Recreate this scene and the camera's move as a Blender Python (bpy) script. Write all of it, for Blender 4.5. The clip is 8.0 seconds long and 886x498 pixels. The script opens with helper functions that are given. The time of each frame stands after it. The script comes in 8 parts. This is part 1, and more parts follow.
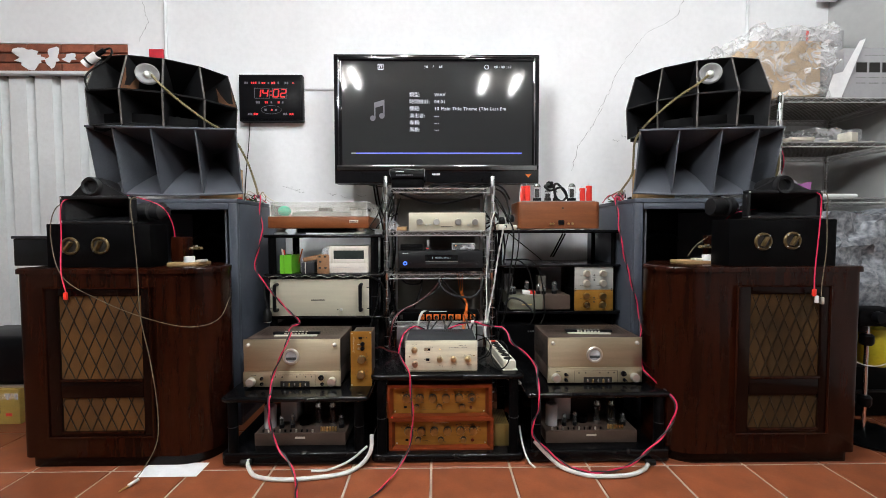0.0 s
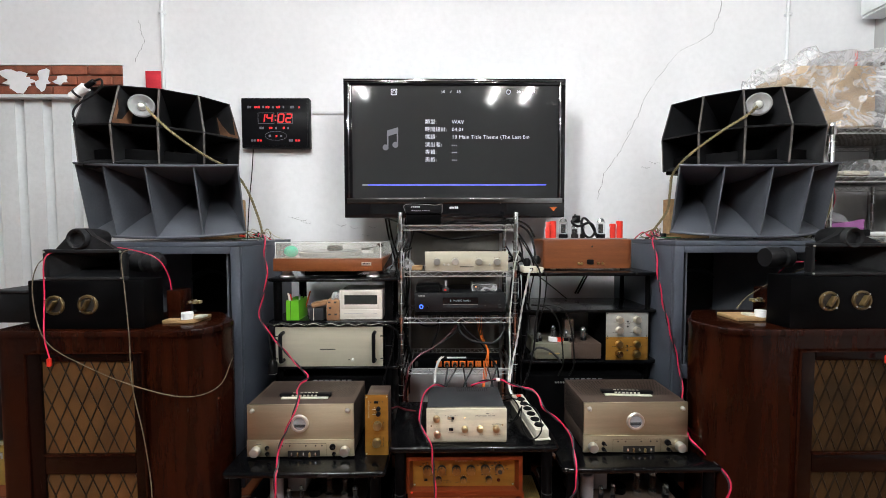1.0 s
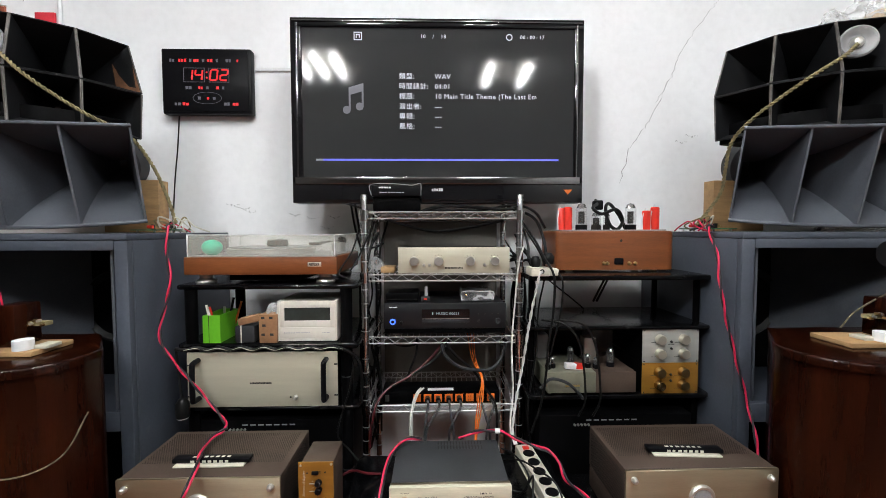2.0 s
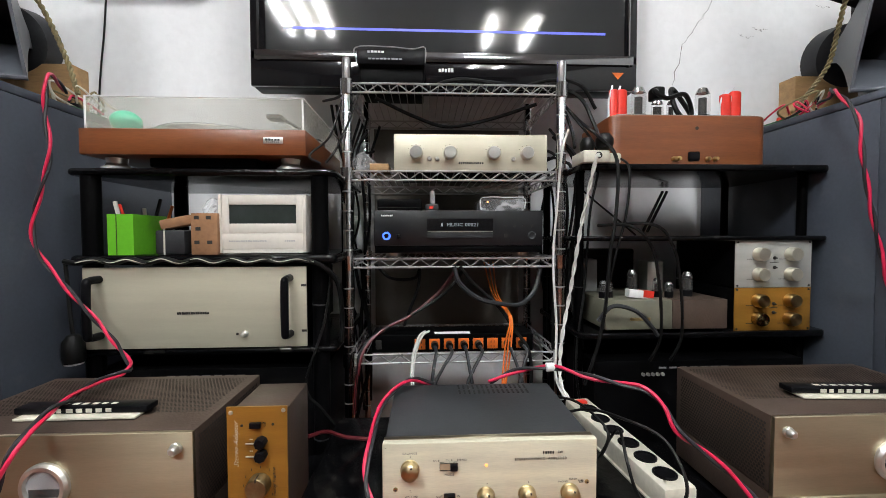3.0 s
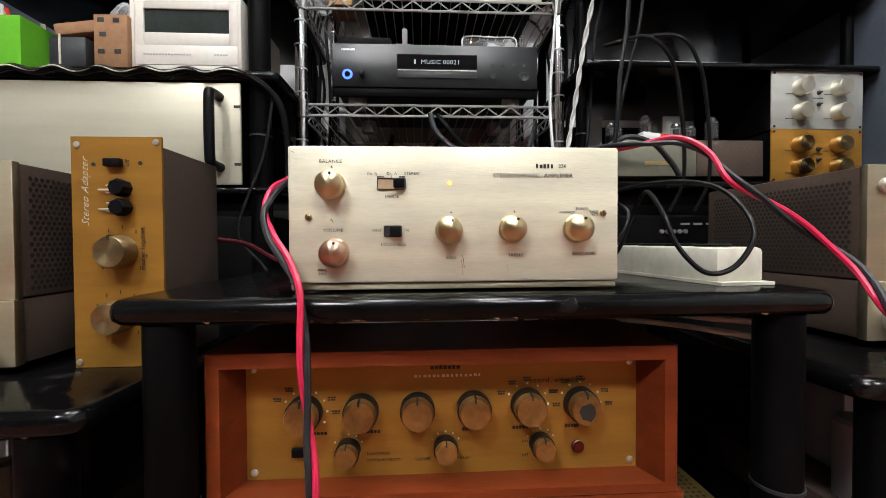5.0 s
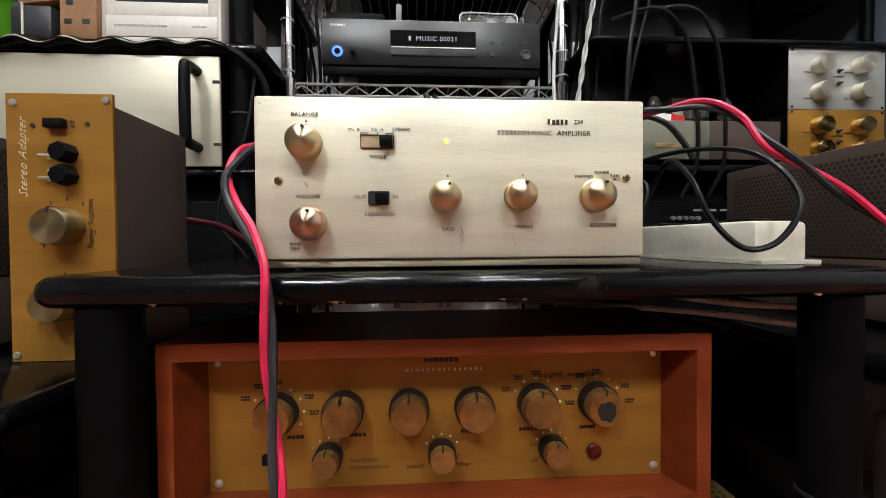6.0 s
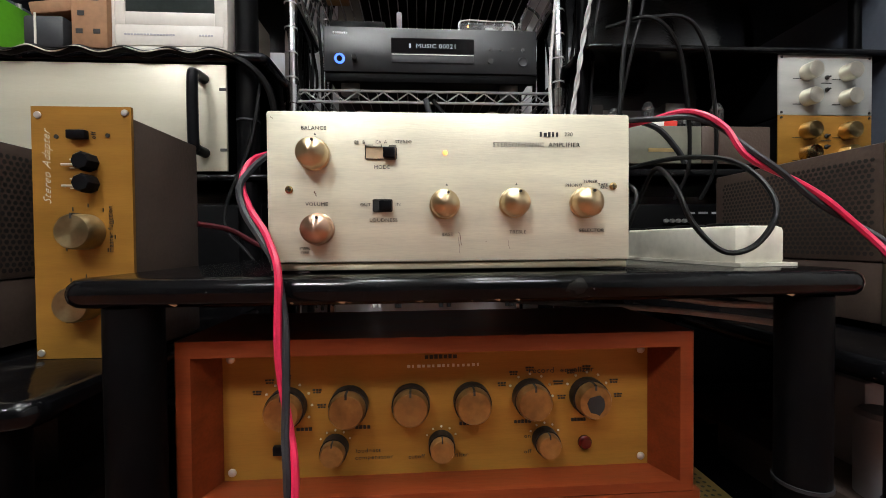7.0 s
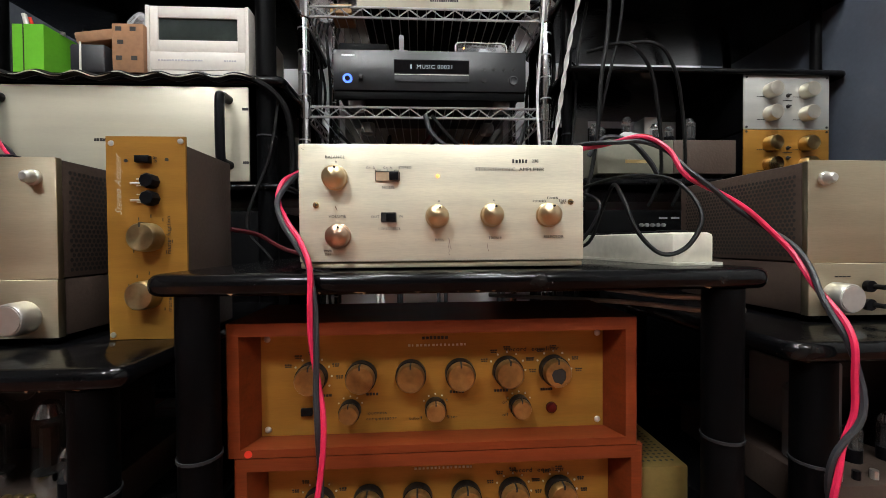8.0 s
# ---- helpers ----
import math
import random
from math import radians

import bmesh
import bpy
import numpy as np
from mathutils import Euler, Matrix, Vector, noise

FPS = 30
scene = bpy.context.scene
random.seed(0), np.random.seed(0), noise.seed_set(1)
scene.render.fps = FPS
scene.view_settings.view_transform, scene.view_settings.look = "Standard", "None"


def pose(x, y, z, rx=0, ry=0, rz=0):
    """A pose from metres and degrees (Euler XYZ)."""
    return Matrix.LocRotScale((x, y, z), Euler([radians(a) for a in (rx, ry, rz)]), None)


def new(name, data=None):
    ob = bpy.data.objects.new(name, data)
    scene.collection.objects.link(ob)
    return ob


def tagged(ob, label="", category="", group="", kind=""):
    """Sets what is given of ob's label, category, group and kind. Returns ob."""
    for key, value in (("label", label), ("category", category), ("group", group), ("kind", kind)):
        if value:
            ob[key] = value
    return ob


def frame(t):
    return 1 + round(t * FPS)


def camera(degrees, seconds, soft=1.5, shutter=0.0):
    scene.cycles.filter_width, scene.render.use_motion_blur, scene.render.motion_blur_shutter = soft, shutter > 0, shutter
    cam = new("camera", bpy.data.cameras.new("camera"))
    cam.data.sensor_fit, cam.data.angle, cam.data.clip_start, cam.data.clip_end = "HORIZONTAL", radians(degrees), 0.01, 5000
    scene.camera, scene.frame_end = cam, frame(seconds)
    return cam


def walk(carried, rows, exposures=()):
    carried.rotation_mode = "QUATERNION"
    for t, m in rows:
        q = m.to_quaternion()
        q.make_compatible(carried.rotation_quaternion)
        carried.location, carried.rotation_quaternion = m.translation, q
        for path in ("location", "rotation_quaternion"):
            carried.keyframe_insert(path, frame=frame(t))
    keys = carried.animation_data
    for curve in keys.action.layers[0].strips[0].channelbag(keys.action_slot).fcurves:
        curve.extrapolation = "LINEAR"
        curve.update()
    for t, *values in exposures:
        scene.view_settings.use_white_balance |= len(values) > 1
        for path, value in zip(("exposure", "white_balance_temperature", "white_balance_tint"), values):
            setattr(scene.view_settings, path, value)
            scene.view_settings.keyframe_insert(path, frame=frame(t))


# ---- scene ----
cam = camera(95.7, 8.0, soft=0.75)
METRES, EYE, TILT, LEAN, TURN = 1.91, 0.905, 0.0, 0.0, -0.8
ROWS = [
    (0.0, 0.0, 0.0, 0.0, -0.01, -2.28, 0.13),
    (0.5, -0.0109, 0.0408, 0.041, 0.03, -2.44, 0.11),
    (1.0, -0.0438, 0.0887, 0.1066, 0.25, -2.5, 0.11),
    (1.2, -0.0468, 0.1184, 0.1185, 0.116, -2.393, 0.119),
    (2.3, -0.012, 0.4387, 0.0558, -1.158, -2.658, 0.143),
    (2.5, -0.0227, 0.4862, 0.0264, -1.53, -2.48, 0.15),
    (3.0, -0.0455, 0.5511, -0.0818, -1.91, -1.93, 0.16),
    (3.5, -0.0396, 0.5752, -0.1738, -2.14, -1.77, 0.25),
    (4.0, -0.02, 0.6023, -0.22, -2.29, -1.61, 0.28),
    (4.5, -0.0120, 0.6187, -0.2468, -2.31, -1.34, 0.29),
    (5.0, -0.0174, 0.6412, -0.2665, -2.338, -1.127, 0.347),
    (5.2, -0.0178, 0.6514, -0.2712, -2.295, -1.219, 0.34),
    (6.3, -0.0150, 0.6690, -0.2786, -2.79, -1.10, 0.42),
    (6.5, -0.0165, 0.6676, -0.2785, -2.755, -1.089, 0.45),
    (7.0, -0.0159, 0.6573, -0.2768, -2.74, -1.06, 0.46),
    (7.5, -0.0140, 0.6270, -0.2746, -2.62, -0.95, 0.46),
    (8.0, -0.0135, 0.6121, -0.2750, -2.494, -0.99, 0.444),
]
EXPO = [(0.0, -0.1), (1.2, -0.1), (2.5, -0.25), (3.2, -0.05), (4.2, 0.2), (5.4, 0.15), (6.5, -0.03), (8.0, 0.0)]
walk(cam, [(t, pose(0, 0, EYE, TILT, LEAN, TURN) @ pose(METRES * x, METRES * y, METRES * z, 90 + pitch, roll, yaw)) for t, x, y, z, yaw, pitch, roll in ROWS], EXPO)

# ---- light ----
TUBE_POWER = 420.0
world = bpy.data.worlds.new("world")
scene.world = world
world.use_nodes = True
world.node_tree.nodes["Background"].inputs[0].default_value = (0.8, 0.9, 1.0, 1)
world.node_tree.nodes["Background"].inputs[1].default_value = 0.02


# ---- materials ----
def mat(name, col, rough=0.5, metal=0.0, vary=0.12, scale=6.0, fine=120.0, bump=0.05, col2=None, wear=0.0, stretch=(1, 1, 1), coat=0.0, rand=0.0, spec=0.5, dust=0.0, brushed=0.0, turn="Z"):
    """A surface with two scales of colour change, roughness change and fine relief."""
    m = bpy.data.materials.new(name)
    m.use_nodes = True
    nt = m.node_tree
    b = nt.nodes["Principled BSDF"]
    b.inputs["Metallic"].default_value = metal
    b.inputs["Specular IOR Level"].default_value = spec
    if coat:
        b.inputs["Coat Weight"].default_value = coat
        b.inputs["Coat Roughness"].default_value = 0.08
    tc = nt.nodes.new("ShaderNodeTexCoord")
    mp = nt.nodes.new("ShaderNodeMapping")
    mp.inputs["Scale"].default_value = stretch
    nt.links.new(tc.outputs["Object"], mp.inputs["Vector"])
    n1 = nt.nodes.new("ShaderNodeTexNoise")
    n1.inputs["Scale"].default_value = scale
    n1.inputs["Detail"].default_value = 5
    n2 = nt.nodes.new("ShaderNodeTexNoise")
    n2.inputs["Scale"].default_value = fine
    n2.inputs["Detail"].default_value = 3
    for n in (n1, n2):
        nt.links.new(mp.outputs["Vector"], n.inputs["Vector"])
    ramp = nt.nodes.new("ShaderNodeValToRGB")
    a = col
    c = col2 or tuple(x * (1 - 2.2 * vary) for x in col)
    ramp.color_ramp.elements[0].position, ramp.color_ramp.elements[1].position = 0.35, 0.68
    ramp.color_ramp.elements[0].color = (*c, 1)
    ramp.color_ramp.elements[1].color = (*a, 1)
    nt.links.new(n1.outputs["Fac"], ramp.inputs["Fac"])
    mx = nt.nodes.new("ShaderNodeMix")
    mx.data_type, mx.blend_type = "RGBA", "MULTIPLY"
    mx.inputs["Factor"].default_value = min(1, vary * 2)
    nt.links.new(ramp.outputs["Color"], mx.inputs[6])
    r2 = nt.nodes.new("ShaderNodeValToRGB")
    r2.color_ramp.elements[0].position, r2.color_ramp.elements[1].position = 0.3, 0.62
    r2.color_ramp.elements[0].color = (0.55, 0.55, 0.55, 1)
    nt.links.new(n2.outputs["Fac"], r2.inputs["Fac"])
    nt.links.new(r2.outputs["Color"], mx.inputs[7])
    out = mx.outputs[2]
    if rand:
        oi = nt.nodes.new("ShaderNodeObjectInfo")
        hs = nt.nodes.new("ShaderNodeHueSaturation")
        mr = nt.nodes.new("ShaderNodeMapRange")
        mr.inputs[3].default_value, mr.inputs[4].default_value = 1 - rand, 1 + rand
        nt.links.new(oi.outputs["Random"], mr.inputs[0])
        nt.links.new(mr.outputs[0], hs.inputs["Value"])
        nt.links.new(out, hs.inputs["Color"])
        out = hs.outputs["Color"]
    if wear:
        n3 = nt.nodes.new("ShaderNodeTexNoise")
        n3.inputs["Scale"].default_value = 22
        n3.inputs["Detail"].default_value = 8
        nt.links.new(tc.outputs["Object"], n3.inputs["Vector"])
        r3 = nt.nodes.new("ShaderNodeValToRGB")
        r3.color_ramp.elements[0].position, r3.color_ramp.elements[1].position = 0.6, 0.72
        nt.links.new(n3.outputs["Fac"], r3.inputs["Fac"])
        w = nt.nodes.new("ShaderNodeMix")
        w.data_type = "RGBA"
        mul = nt.nodes.new("ShaderNodeMath")
        mul.operation = "MULTIPLY"
        mul.inputs[1].default_value = wear
        nt.links.new(r3.outputs["Color"], mul.inputs[0])
        nt.links.new(mul.outputs[0], w.inputs[0])
        nt.links.new(out, w.inputs[6])
        w.inputs[7].default_value = (0.32, 0.29, 0.25, 1)
        out = w.outputs[2]
    if brushed:
        tg = nt.nodes.new("ShaderNodeTangent")
        tg.direction_type, tg.axis = "RADIAL", turn
        nt.links.new(tg.outputs["Tangent"], b.inputs["Tangent"])
        b.inputs["Anisotropic"].default_value = brushed
        b.inputs["Anisotropic Rotation"].default_value = 0.25
    if dust:
        n4 = nt.nodes.new("ShaderNodeTexNoise")
        n4.inputs["Scale"].default_value = 150
        n4.inputs["Detail"].default_value = 6
        n4.inputs["Roughness"].default_value = 0.75
        nt.links.new(tc.outputs["Object"], n4.inputs["Vector"])
        r4 = nt.nodes.new("ShaderNodeValToRGB")
        r4.color_ramp.elements[0].position, r4.color_ramp.elements[1].position = 0.66, 0.74
        nt.links.new(n4.outputs["Fac"], r4.inputs["Fac"])
        sp = nt.nodes.new("ShaderNodeMath")
        sp.operation = "MULTIPLY"
        sp.inputs[1].default_value = dust
        nt.links.new(r4.outputs["Color"], sp.inputs[0])
        w2 = nt.nodes.new("ShaderNodeMix")
        w2.data_type = "RGBA"
        nt.links.new(sp.outputs[0], w2.inputs[0])
        nt.links.new(out, w2.inputs[6])
        w2.inputs[7].default_value = (0.30, 0.29, 0.28, 1)
        out = w2.outputs[2]
    nt.links.new(out, b.inputs["Base Color"])
    rr = nt.nodes.new("ShaderNodeMapRange")
    rr.inputs[3].default_value, rr.inputs[4].default_value = max(0.02, rough * 0.75), min(1, rough * 1.25)
    nt.links.new(n1.outputs["Fac"], rr.inputs[0])
    nt.links.new(rr.outputs[0], b.inputs["Roughness"])
    if bump:
        bp = nt.nodes.new("ShaderNodeBump")
        bp.inputs["Strength"].default_value = bump
        bp.inputs["Distance"].default_value = 0.002
        nt.links.new(n2.outputs["Fac"], bp.inputs["Height"])
        nt.links.new(bp.outputs["Normal"], b.inputs["Normal"])
    return m


def glow(name, col, power):
    m = bpy.data.materials.new(name)
    m.use_nodes = True
    b = m.node_tree.nodes["Principled BSDF"]
    b.inputs["Base Color"].default_value = (0.02, 0.02, 0.02, 1)
    b.inputs["Emission Color"].default_value = (*col, 1)
    b.inputs["Emission Strength"].default_value = power
    return m


def clear(name, col=(1, 1, 1), rough=0.02, alpha=0.18):
    """Thin clear plastic or glass."""
    m = bpy.data.materials.new(name)
    m.use_nodes = True
    nt = m.node_tree
    b = nt.nodes["Principled BSDF"]
    b.inputs["Base Color"].default_value = (*col, 1)
    b.inputs["Roughness"].default_value = rough
    b.inputs["Alpha"].default_value = alpha
    return m


M = {}
M["wall"] = mat("white plaster", (0.88, 0.88, 0.885), 0.75, vary=0.045, scale=1.6, fine=30, bump=0.35, wear=0.05)
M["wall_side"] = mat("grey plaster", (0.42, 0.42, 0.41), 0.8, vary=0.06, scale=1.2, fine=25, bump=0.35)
# For walls out of view: the dark colour holds bounced fill light down.
M["wall_unseen"] = mat("unseen wall, dark against bounce", (0.11, 0.10, 0.09), 0.85, vary=0.08, scale=1.2, fine=25, bump=0.3)
M["silverpanel"] = mat("brushed silver panel", (0.50, 0.50, 0.46), 0.4, metal=0.4, vary=0.05, scale=4, fine=90, bump=0.03, stretch=(1, 8, 12))
M["palebrass"] = mat("pale turned brass", (0.72, 0.56, 0.33), 0.3, metal=1.0, vary=0.08, scale=10, fine=200, bump=0.04, brushed=0.8, turn="Y")
M["paleknob"] = mat("pale turned knob", (0.80, 0.75, 0.62), 0.3, metal=0.8, vary=0.06, scale=10, fine=200, bump=0.04, brushed=0.7, turn="Y")
M["darkred"] = mat("dark red cable", (0.10, 0.008, 0.012), 0.45, vary=0.1, scale=20, fine=200)
M["dullbrass"] = mat("dull greyed brass", (0.36, 0.28, 0.145), 0.36, metal=0.9, vary=0.15, scale=30, fine=200, bump=0.05, brushed=0.75, turn="Y")
M["oldbrass"] = mat("tarnished brass", (0.42, 0.215, 0.066), 0.36, metal=0.7, vary=0.2, scale=40, fine=200, bump=0.04, brushed=0.75, turn="Y")
M["trim"] = mat("dark glossy trim", (0.30, 0.30, 0.31), 0.12, metal=1.0, vary=0.1, scale=12, fine=120, bump=0.05)
M["dialbrass"] = mat("dull brass", (0.15, 0.10, 0.04), 0.4, metal=0.6, vary=0.2, scale=30, fine=200)
# Ceiling out of view, greyed so that less light bounces back.
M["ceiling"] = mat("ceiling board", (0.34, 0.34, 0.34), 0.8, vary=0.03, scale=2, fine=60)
M["tile"] = mat("terracotta", (0.235, 0.068, 0.028), 0.42, vary=0.12, scale=9, fine=160, bump=0.15, col2=(0.165, 0.046, 0.02), rand=0.16, wear=0.05, spec=0.22)
M["grout"] = mat("grout", (0.45, 0.38, 0.31), 0.9, vary=0.15, scale=14, fine=90, bump=0.3)
M["brick"] = mat("red brick", (0.36, 0.11, 0.06), 0.85, vary=0.2, scale=18, fine=140, bump=0.6, rand=0.25)
M["mortar"] = mat("mortar", (0.42, 0.38, 0.34), 0.9, vary=0.15, scale=20, fine=90, bump=0.5)
M["sheet"] = mat("painted sheet metal", (0.80, 0.82, 0.82), 0.45, vary=0.06, scale=2.5, fine=50, bump=0.05, wear=0.08)
M["black"] = mat("black lacquer", (0.0035, 0.0035, 0.004), 0.17, vary=0.25, scale=14, fine=90, bump=0.22, wear=0.035, spec=0.17, dust=0.7)
M["blackmat"] = mat("black paint", (0.0027, 0.0027, 0.003), 0.45, vary=0.25, scale=8, fine=140, bump=0.12, spec=0.035, dust=0.05)
M["blackplastic"] = mat("black plastic", (0.005, 0.005, 0.006), 0.35, vary=0.15, scale=10, fine=200, bump=0.04, spec=0.09)
M["rubber"] = mat("black rubber", (0.006, 0.006, 0.006), 0.45, vary=0.2, scale=20, fine=200, bump=0.03, spec=0.18)
M["greyrubber"] = mat("grey rubber", (0.028, 0.029, 0.032), 0.5, vary=0.2, scale=20, fine=200, bump=0.03, spec=0.3)
M["red"] = mat("red cable", (0.66, 0.018, 0.075), 0.4, vary=0.1, scale=20, fine=200, bump=0.02)
M["whitecable"] = mat("white cable", (0.68, 0.67, 0.63), 0.5, vary=0.12, scale=20, fine=200, bump=0.05)
M["orange"] = mat("orange plastic", (0.75, 0.16, 0.02), 0.4, vary=0.1, scale=30, fine=200)
M["rope"] = mat("braided rope", (0.27, 0.22, 0.105), 0.8, vary=0.2, scale=60, fine=400, bump=0.6)
M["grey"] = mat("grey paint", (0.060, 0.069, 0.088), 0.5, vary=0.12, scale=5, fine=120, bump=0.1, wear=0.04, spec=0.35)
M["greyhorn"] = mat("grey horn enamel", (0.085, 0.092, 0.108), 0.42, vary=0.14, scale=6, fine=150, bump=0.08, wear=0.05)
M["blackhorn"] = mat("black horn tar paint", (0.013, 0.0133, 0.0145), 0.5, vary=0.3, scale=10, fine=150, bump=0.15, spec=0.18)
M["wornedge"] = mat("worn bare horn edge", (0.105, 0.092, 0.082), 0.6, vary=0.3, scale=25, fine=160, bump=0.2)
M["lead"] = mat("cotton covered lead", (0.16, 0.125, 0.075), 0.85, vary=0.3, scale=80, fine=400, bump=0.5)
M["rust"] = mat("worn brown edge", (0.20, 0.085, 0.035), 0.6, vary=0.3, scale=14, fine=120, bump=0.2)
M["walnut"] = mat("walnut veneer", (0.022, 0.0046, 0.0017), 0.2, vary=0.3, scale=5, fine=60, bump=0.05, col2=(0.0085, 0.0020, 0.0009), stretch=(6, 6, 0.6), spec=0.16, dust=0.12)
M["walnut_dark"] = mat("dark walnut", (0.006, 0.002, 0.0012), 0.25, vary=0.22, scale=5, fine=60, bump=0.03, stretch=(6, 6, 0.6), spec=0.14)
M["cloth"] = mat("gold grille cloth", (0.105, 0.047, 0.012), 0.85, vary=0.24, scale=8, fine=420, bump=0.9, col2=(0.062, 0.028, 0.008), spec=0.2)
M["cloth_dark"] = mat("brown grille cloth", (0.060, 0.032, 0.011), 0.85, vary=0.26, scale=8, fine=420, bump=0.9, spec=0.1)
M["lattice"] = mat("brass lattice", (0.014, 0.007, 0.003), 0.5, vary=0.2, spec=0.2)
M["teak"] = mat("teak", (0.20, 0.062, 0.018), 0.35, vary=0.2, scale=5, fine=60, bump=0.04, col2=(0.14, 0.04, 0.012), stretch=(0.8, 6, 8))
M["cherry"] = mat("orange cherry wood", (0.185, 0.032, 0.008), 0.42, vary=0.18, scale=6, fine=70, bump=0.05, col2=(0.115, 0.020, 0.005), stretch=(0.8, 6, 8), spec=0.22, dust=0.25)
M["ply"] = mat("raw board", (0.42, 0.25, 0.11), 0.7, vary=0.15, scale=6, fine=80, stretch=(1, 6, 8))
M["champagne"] = mat("brushed champagne aluminium", (0.54, 0.475, 0.335), 0.45, metal=1.0, vary=0.06, scale=4, fine=90, bump=0.05, stretch=(1, 8, 12), brushed=0.75)
M["champagne_pale"] = mat("pale champagne aluminium", (0.55, 0.515, 0.395), 0.42, metal=0.3, vary=0.04, scale=4, fine=90, bump=0.03, stretch=(1, 8, 12))
M["pilot"] = mat("aged brushed champagne panel", (0.82, 0.775, 0.595), 0.38, metal=0.3, vary=0.09, scale=5, fine=110, bump=0.05, stretch=(1, 8, 10), wear=0.06)
M["goldpanel"] = mat("anodised gold panel", (0.36, 0.172, 0.028), 0.40, metal=0.4, vary=0.09, scale=5, fine=90, bump=0.03, stretch=(1, 8, 12), spec=0.35)
M["brass"] = mat("turned brass", (0.60, 0.44, 0.20), 0.28, metal=1.0, vary=0.08, scale=10, fine=200, bump=0.04, brushed=0.8, turn="Y")
M["copper"] = mat("pink copper knob", (0.70, 0.46, 0.32), 0.3, metal=1.0, vary=0.08, scale=10, fine=200, bump=0.04, brushed=0.8, turn="Y")
M["silver"] = mat("brushed silver", (0.70, 0.69, 0.64), 0.32, metal=0.85, vary=0.06, scale=10, fine=160, bump=0.04)
M["jewel"] = mat("dark red glass jewel", (0.07, 0.004, 0.003), 0.2, vary=0.1, bump=0, spec=0.4)
M["chrome"] = mat("chrome", (0.72, 0.72, 0.72), 0.14, metal=1.0, vary=0.06, scale=10, fine=160, bump=0.02)
M["steelwire"] = mat("zinc wire", (0.58, 0.58, 0.57), 0.3, metal=0.55, vary=0.1, scale=20, fine=160, bump=0.04)
M["player"] = mat("black painted player front", (0.009, 0.0095, 0.011), 0.34, vary=0.12, scale=8, fine=200, bump=0.05, spec=0.4)
M["cover"] = mat("dusty slate sheet cover", (0.034, 0.036, 0.039), 0.5, vary=0.18, scale=9, fine=160, bump=0.1, spec=0.4, dust=0.3)
M["olivegold"] = mat("olive gold enamel", (0.17, 0.115, 0.035), 0.42, metal=0.2, vary=0.12, scale=8, fine=150, bump=0.05, spec=0.3)
M["bronze"] = mat("brown hammered cabinet", (0.092, 0.064, 0.050), 0.42, metal=0.25, vary=0.12, scale=7, fine=220, bump=0.15, spec=0.3)
M["bronze_dark"] = mat("dark perforated cabinet", (0.014, 0.010, 0.008), 0.5, metal=0.1, vary=0.12, scale=7, fine=220, bump=0.15, spec=0.25)
M["cream"] = mat("cream aluminium", (0.66, 0.62, 0.55), 0.45, vary=0.05, scale=6, fine=120, bump=0.03)
M["ivory"] = mat("ivory plastic", (0.68, 0.64, 0.53), 0.45, vary=0.12, scale=10, fine=120, bump=0.05, wear=0.12)
M["green"] = mat("green plastic", (0.13, 0.46, 0.02), 0.45, vary=0.08, scale=8, fine=120)
M["mint"] = mat("mint rubber", (0.03, 0.55, 0.32), 0.55, vary=0.08, scale=30, fine=200)
M["card"] = mat("brown card", (0.30, 0.15, 0.07), 0.8, vary=0.15, scale=12, fine=120, bump=0.1)
M["cardpale"] = mat("pale card", (0.50, 0.36, 0.22), 0.85, vary=0.15, scale=8, fine=120, bump=0.1)
M["paper"] = mat("white paper", (0.78, 0.78, 0.78), 0.8, vary=0.06, scale=12, fine=90, bump=0.1)
M["boxgrey"] = mat("printed grey carton", (0.38, 0.38, 0.39), 0.7, vary=0.06, scale=5, fine=90)
M["redcap"] = mat("red sleeve", (0.75, 0.035, 0.02), 0.35, vary=0.08, scale=30, fine=200)
M["redpaper"] = mat("red paper", (0.70, 0.03, 0.05), 0.7, vary=0.1, scale=20, fine=120)
M["ink"] = mat("black print", (0.012, 0.01, 0.008), 0.6, vary=0.1)
M["inkpale"] = mat("pale print", (0.7, 0.66, 0.55), 0.6, vary=0.1)
M["inkwhite"] = mat("white print", (0.75, 0.75, 0.75), 0.6, vary=0.1)
M["board"] = mat("grey brown board", (0.20, 0.185, 0.16), 0.75, vary=0.08, scale=4, fine=90, bump=0.1)
M["pcb"] = mat("green circuit board", (0.05, 0.20, 0.08), 0.5, vary=0.3, scale=60, fine=300)
M["crack"] = mat("crack shadow", (0.34, 0.33, 0.32), 0.9, vary=0.2)
M["plate"] = mat("matt grey metal", (0.26, 0.26, 0.26), 0.4, vary=0.1)
M["glass"] = clear("tube glass", (0.35, 0.35, 0.34), 0.03, 0.12)
M["lid"] = clear("smoked acrylic lid", (0.6, 0.58, 0.5), 0.05, 0.17)
M["film"] = clear("plastic film", (0.85, 0.85, 0.85), 0.12, 0.11)


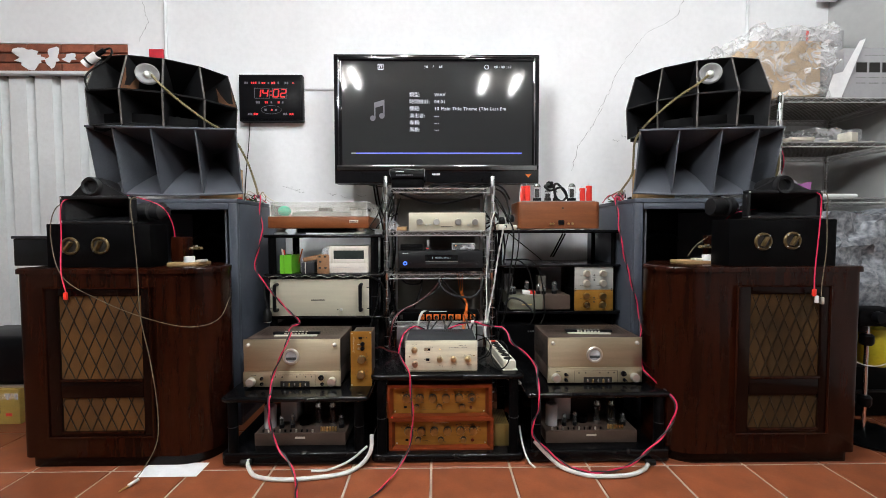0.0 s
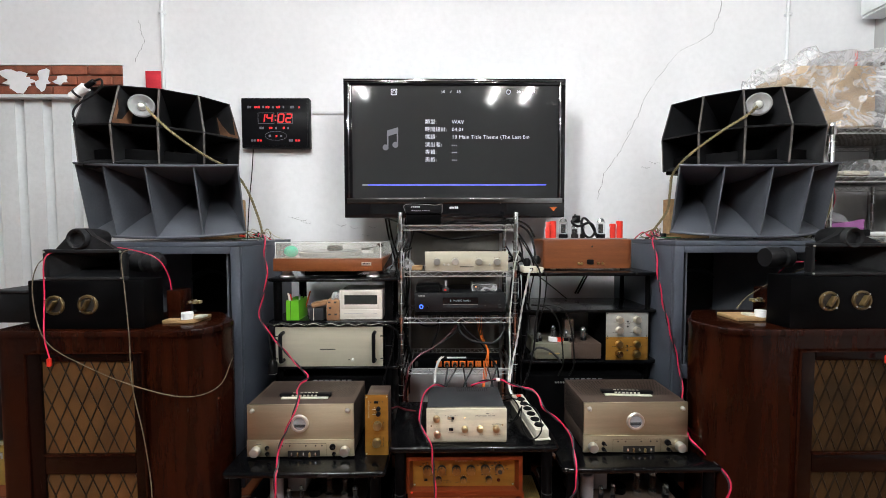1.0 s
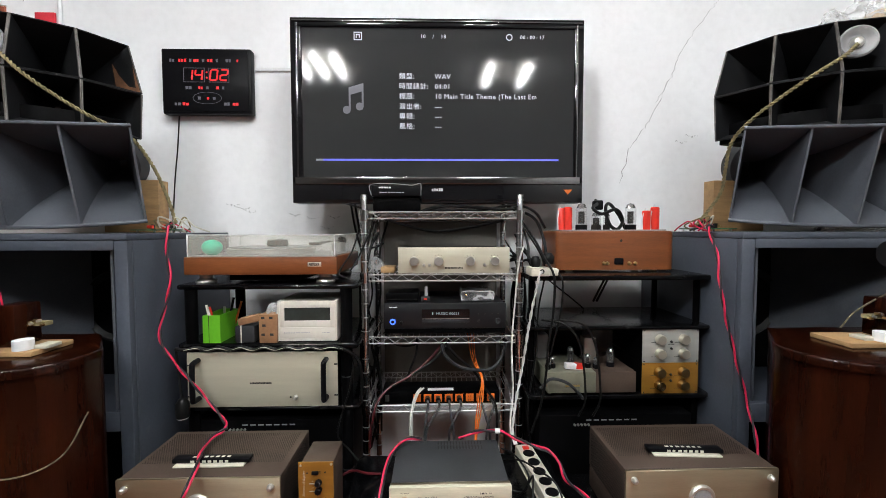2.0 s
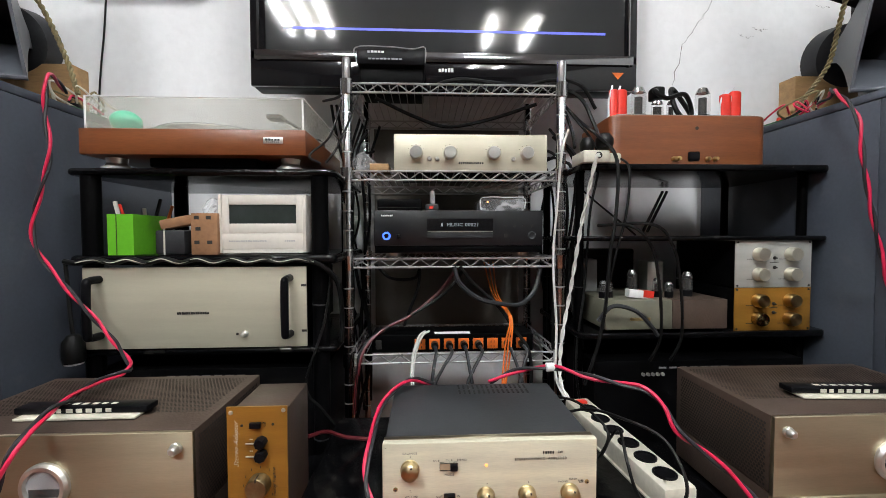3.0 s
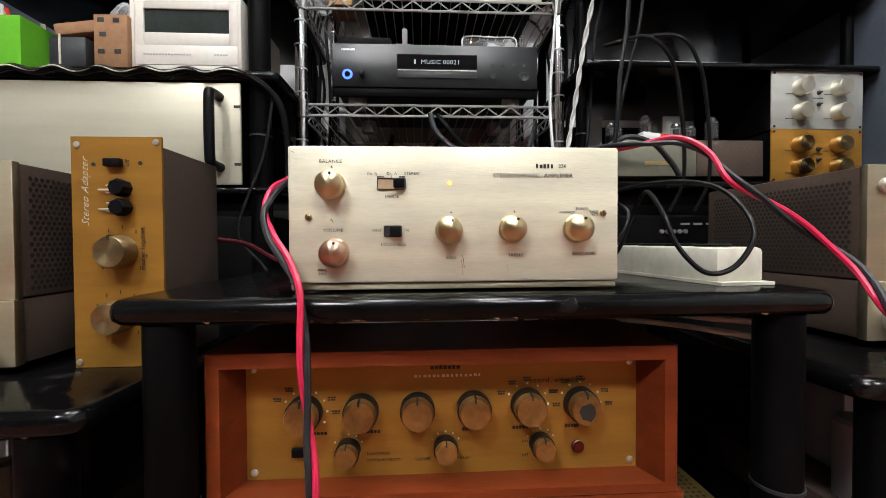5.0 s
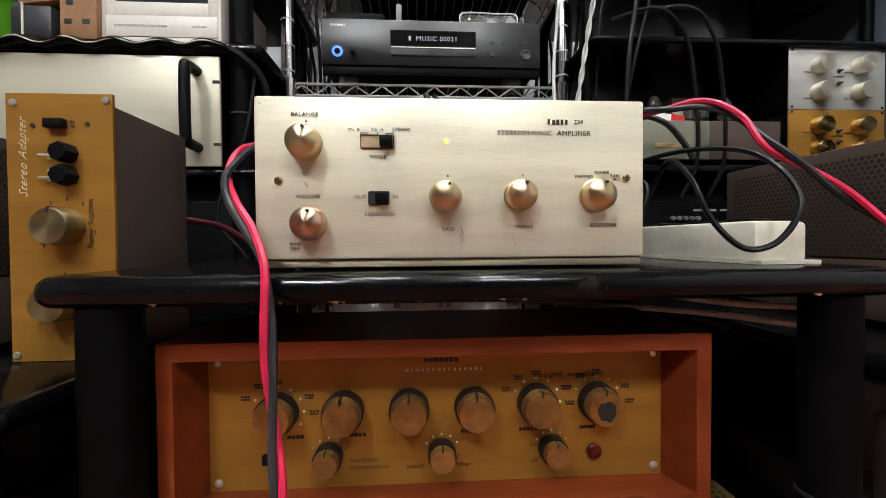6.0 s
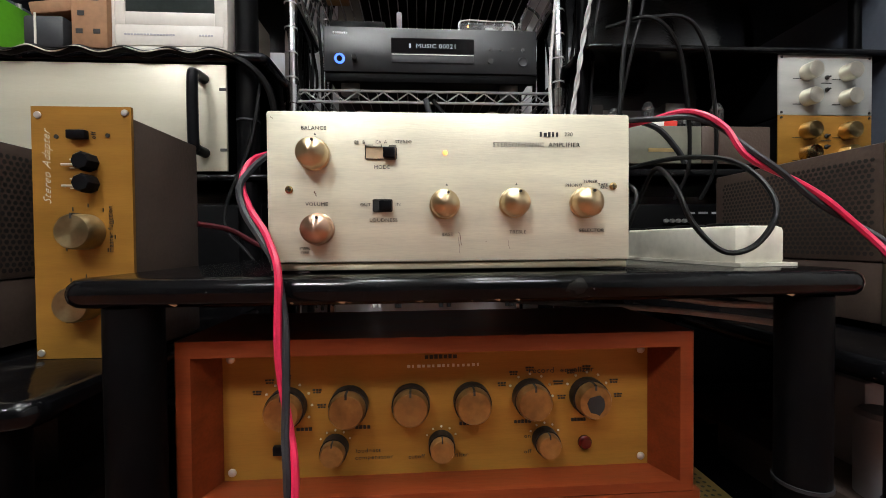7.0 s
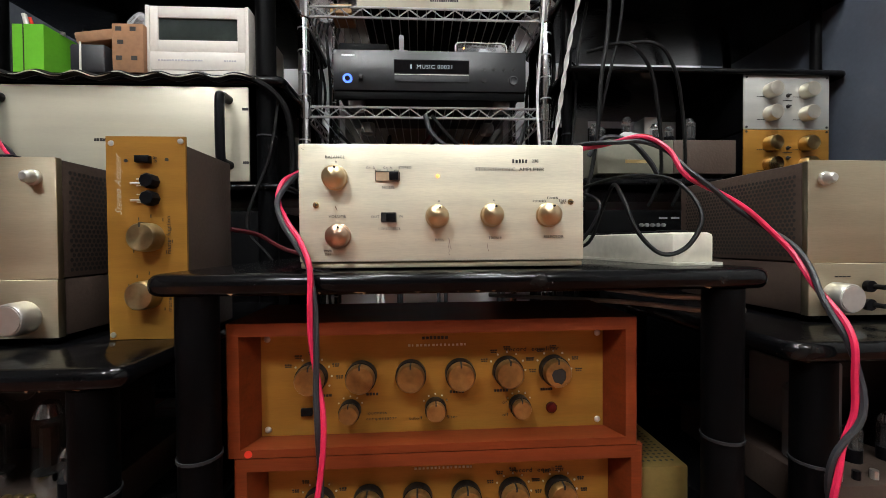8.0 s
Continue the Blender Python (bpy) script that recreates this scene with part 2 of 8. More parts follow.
def wrinkle(m, lo, hi, scale):
    """Folds in a clear sheet: thin milky ridges paint highlight streaks over a creased surface."""
    nt = m.node_tree
    b = nt.nodes["Principled BSDF"]
    tc = nt.nodes.new("ShaderNodeTexCoord")
    n = nt.nodes.new("ShaderNodeTexNoise")
    n.inputs["Scale"].default_value, n.inputs["Detail"].default_value, n.inputs["Distortion"].default_value = scale, 4, 1.2
    nt.links.new(tc.outputs["Object"], n.inputs["Vector"])
    r = nt.nodes.new("ShaderNodeValToRGB")
    e = r.color_ramp.elements
    e[0].position, e[0].color = 0.40, (lo, lo, lo, 1)
    e[1].position, e[1].color = 0.60, (lo, lo, lo, 1)
    mid = e.new(0.50)
    mid.color = (hi, hi, hi, 1)
    nt.links.new(n.outputs["Fac"], r.inputs["Fac"])
    nt.links.new(r.outputs["Color"], b.inputs["Alpha"])
    bp = nt.nodes.new("ShaderNodeBump")
    bp.inputs["Strength"].default_value, bp.inputs["Distance"].default_value = 0.8, 0.02
    nt.links.new(n.outputs["Fac"], bp.inputs["Height"])
    nt.links.new(bp.outputs["Normal"], b.inputs["Normal"])


# The ridges of higher alpha stand in for white highlights on the film.
wrinkle(M["film"], 0.09, 0.42, 8)
M["pinkfilm"] = clear("pink plastic film", (0.6, 0.2, 0.55), 0.25, 0.5)
M["silverfilm"] = mat("shiny wrapping film", (0.30, 0.315, 0.335), 0.13, vary=0.3, scale=40, fine=60, bump=0.9, col2=(0.10, 0.11, 0.125))
M["yellow"] = mat("yellow plastic", (0.6, 0.5, 0.02), 0.5, vary=0.1)
M["yellowcard"] = mat("yellow carton", (0.42, 0.28, 0.06), 0.75, vary=0.15, scale=8)
M["olive"] = mat("olive enamel", (0.17, 0.165, 0.12), 0.45, vary=0.1)
M["darkglass"] = mat("dark glass", (0.006, 0.006, 0.007), 0.06, vary=0.05, bump=0)
M["clockface"] = mat("black acrylic face", (0.006, 0.006, 0.007), 0.35, vary=0.05, bump=0, spec=0.05)
M["smoke"] = mat("smoked green window", (0.035, 0.043, 0.040), 0.08, vary=0.15, scale=8, bump=0)
M["tube"] = glow("fluorescent tube", (0.95, 0.98, 1.0), TUBE_POWER)
M["screen"] = glow("lit dark screen", (0.20, 0.23, 0.30), 0.018)
M["screen"].node_tree.nodes["Principled BSDF"].inputs["Roughness"].default_value = 0.07
M["screen"].node_tree.nodes["Principled BSDF"].inputs["Specular IOR Level"].default_value = 0.25
M["ui"] = glow("screen white", (0.85, 0.88, 1.0), 0.9)
M["uigrey"] = glow("faint grey glow", (0.5, 0.5, 0.62), 0.22)
M["uiblue"] = glow("screen blue", (0.12, 0.16, 1.0), 1.1)
M["led"] = glow("red segment", (1.0, 0.008, 0.014), 0.95)
M["ledblue"] = glow("blue lamp", (0.05, 0.15, 1.0), 2.5)
M["ledamber"] = glow("amber lamp", (1.0, 0.42, 0.12), 2.4)
M["vfd"] = glow("pale display", (0.6, 0.7, 0.75), 0.5)


# ---- mesh helpers ----
def box(bm, x0, x1, y0, y1, z0, z1, bevel=0.0, seg=2):
    m = Matrix.Translation(((x0 + x1) / 2, (y0 + y1) / 2, (z0 + z1) / 2)) @ Matrix.Diagonal((abs(x1 - x0), abs(y1 - y0), abs(z1 - z0), 1))
    r = bmesh.ops.create_cube(bm, size=1, matrix=m)
    if bevel:
        es = list({e for v in r["verts"] for e in v.link_edges})
        bmesh.ops.bevel(bm, geom=es, offset=bevel, segments=seg, profile=0.5, affect="EDGES")
    return bm


def bx(*a, **k):
    return box(bmesh.new(), *a, **k)


def shell(bm, t):
    """Gives a sheet of faces its thickness."""
    bmesh.ops.recalc_face_normals(bm, faces=bm.faces)
    bm.normal_update()
    bmesh.ops.solidify(bm, geom=bm.faces[:], thickness=t)


AX = {"x": Matrix.Rotation(radians(90), 4, "Y"), "y": Matrix.Rotation(radians(90), 4, "X"), "z": Matrix.Identity(4)}


def cyl(bm, c, r, h, axis="z", r2=None, seg=24, bevel=0.0):
    """A cylinder centred at c; along y, r is the end that faces the viewer when r2 is given."""
    m = Matrix.Translation(c) @ AX[axis]
    r_ = bmesh.ops.create_cone(bm, cap_ends=True, segments=seg, radius1=r if r2 is None else r2, radius2=r, depth=h, matrix=m)
    if bevel:
        es = [e for e in {e for v in r_["verts"] for e in v.link_edges} if any(len(f.verts) > 4 for f in e.link_faces)]
        bmesh.ops.bevel(bm, geom=es, offset=bevel, segments=2, profile=0.5, affect="EDGES")
    return bm


def lathe(bm, c, prof, axis="z", seg=24):
    """Turns the profile of (radius, along) round the axis through c."""
    m = Matrix.Translation(c) @ AX[axis]
    rings = []
    for r, z in prof:
        if r < 1e-5:
            rings.append([bm.verts.new(m @ Vector((0, 0, z)))])
        else:
            rings.append([bm.verts.new(m @ Vector((r * math.cos(2 * math.pi * i / seg), r * math.sin(2 * math.pi * i / seg), z))) for i in range(seg)])
    for a, b in zip(rings, rings[1:]):
        for i in range(seg):
            j = (i + 1) % seg
            q = [a[i % len(a)], a[j % len(a)], b[j % len(b)], b[i % len(b)]]
            q = [v for k, v in enumerate(q) if v not in q[:k]]
            if len(q) > 2:
                bm.faces.new(q)
    return bm


def spline(pts, step=10):
    """A smooth line through the points."""
    p = [Vector(a) for a in pts]
    p = [2 * p[0] - p[1]] + p + [2 * p[-1] - p[-2]]
    out = []
    for i in range(1, len(p) - 2):
        for k in range(step):
            t = k / step
            a, b, c, d = p[i - 1:i + 3]
            out.append(0.5 * (2 * b + (c - a) * t + (2 * a - 5 * b + 4 * c - d) * t * t + (3 * b - a - 3 * c + d) * t ** 3))
    out.append(p[-2])
    return out


def sweep(bm, line, r, seg=8):
    rings = []
    up = Vector((0.13, 0.31, 0.94)).normalized()
    for i, q in enumerate(line):
        d = (line[min(i + 1, len(line) - 1)] - line[max(i - 1, 0)]).normalized()
        u = d.cross(up)
        if u.length < 1e-3:
            u = d.cross(Vector((1, 0, 0)))
        u.normalize()
        w = d.cross(u)
        up = u.cross(d)
        rings.append([bm.verts.new(q + r * (math.cos(2 * math.pi * k / seg) * u + math.sin(2 * math.pi * k / seg) * w)) for k in range(seg)])
    for a, b in zip(rings, rings[1:]):
        for k in range(seg):
            bm.faces.new((a[k], a[(k + 1) % seg], b[(k + 1) % seg], b[k]))
    bm.faces.new(rings[0][::-1])
    bm.faces.new(rings[-1])
    return bm


def finish(bm, smooth=True):
    bmesh.ops.recalc_face_normals(bm, faces=bm.faces)
    me = bpy.data.meshes.new("mesh")
    bm.to_mesh(me)
    bm.free()
    if smooth:
        for p in me.polygons:
            p.use_smooth = True
        me.set_sharp_from_angle(angle=radians(35))
    return me


def part(name, bm, material, parent=None, label=""):
    """One mesh object of its own, under a thing or a part."""
    me = finish(bm) if isinstance(bm, bmesh.types.BMesh) else bm
    if not me.materials:
        me.materials.append(M[material])
    ob = new(name, me)
    if parent:
        ob.parent = parent
        if parent.type == "EMPTY":
            ob.matrix_parent_inverse = Matrix.Translation(-parent.location)
    if label:
        ob["label"] = label
    return ob


def thing(name, label, category, at=(0, 0, 0), group="", kind=""):
    ob = new(name)
    ob.empty_display_size = 0.05
    ob.location = at
    return tagged(ob, label, category, group, kind)


def solid(name, bm, material, label, category, group="", kind=""):
    return tagged(part(name, bm, material), label, category, group, kind)


def words(text, size, at, material, parent, name="lettering", rot=(90, 0, 0), align="CENTER", shear=0.0, wide=1.0, thin=0.0):
    """Raised print in the built-in font."""
    cu = bpy.data.curves.new("text", "FONT")
    cu.body, cu.size, cu.align_x, cu.align_y, cu.shear = text, size, align, "CENTER", shear
    cu.extrude = 0.0002
    cu.space_character = 1.08
    cu.offset = -max(thin, 0.00003 if size < 0.006 else 0.0)
    cu.resolution_u = 2
    tmp = bpy.data.objects.new("text", cu)
    me = bpy.data.meshes.new_from_object(tmp)
    bpy.data.objects.remove(tmp)
    me.transform(pose(*at, *rot) @ Matrix.Diagonal((wide, 1, 1, 1)))
    me.materials.clear()
    me.materials.append(M[material])
    return part(name, me, material, parent)


def bars(n, w, h, at, material, parent, name="printed_mark", gap=0.25):
    """A line of plain bars for print that cannot be read."""
    bm = bmesh.new()
    rs = random.Random(int(1000 * (w + at[0] + at[2])))
    x = at[0] - w / 2
    step = w / n
    for i in range(n):
        box(bm, x + i * step, x + (i + 1) * step - gap * step * rs.uniform(0.6, 1.4), at[1] - 0.0004, at[1] + 0.0004, at[2] - h / 2, at[2] + h / 2 * rs.uniform(0.6, 1))
    return tagged(part(name, bm, material, parent), kind="stuff")


def cable(name, pts, r, material, label, category="cable", group="", step=10, seg=8):
    return solid(name, sweep(bmesh.new(), spline(pts, step), r, seg), material, label, category, group)


def twisted(name, pts, r, mats, label, pitch=0.09, group=""):
    """Two wires twisted round one another."""
    line = spline(pts, 26)
    ob = thing(name, label, "cable", pts[0], group)
    for k, mt in enumerate(mats):
        s, out = 0.0, []
        for i, q in enumerate(line):
            d = (line[min(i + 1, len(line) - 1)] - line[max(i - 1, 0)]).normalized()
            if i:
                s += (q - line[i - 1]).length
            u = d.cross(Vector((0.2, 0.9, 0.35))).normalized()
            w = d.cross(u)
            a = 2 * math.pi * s / pitch + math.pi * k
            out.append(q + r * 0.95 * (math.cos(a) * u + math.sin(a) * w))
        part("wire", sweep(bmesh.new(), out, r, 7), mt, ob)
    return ob


def knob(name, c, r, d, material, parent, skirt=0.0, mark="ink", cone=0.0, label=""):
    """A turned knob on a panel that faces the viewer; c is its foot on the panel."""
    bm = bmesh.new()
    prof = [(r * 1.0, 0), (r, d * 0.55), (r * 0.97, d * 0.9), (r * 0.9, d), (r * 0.5, d + cone * 0.6), (0, d + cone)]
    if skirt:
        prof = [(r + skirt, 0), (r + skirt, d * 0.18), (r, d * 0.26)] + prof[1:]
    lathe(bm, c, prof, "y", 28)
    k = part(name, bm, material, parent, label)
    if mark:
        part("pointer", bx(c[0] - r * 0.06, c[0] + r * 0.06, c[1] - d * 1.01, c[1] - d * 0.3, c[2] + r * 0.70, c[2] + r * 1.01), mark, k)
    return k


# ---- structure ----
BACK, LEFT, RIGHT, REAR, TOP = 2.50, -3.4, 2.42, -3.8, 2.8


def structure(name, bm, material, label, category):
    return tagged(part(name, bm, material), label, category, kind="structure")


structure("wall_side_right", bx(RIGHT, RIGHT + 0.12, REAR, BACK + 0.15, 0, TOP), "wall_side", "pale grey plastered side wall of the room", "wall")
# Unseen walls and ceiling close the room, darkened to deepen the shade.
structure("wall_side_left", bx(LEFT - 0.12, LEFT, REAR, BACK + 0.15, 0, TOP), "wall_unseen", "plain unseen wall, coloured dark to cut bounced light", "wall")
structure("wall_rear", bx(LEFT, RIGHT, REAR - 0.12, REAR, 0, TOP), "wall_unseen", "plain unseen wall, coloured dark to cut bounced light", "wall")
structure("ceiling", bx(LEFT, RIGHT, REAR, BACK + 0.15, TOP, TOP + 0.1), "ceiling", "plain unseen ceiling, coloured grey to cut bounced light", "ceiling")
DOOR_R = -1.87
HEAD = 2.053
wb = bmesh.new()
box(wb, DOOR_R, RIGHT, BACK, BACK + 0.15, 0, TOP)
box(wb, LEFT, DOOR_R, BACK, BACK + 0.15, HEAD, TOP)
wall_back = structure("wall_back", wb, "wall", "white plastered wall with hairline cracks and stains", "wall")


def crack(pts, r, seed):
    rs = random.Random(seed)
    pts = [(0.969 * x, 0.905 + 0.969 * (z - 0.905)) for x, z in pts]
    line = []
    for a, b in zip(pts, pts[1:]):
        n = 9
        for i in range(n):
            t = i / n
            line.append(Vector((a[0] + (b[0] - a[0]) * t + rs.uniform(-0.006, 0.006), BACK, a[1] + (b[1] - a[1]) * t + rs.uniform(-0.004, 0.004))))
    line.append(Vector((pts[-1][0], BACK, pts[-1][1])))
    bm = bmesh.new()
    prev = None
    for i, q in enumerate(line):
        w = r * rs.uniform(0.4, 1.2) * (0.3 if i in (0, len(line) - 1) else 1)
        cur = [bm.verts.new(q + Vector((-w, -0.001, 0))), bm.verts.new(q + Vector((w, -0.001, 0)))]
        if prev:
            bm.faces.new((prev[0], prev[1], cur[1], cur[0]))
        prev = cur
    return part("crack", bm, "crack", wall_back, "hairline crack in plaster")


crack([(0.865, 1.30), (0.90, 1.46), (0.975, 1.56), (1.055, 1.70)], 0.0014, 3)
crack([(1.03, 1.68), (1.10, 1.80), (1.13, 1.90), (1.24, 2.06), (1.33, 2.17)], 0.0013, 4)
crack([(1.33, 2.17), (1.52, 2.27), (1.58, 2.42), (1.56, 2.60)], 0.0016, 5)
for i, (x, z) in enumerate(((-0.98, 1.205), (-0.93, 1.19), (-0.90, 1.175), (-0.70, 1.16), (-0.62, 1.145), (-0.52, 1.15), (1.12, 1.50), (1.17, 1.53), (1.42, 1.62), (-0.55, 1.10))):
    crack([(x, z), (x + 0.035, z - 0.012), (x + 0.06, z - 0.004)], 0.0013, 30 + i)
crack([(-1.86, 2.10), (-1.80, 2.22), (-1.83, 2.35)], 0.0012, 6)

# brick lintel over the shutter, bare where the plaster fell off
lintel = structure("lintel", bx(LEFT, DOOR_R, BACK + 0.012, BACK + 0.15, 1.885, HEAD), "mortar", "bare red brick lintel with plaster remains", "lintel")
rs = random.Random(8)
bh = 0.168 / 3
for row in range(3):
    x = DOOR_R - (0.06 if row % 2 else 0.0)
    if row % 2:
        part("brick", bx(DOOR_R - 0.054, DOOR_R - 0.002, BACK - 0.003, BACK + 0.02, 1.887 + row * bh, 1.885 + (row + 1) * bh - 0.006, bevel=0.003, seg=1), "brick", lintel)
    while x - 0.2 > LEFT:
        o = rs.uniform(-0.003, 0.002)
        part("brick", bx(x - 0.2 + 0.008, x, BACK - 0.004 + o, BACK + 0.02, 1.887 + row * bh, 1.885 + (row + 1) * bh - 0.006, bevel=0.003, seg=1), "brick", lintel)
        x -= 0.2
for cx, w, h, n in ((-2.45, 0.13, 0.065, 27), (-2.31, 0.06, 0.07, 21), (-2.21, 0.05, 0.035, 15)):
    bm = bmesh.new()
    c = bm.verts.new((cx, BACK - 0.012, 1.97))
    ring = []
    for i in range(n):
        a = 2 * math.pi * i / n
        k = 0.78 + 0.22 * math.sin(2.3 * a + 9 * cx) + 0.12 * math.sin(5 * a + 4 * cx) + rs.uniform(-0.13, 0.10)
        ring.append(bm.verts.new((cx + w * k * math.cos(a), BACK - 0.009, 1.965 + h * k * math.sin(a))))
    for i in range(n):
        bm.faces.new((c, ring[i], ring[(i + 1) % n]))
    part("plaster_patch", bm, "wall", lintel, "ragged plaster remains")

# corrugated sheet closing the old doorway
bm = bmesh.new()
prof = []
x = LEFT
while x < DOOR_R:
    for dx, dy in ((0, 0.0), (0.100, 0.0), (0.108, 0.05), (0.148, 0.05)):
        if x + dx <= DOOR_R:
            prof.append((x + dx, BACK + 0.03 + dy))
    x += 0.157
prof.append((DOOR_R, BACK + 0.03))
lo = [bm.verts.new((a, b, 0)) for a, b in prof]
hi = [bm.verts.new((a, b, 1.874)) for a, b in prof]
for i in range(len(prof) - 1):
    bm.faces.new((lo[i], lo[i + 1], hi[i + 1], hi[i]))
shell(bm, 0.002)
shutter = structure("shutter", bm, "sheet", "white corrugated sheet metal closing a doorway", "shutter")
structure("shutter_head", bx(LEFT, DOOR_R, BACK - 0.02, BACK + 0.02, 1.867, 1.883), "sheet", "grey steel strip over the corrugated sheet", "trim")
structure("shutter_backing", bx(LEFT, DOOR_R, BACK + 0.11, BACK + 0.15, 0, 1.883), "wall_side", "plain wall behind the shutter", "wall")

# ---- ceiling lamps ----
def troffer(x, y, xs, label):
    t = thing("ceiling_light", label, "ceiling light", (x, y, TOP), "ceiling lights")
    part("frame", bx(x - 0.31, x + 0.31, y - 0.32, y + 0.32, TOP - 0.025, TOP - 0.002, bevel=0.004), "cream", t)
    for xx in xs:
        part("tube", cyl(bmesh.new(), (xx, y, TOP - 0.055), 0.016, 0.58, "y", seg=16), "tube", t, "lit fluorescent tube")
        for s in (-1, 1):
            part("lampholder", bx(xx - 0.014, xx + 0.014, y + s * 0.30 - 0.008, y + s * 0.30 + 0.008, TOP - 0.075, TOP - 0.025, bevel=0.003), "paper", t)
    return t


troffer(-1.17, -0.35, (-1.36, -1.17, -0.98), "white ceiling light with three lit fluorescent tubes")
troffer(0.78, -0.55, (0.58, 0.98), "white ceiling light with two lit fluorescent tubes")
# Added pair out of view, placed to brighten the middle wall and units.
troffer(-0.42, 1.0, (-0.42,), "added ceiling light with one lit tube, brightens the middle")
troffer(0.40, 1.0, (0.40,), "added ceiling light with one lit tube, brightens the middle")

# ---- wall things ----
def pipe(x, z0, name, label):
    ob = thing(name, label, "pipe", (x, BACK, z0))
    part("tube", cyl(bmesh.new(), (x, BACK - 0.012, (z0 + TOP) / 2), 0.009, TOP - z0, seg=12), "sheet", ob)
    for z in (2.33, 2.62):
        part("clip", bx(x - 0.016, x + 0.016, BACK - 0.024, BACK, z, z + 0.014, bevel=0.002), "sheet", ob)


pipe(-1.633, 1.75, "conduit", "thin grey conduit pipe running up the wall")
pipe(1.906, 1.2, "conduit", "thin dark grey conduit pipe running up the wall")
bm = bmesh.new()
box(bm, -1.72, -1.637, BACK - 0.035, BACK - 0.025, 1.90, 2.008, bevel=0.002)
solid("red_note", bm, "redpaper", "red paper note hung on the conduit", "paper")
structure("trim_cable_duct", bx(-0.80, -0.48, BACK - 0.012, BACK, 1.778, 1.793, bevel=0.003), "paper", "thin white cable duct on the wall", "cable duct")

# wall clock
def digit(ch, at, parent):
    """A slanted seven-segment digit."""
    w, h, t = 0.015, 0.023, 0.0038
    bm = bmesh.new()
    spots = {"a": (0, h, 1), "b": (w, h / 2, 0), "c": (w, -h / 2, 0), "d": (0, -h, 1), "e": (-w, -h / 2, 0), "f": (-w, h / 2, 0), "g": (0, 0, 1)}
    for k in {"1": "bc", "4": "fgbc", "0": "abcdef", "2": "abged"}[ch]:
        x, z, flat = spots[k]
        a, b = (w - 0.0012, t) if flat else (t, h / 2 - 0.0012)
        box(bm, x - a, x + a, -0.0006, 0.0002, z - b, z + b, bevel=0.0004)
    for v in bm.verts:
        v.co = Vector((at[0] + v.co.x + 0.12 * v.co.z, at[1] + v.co.y, at[2] + v.co.z))
    part("digit", bm, "led", parent, "glowing red digit")


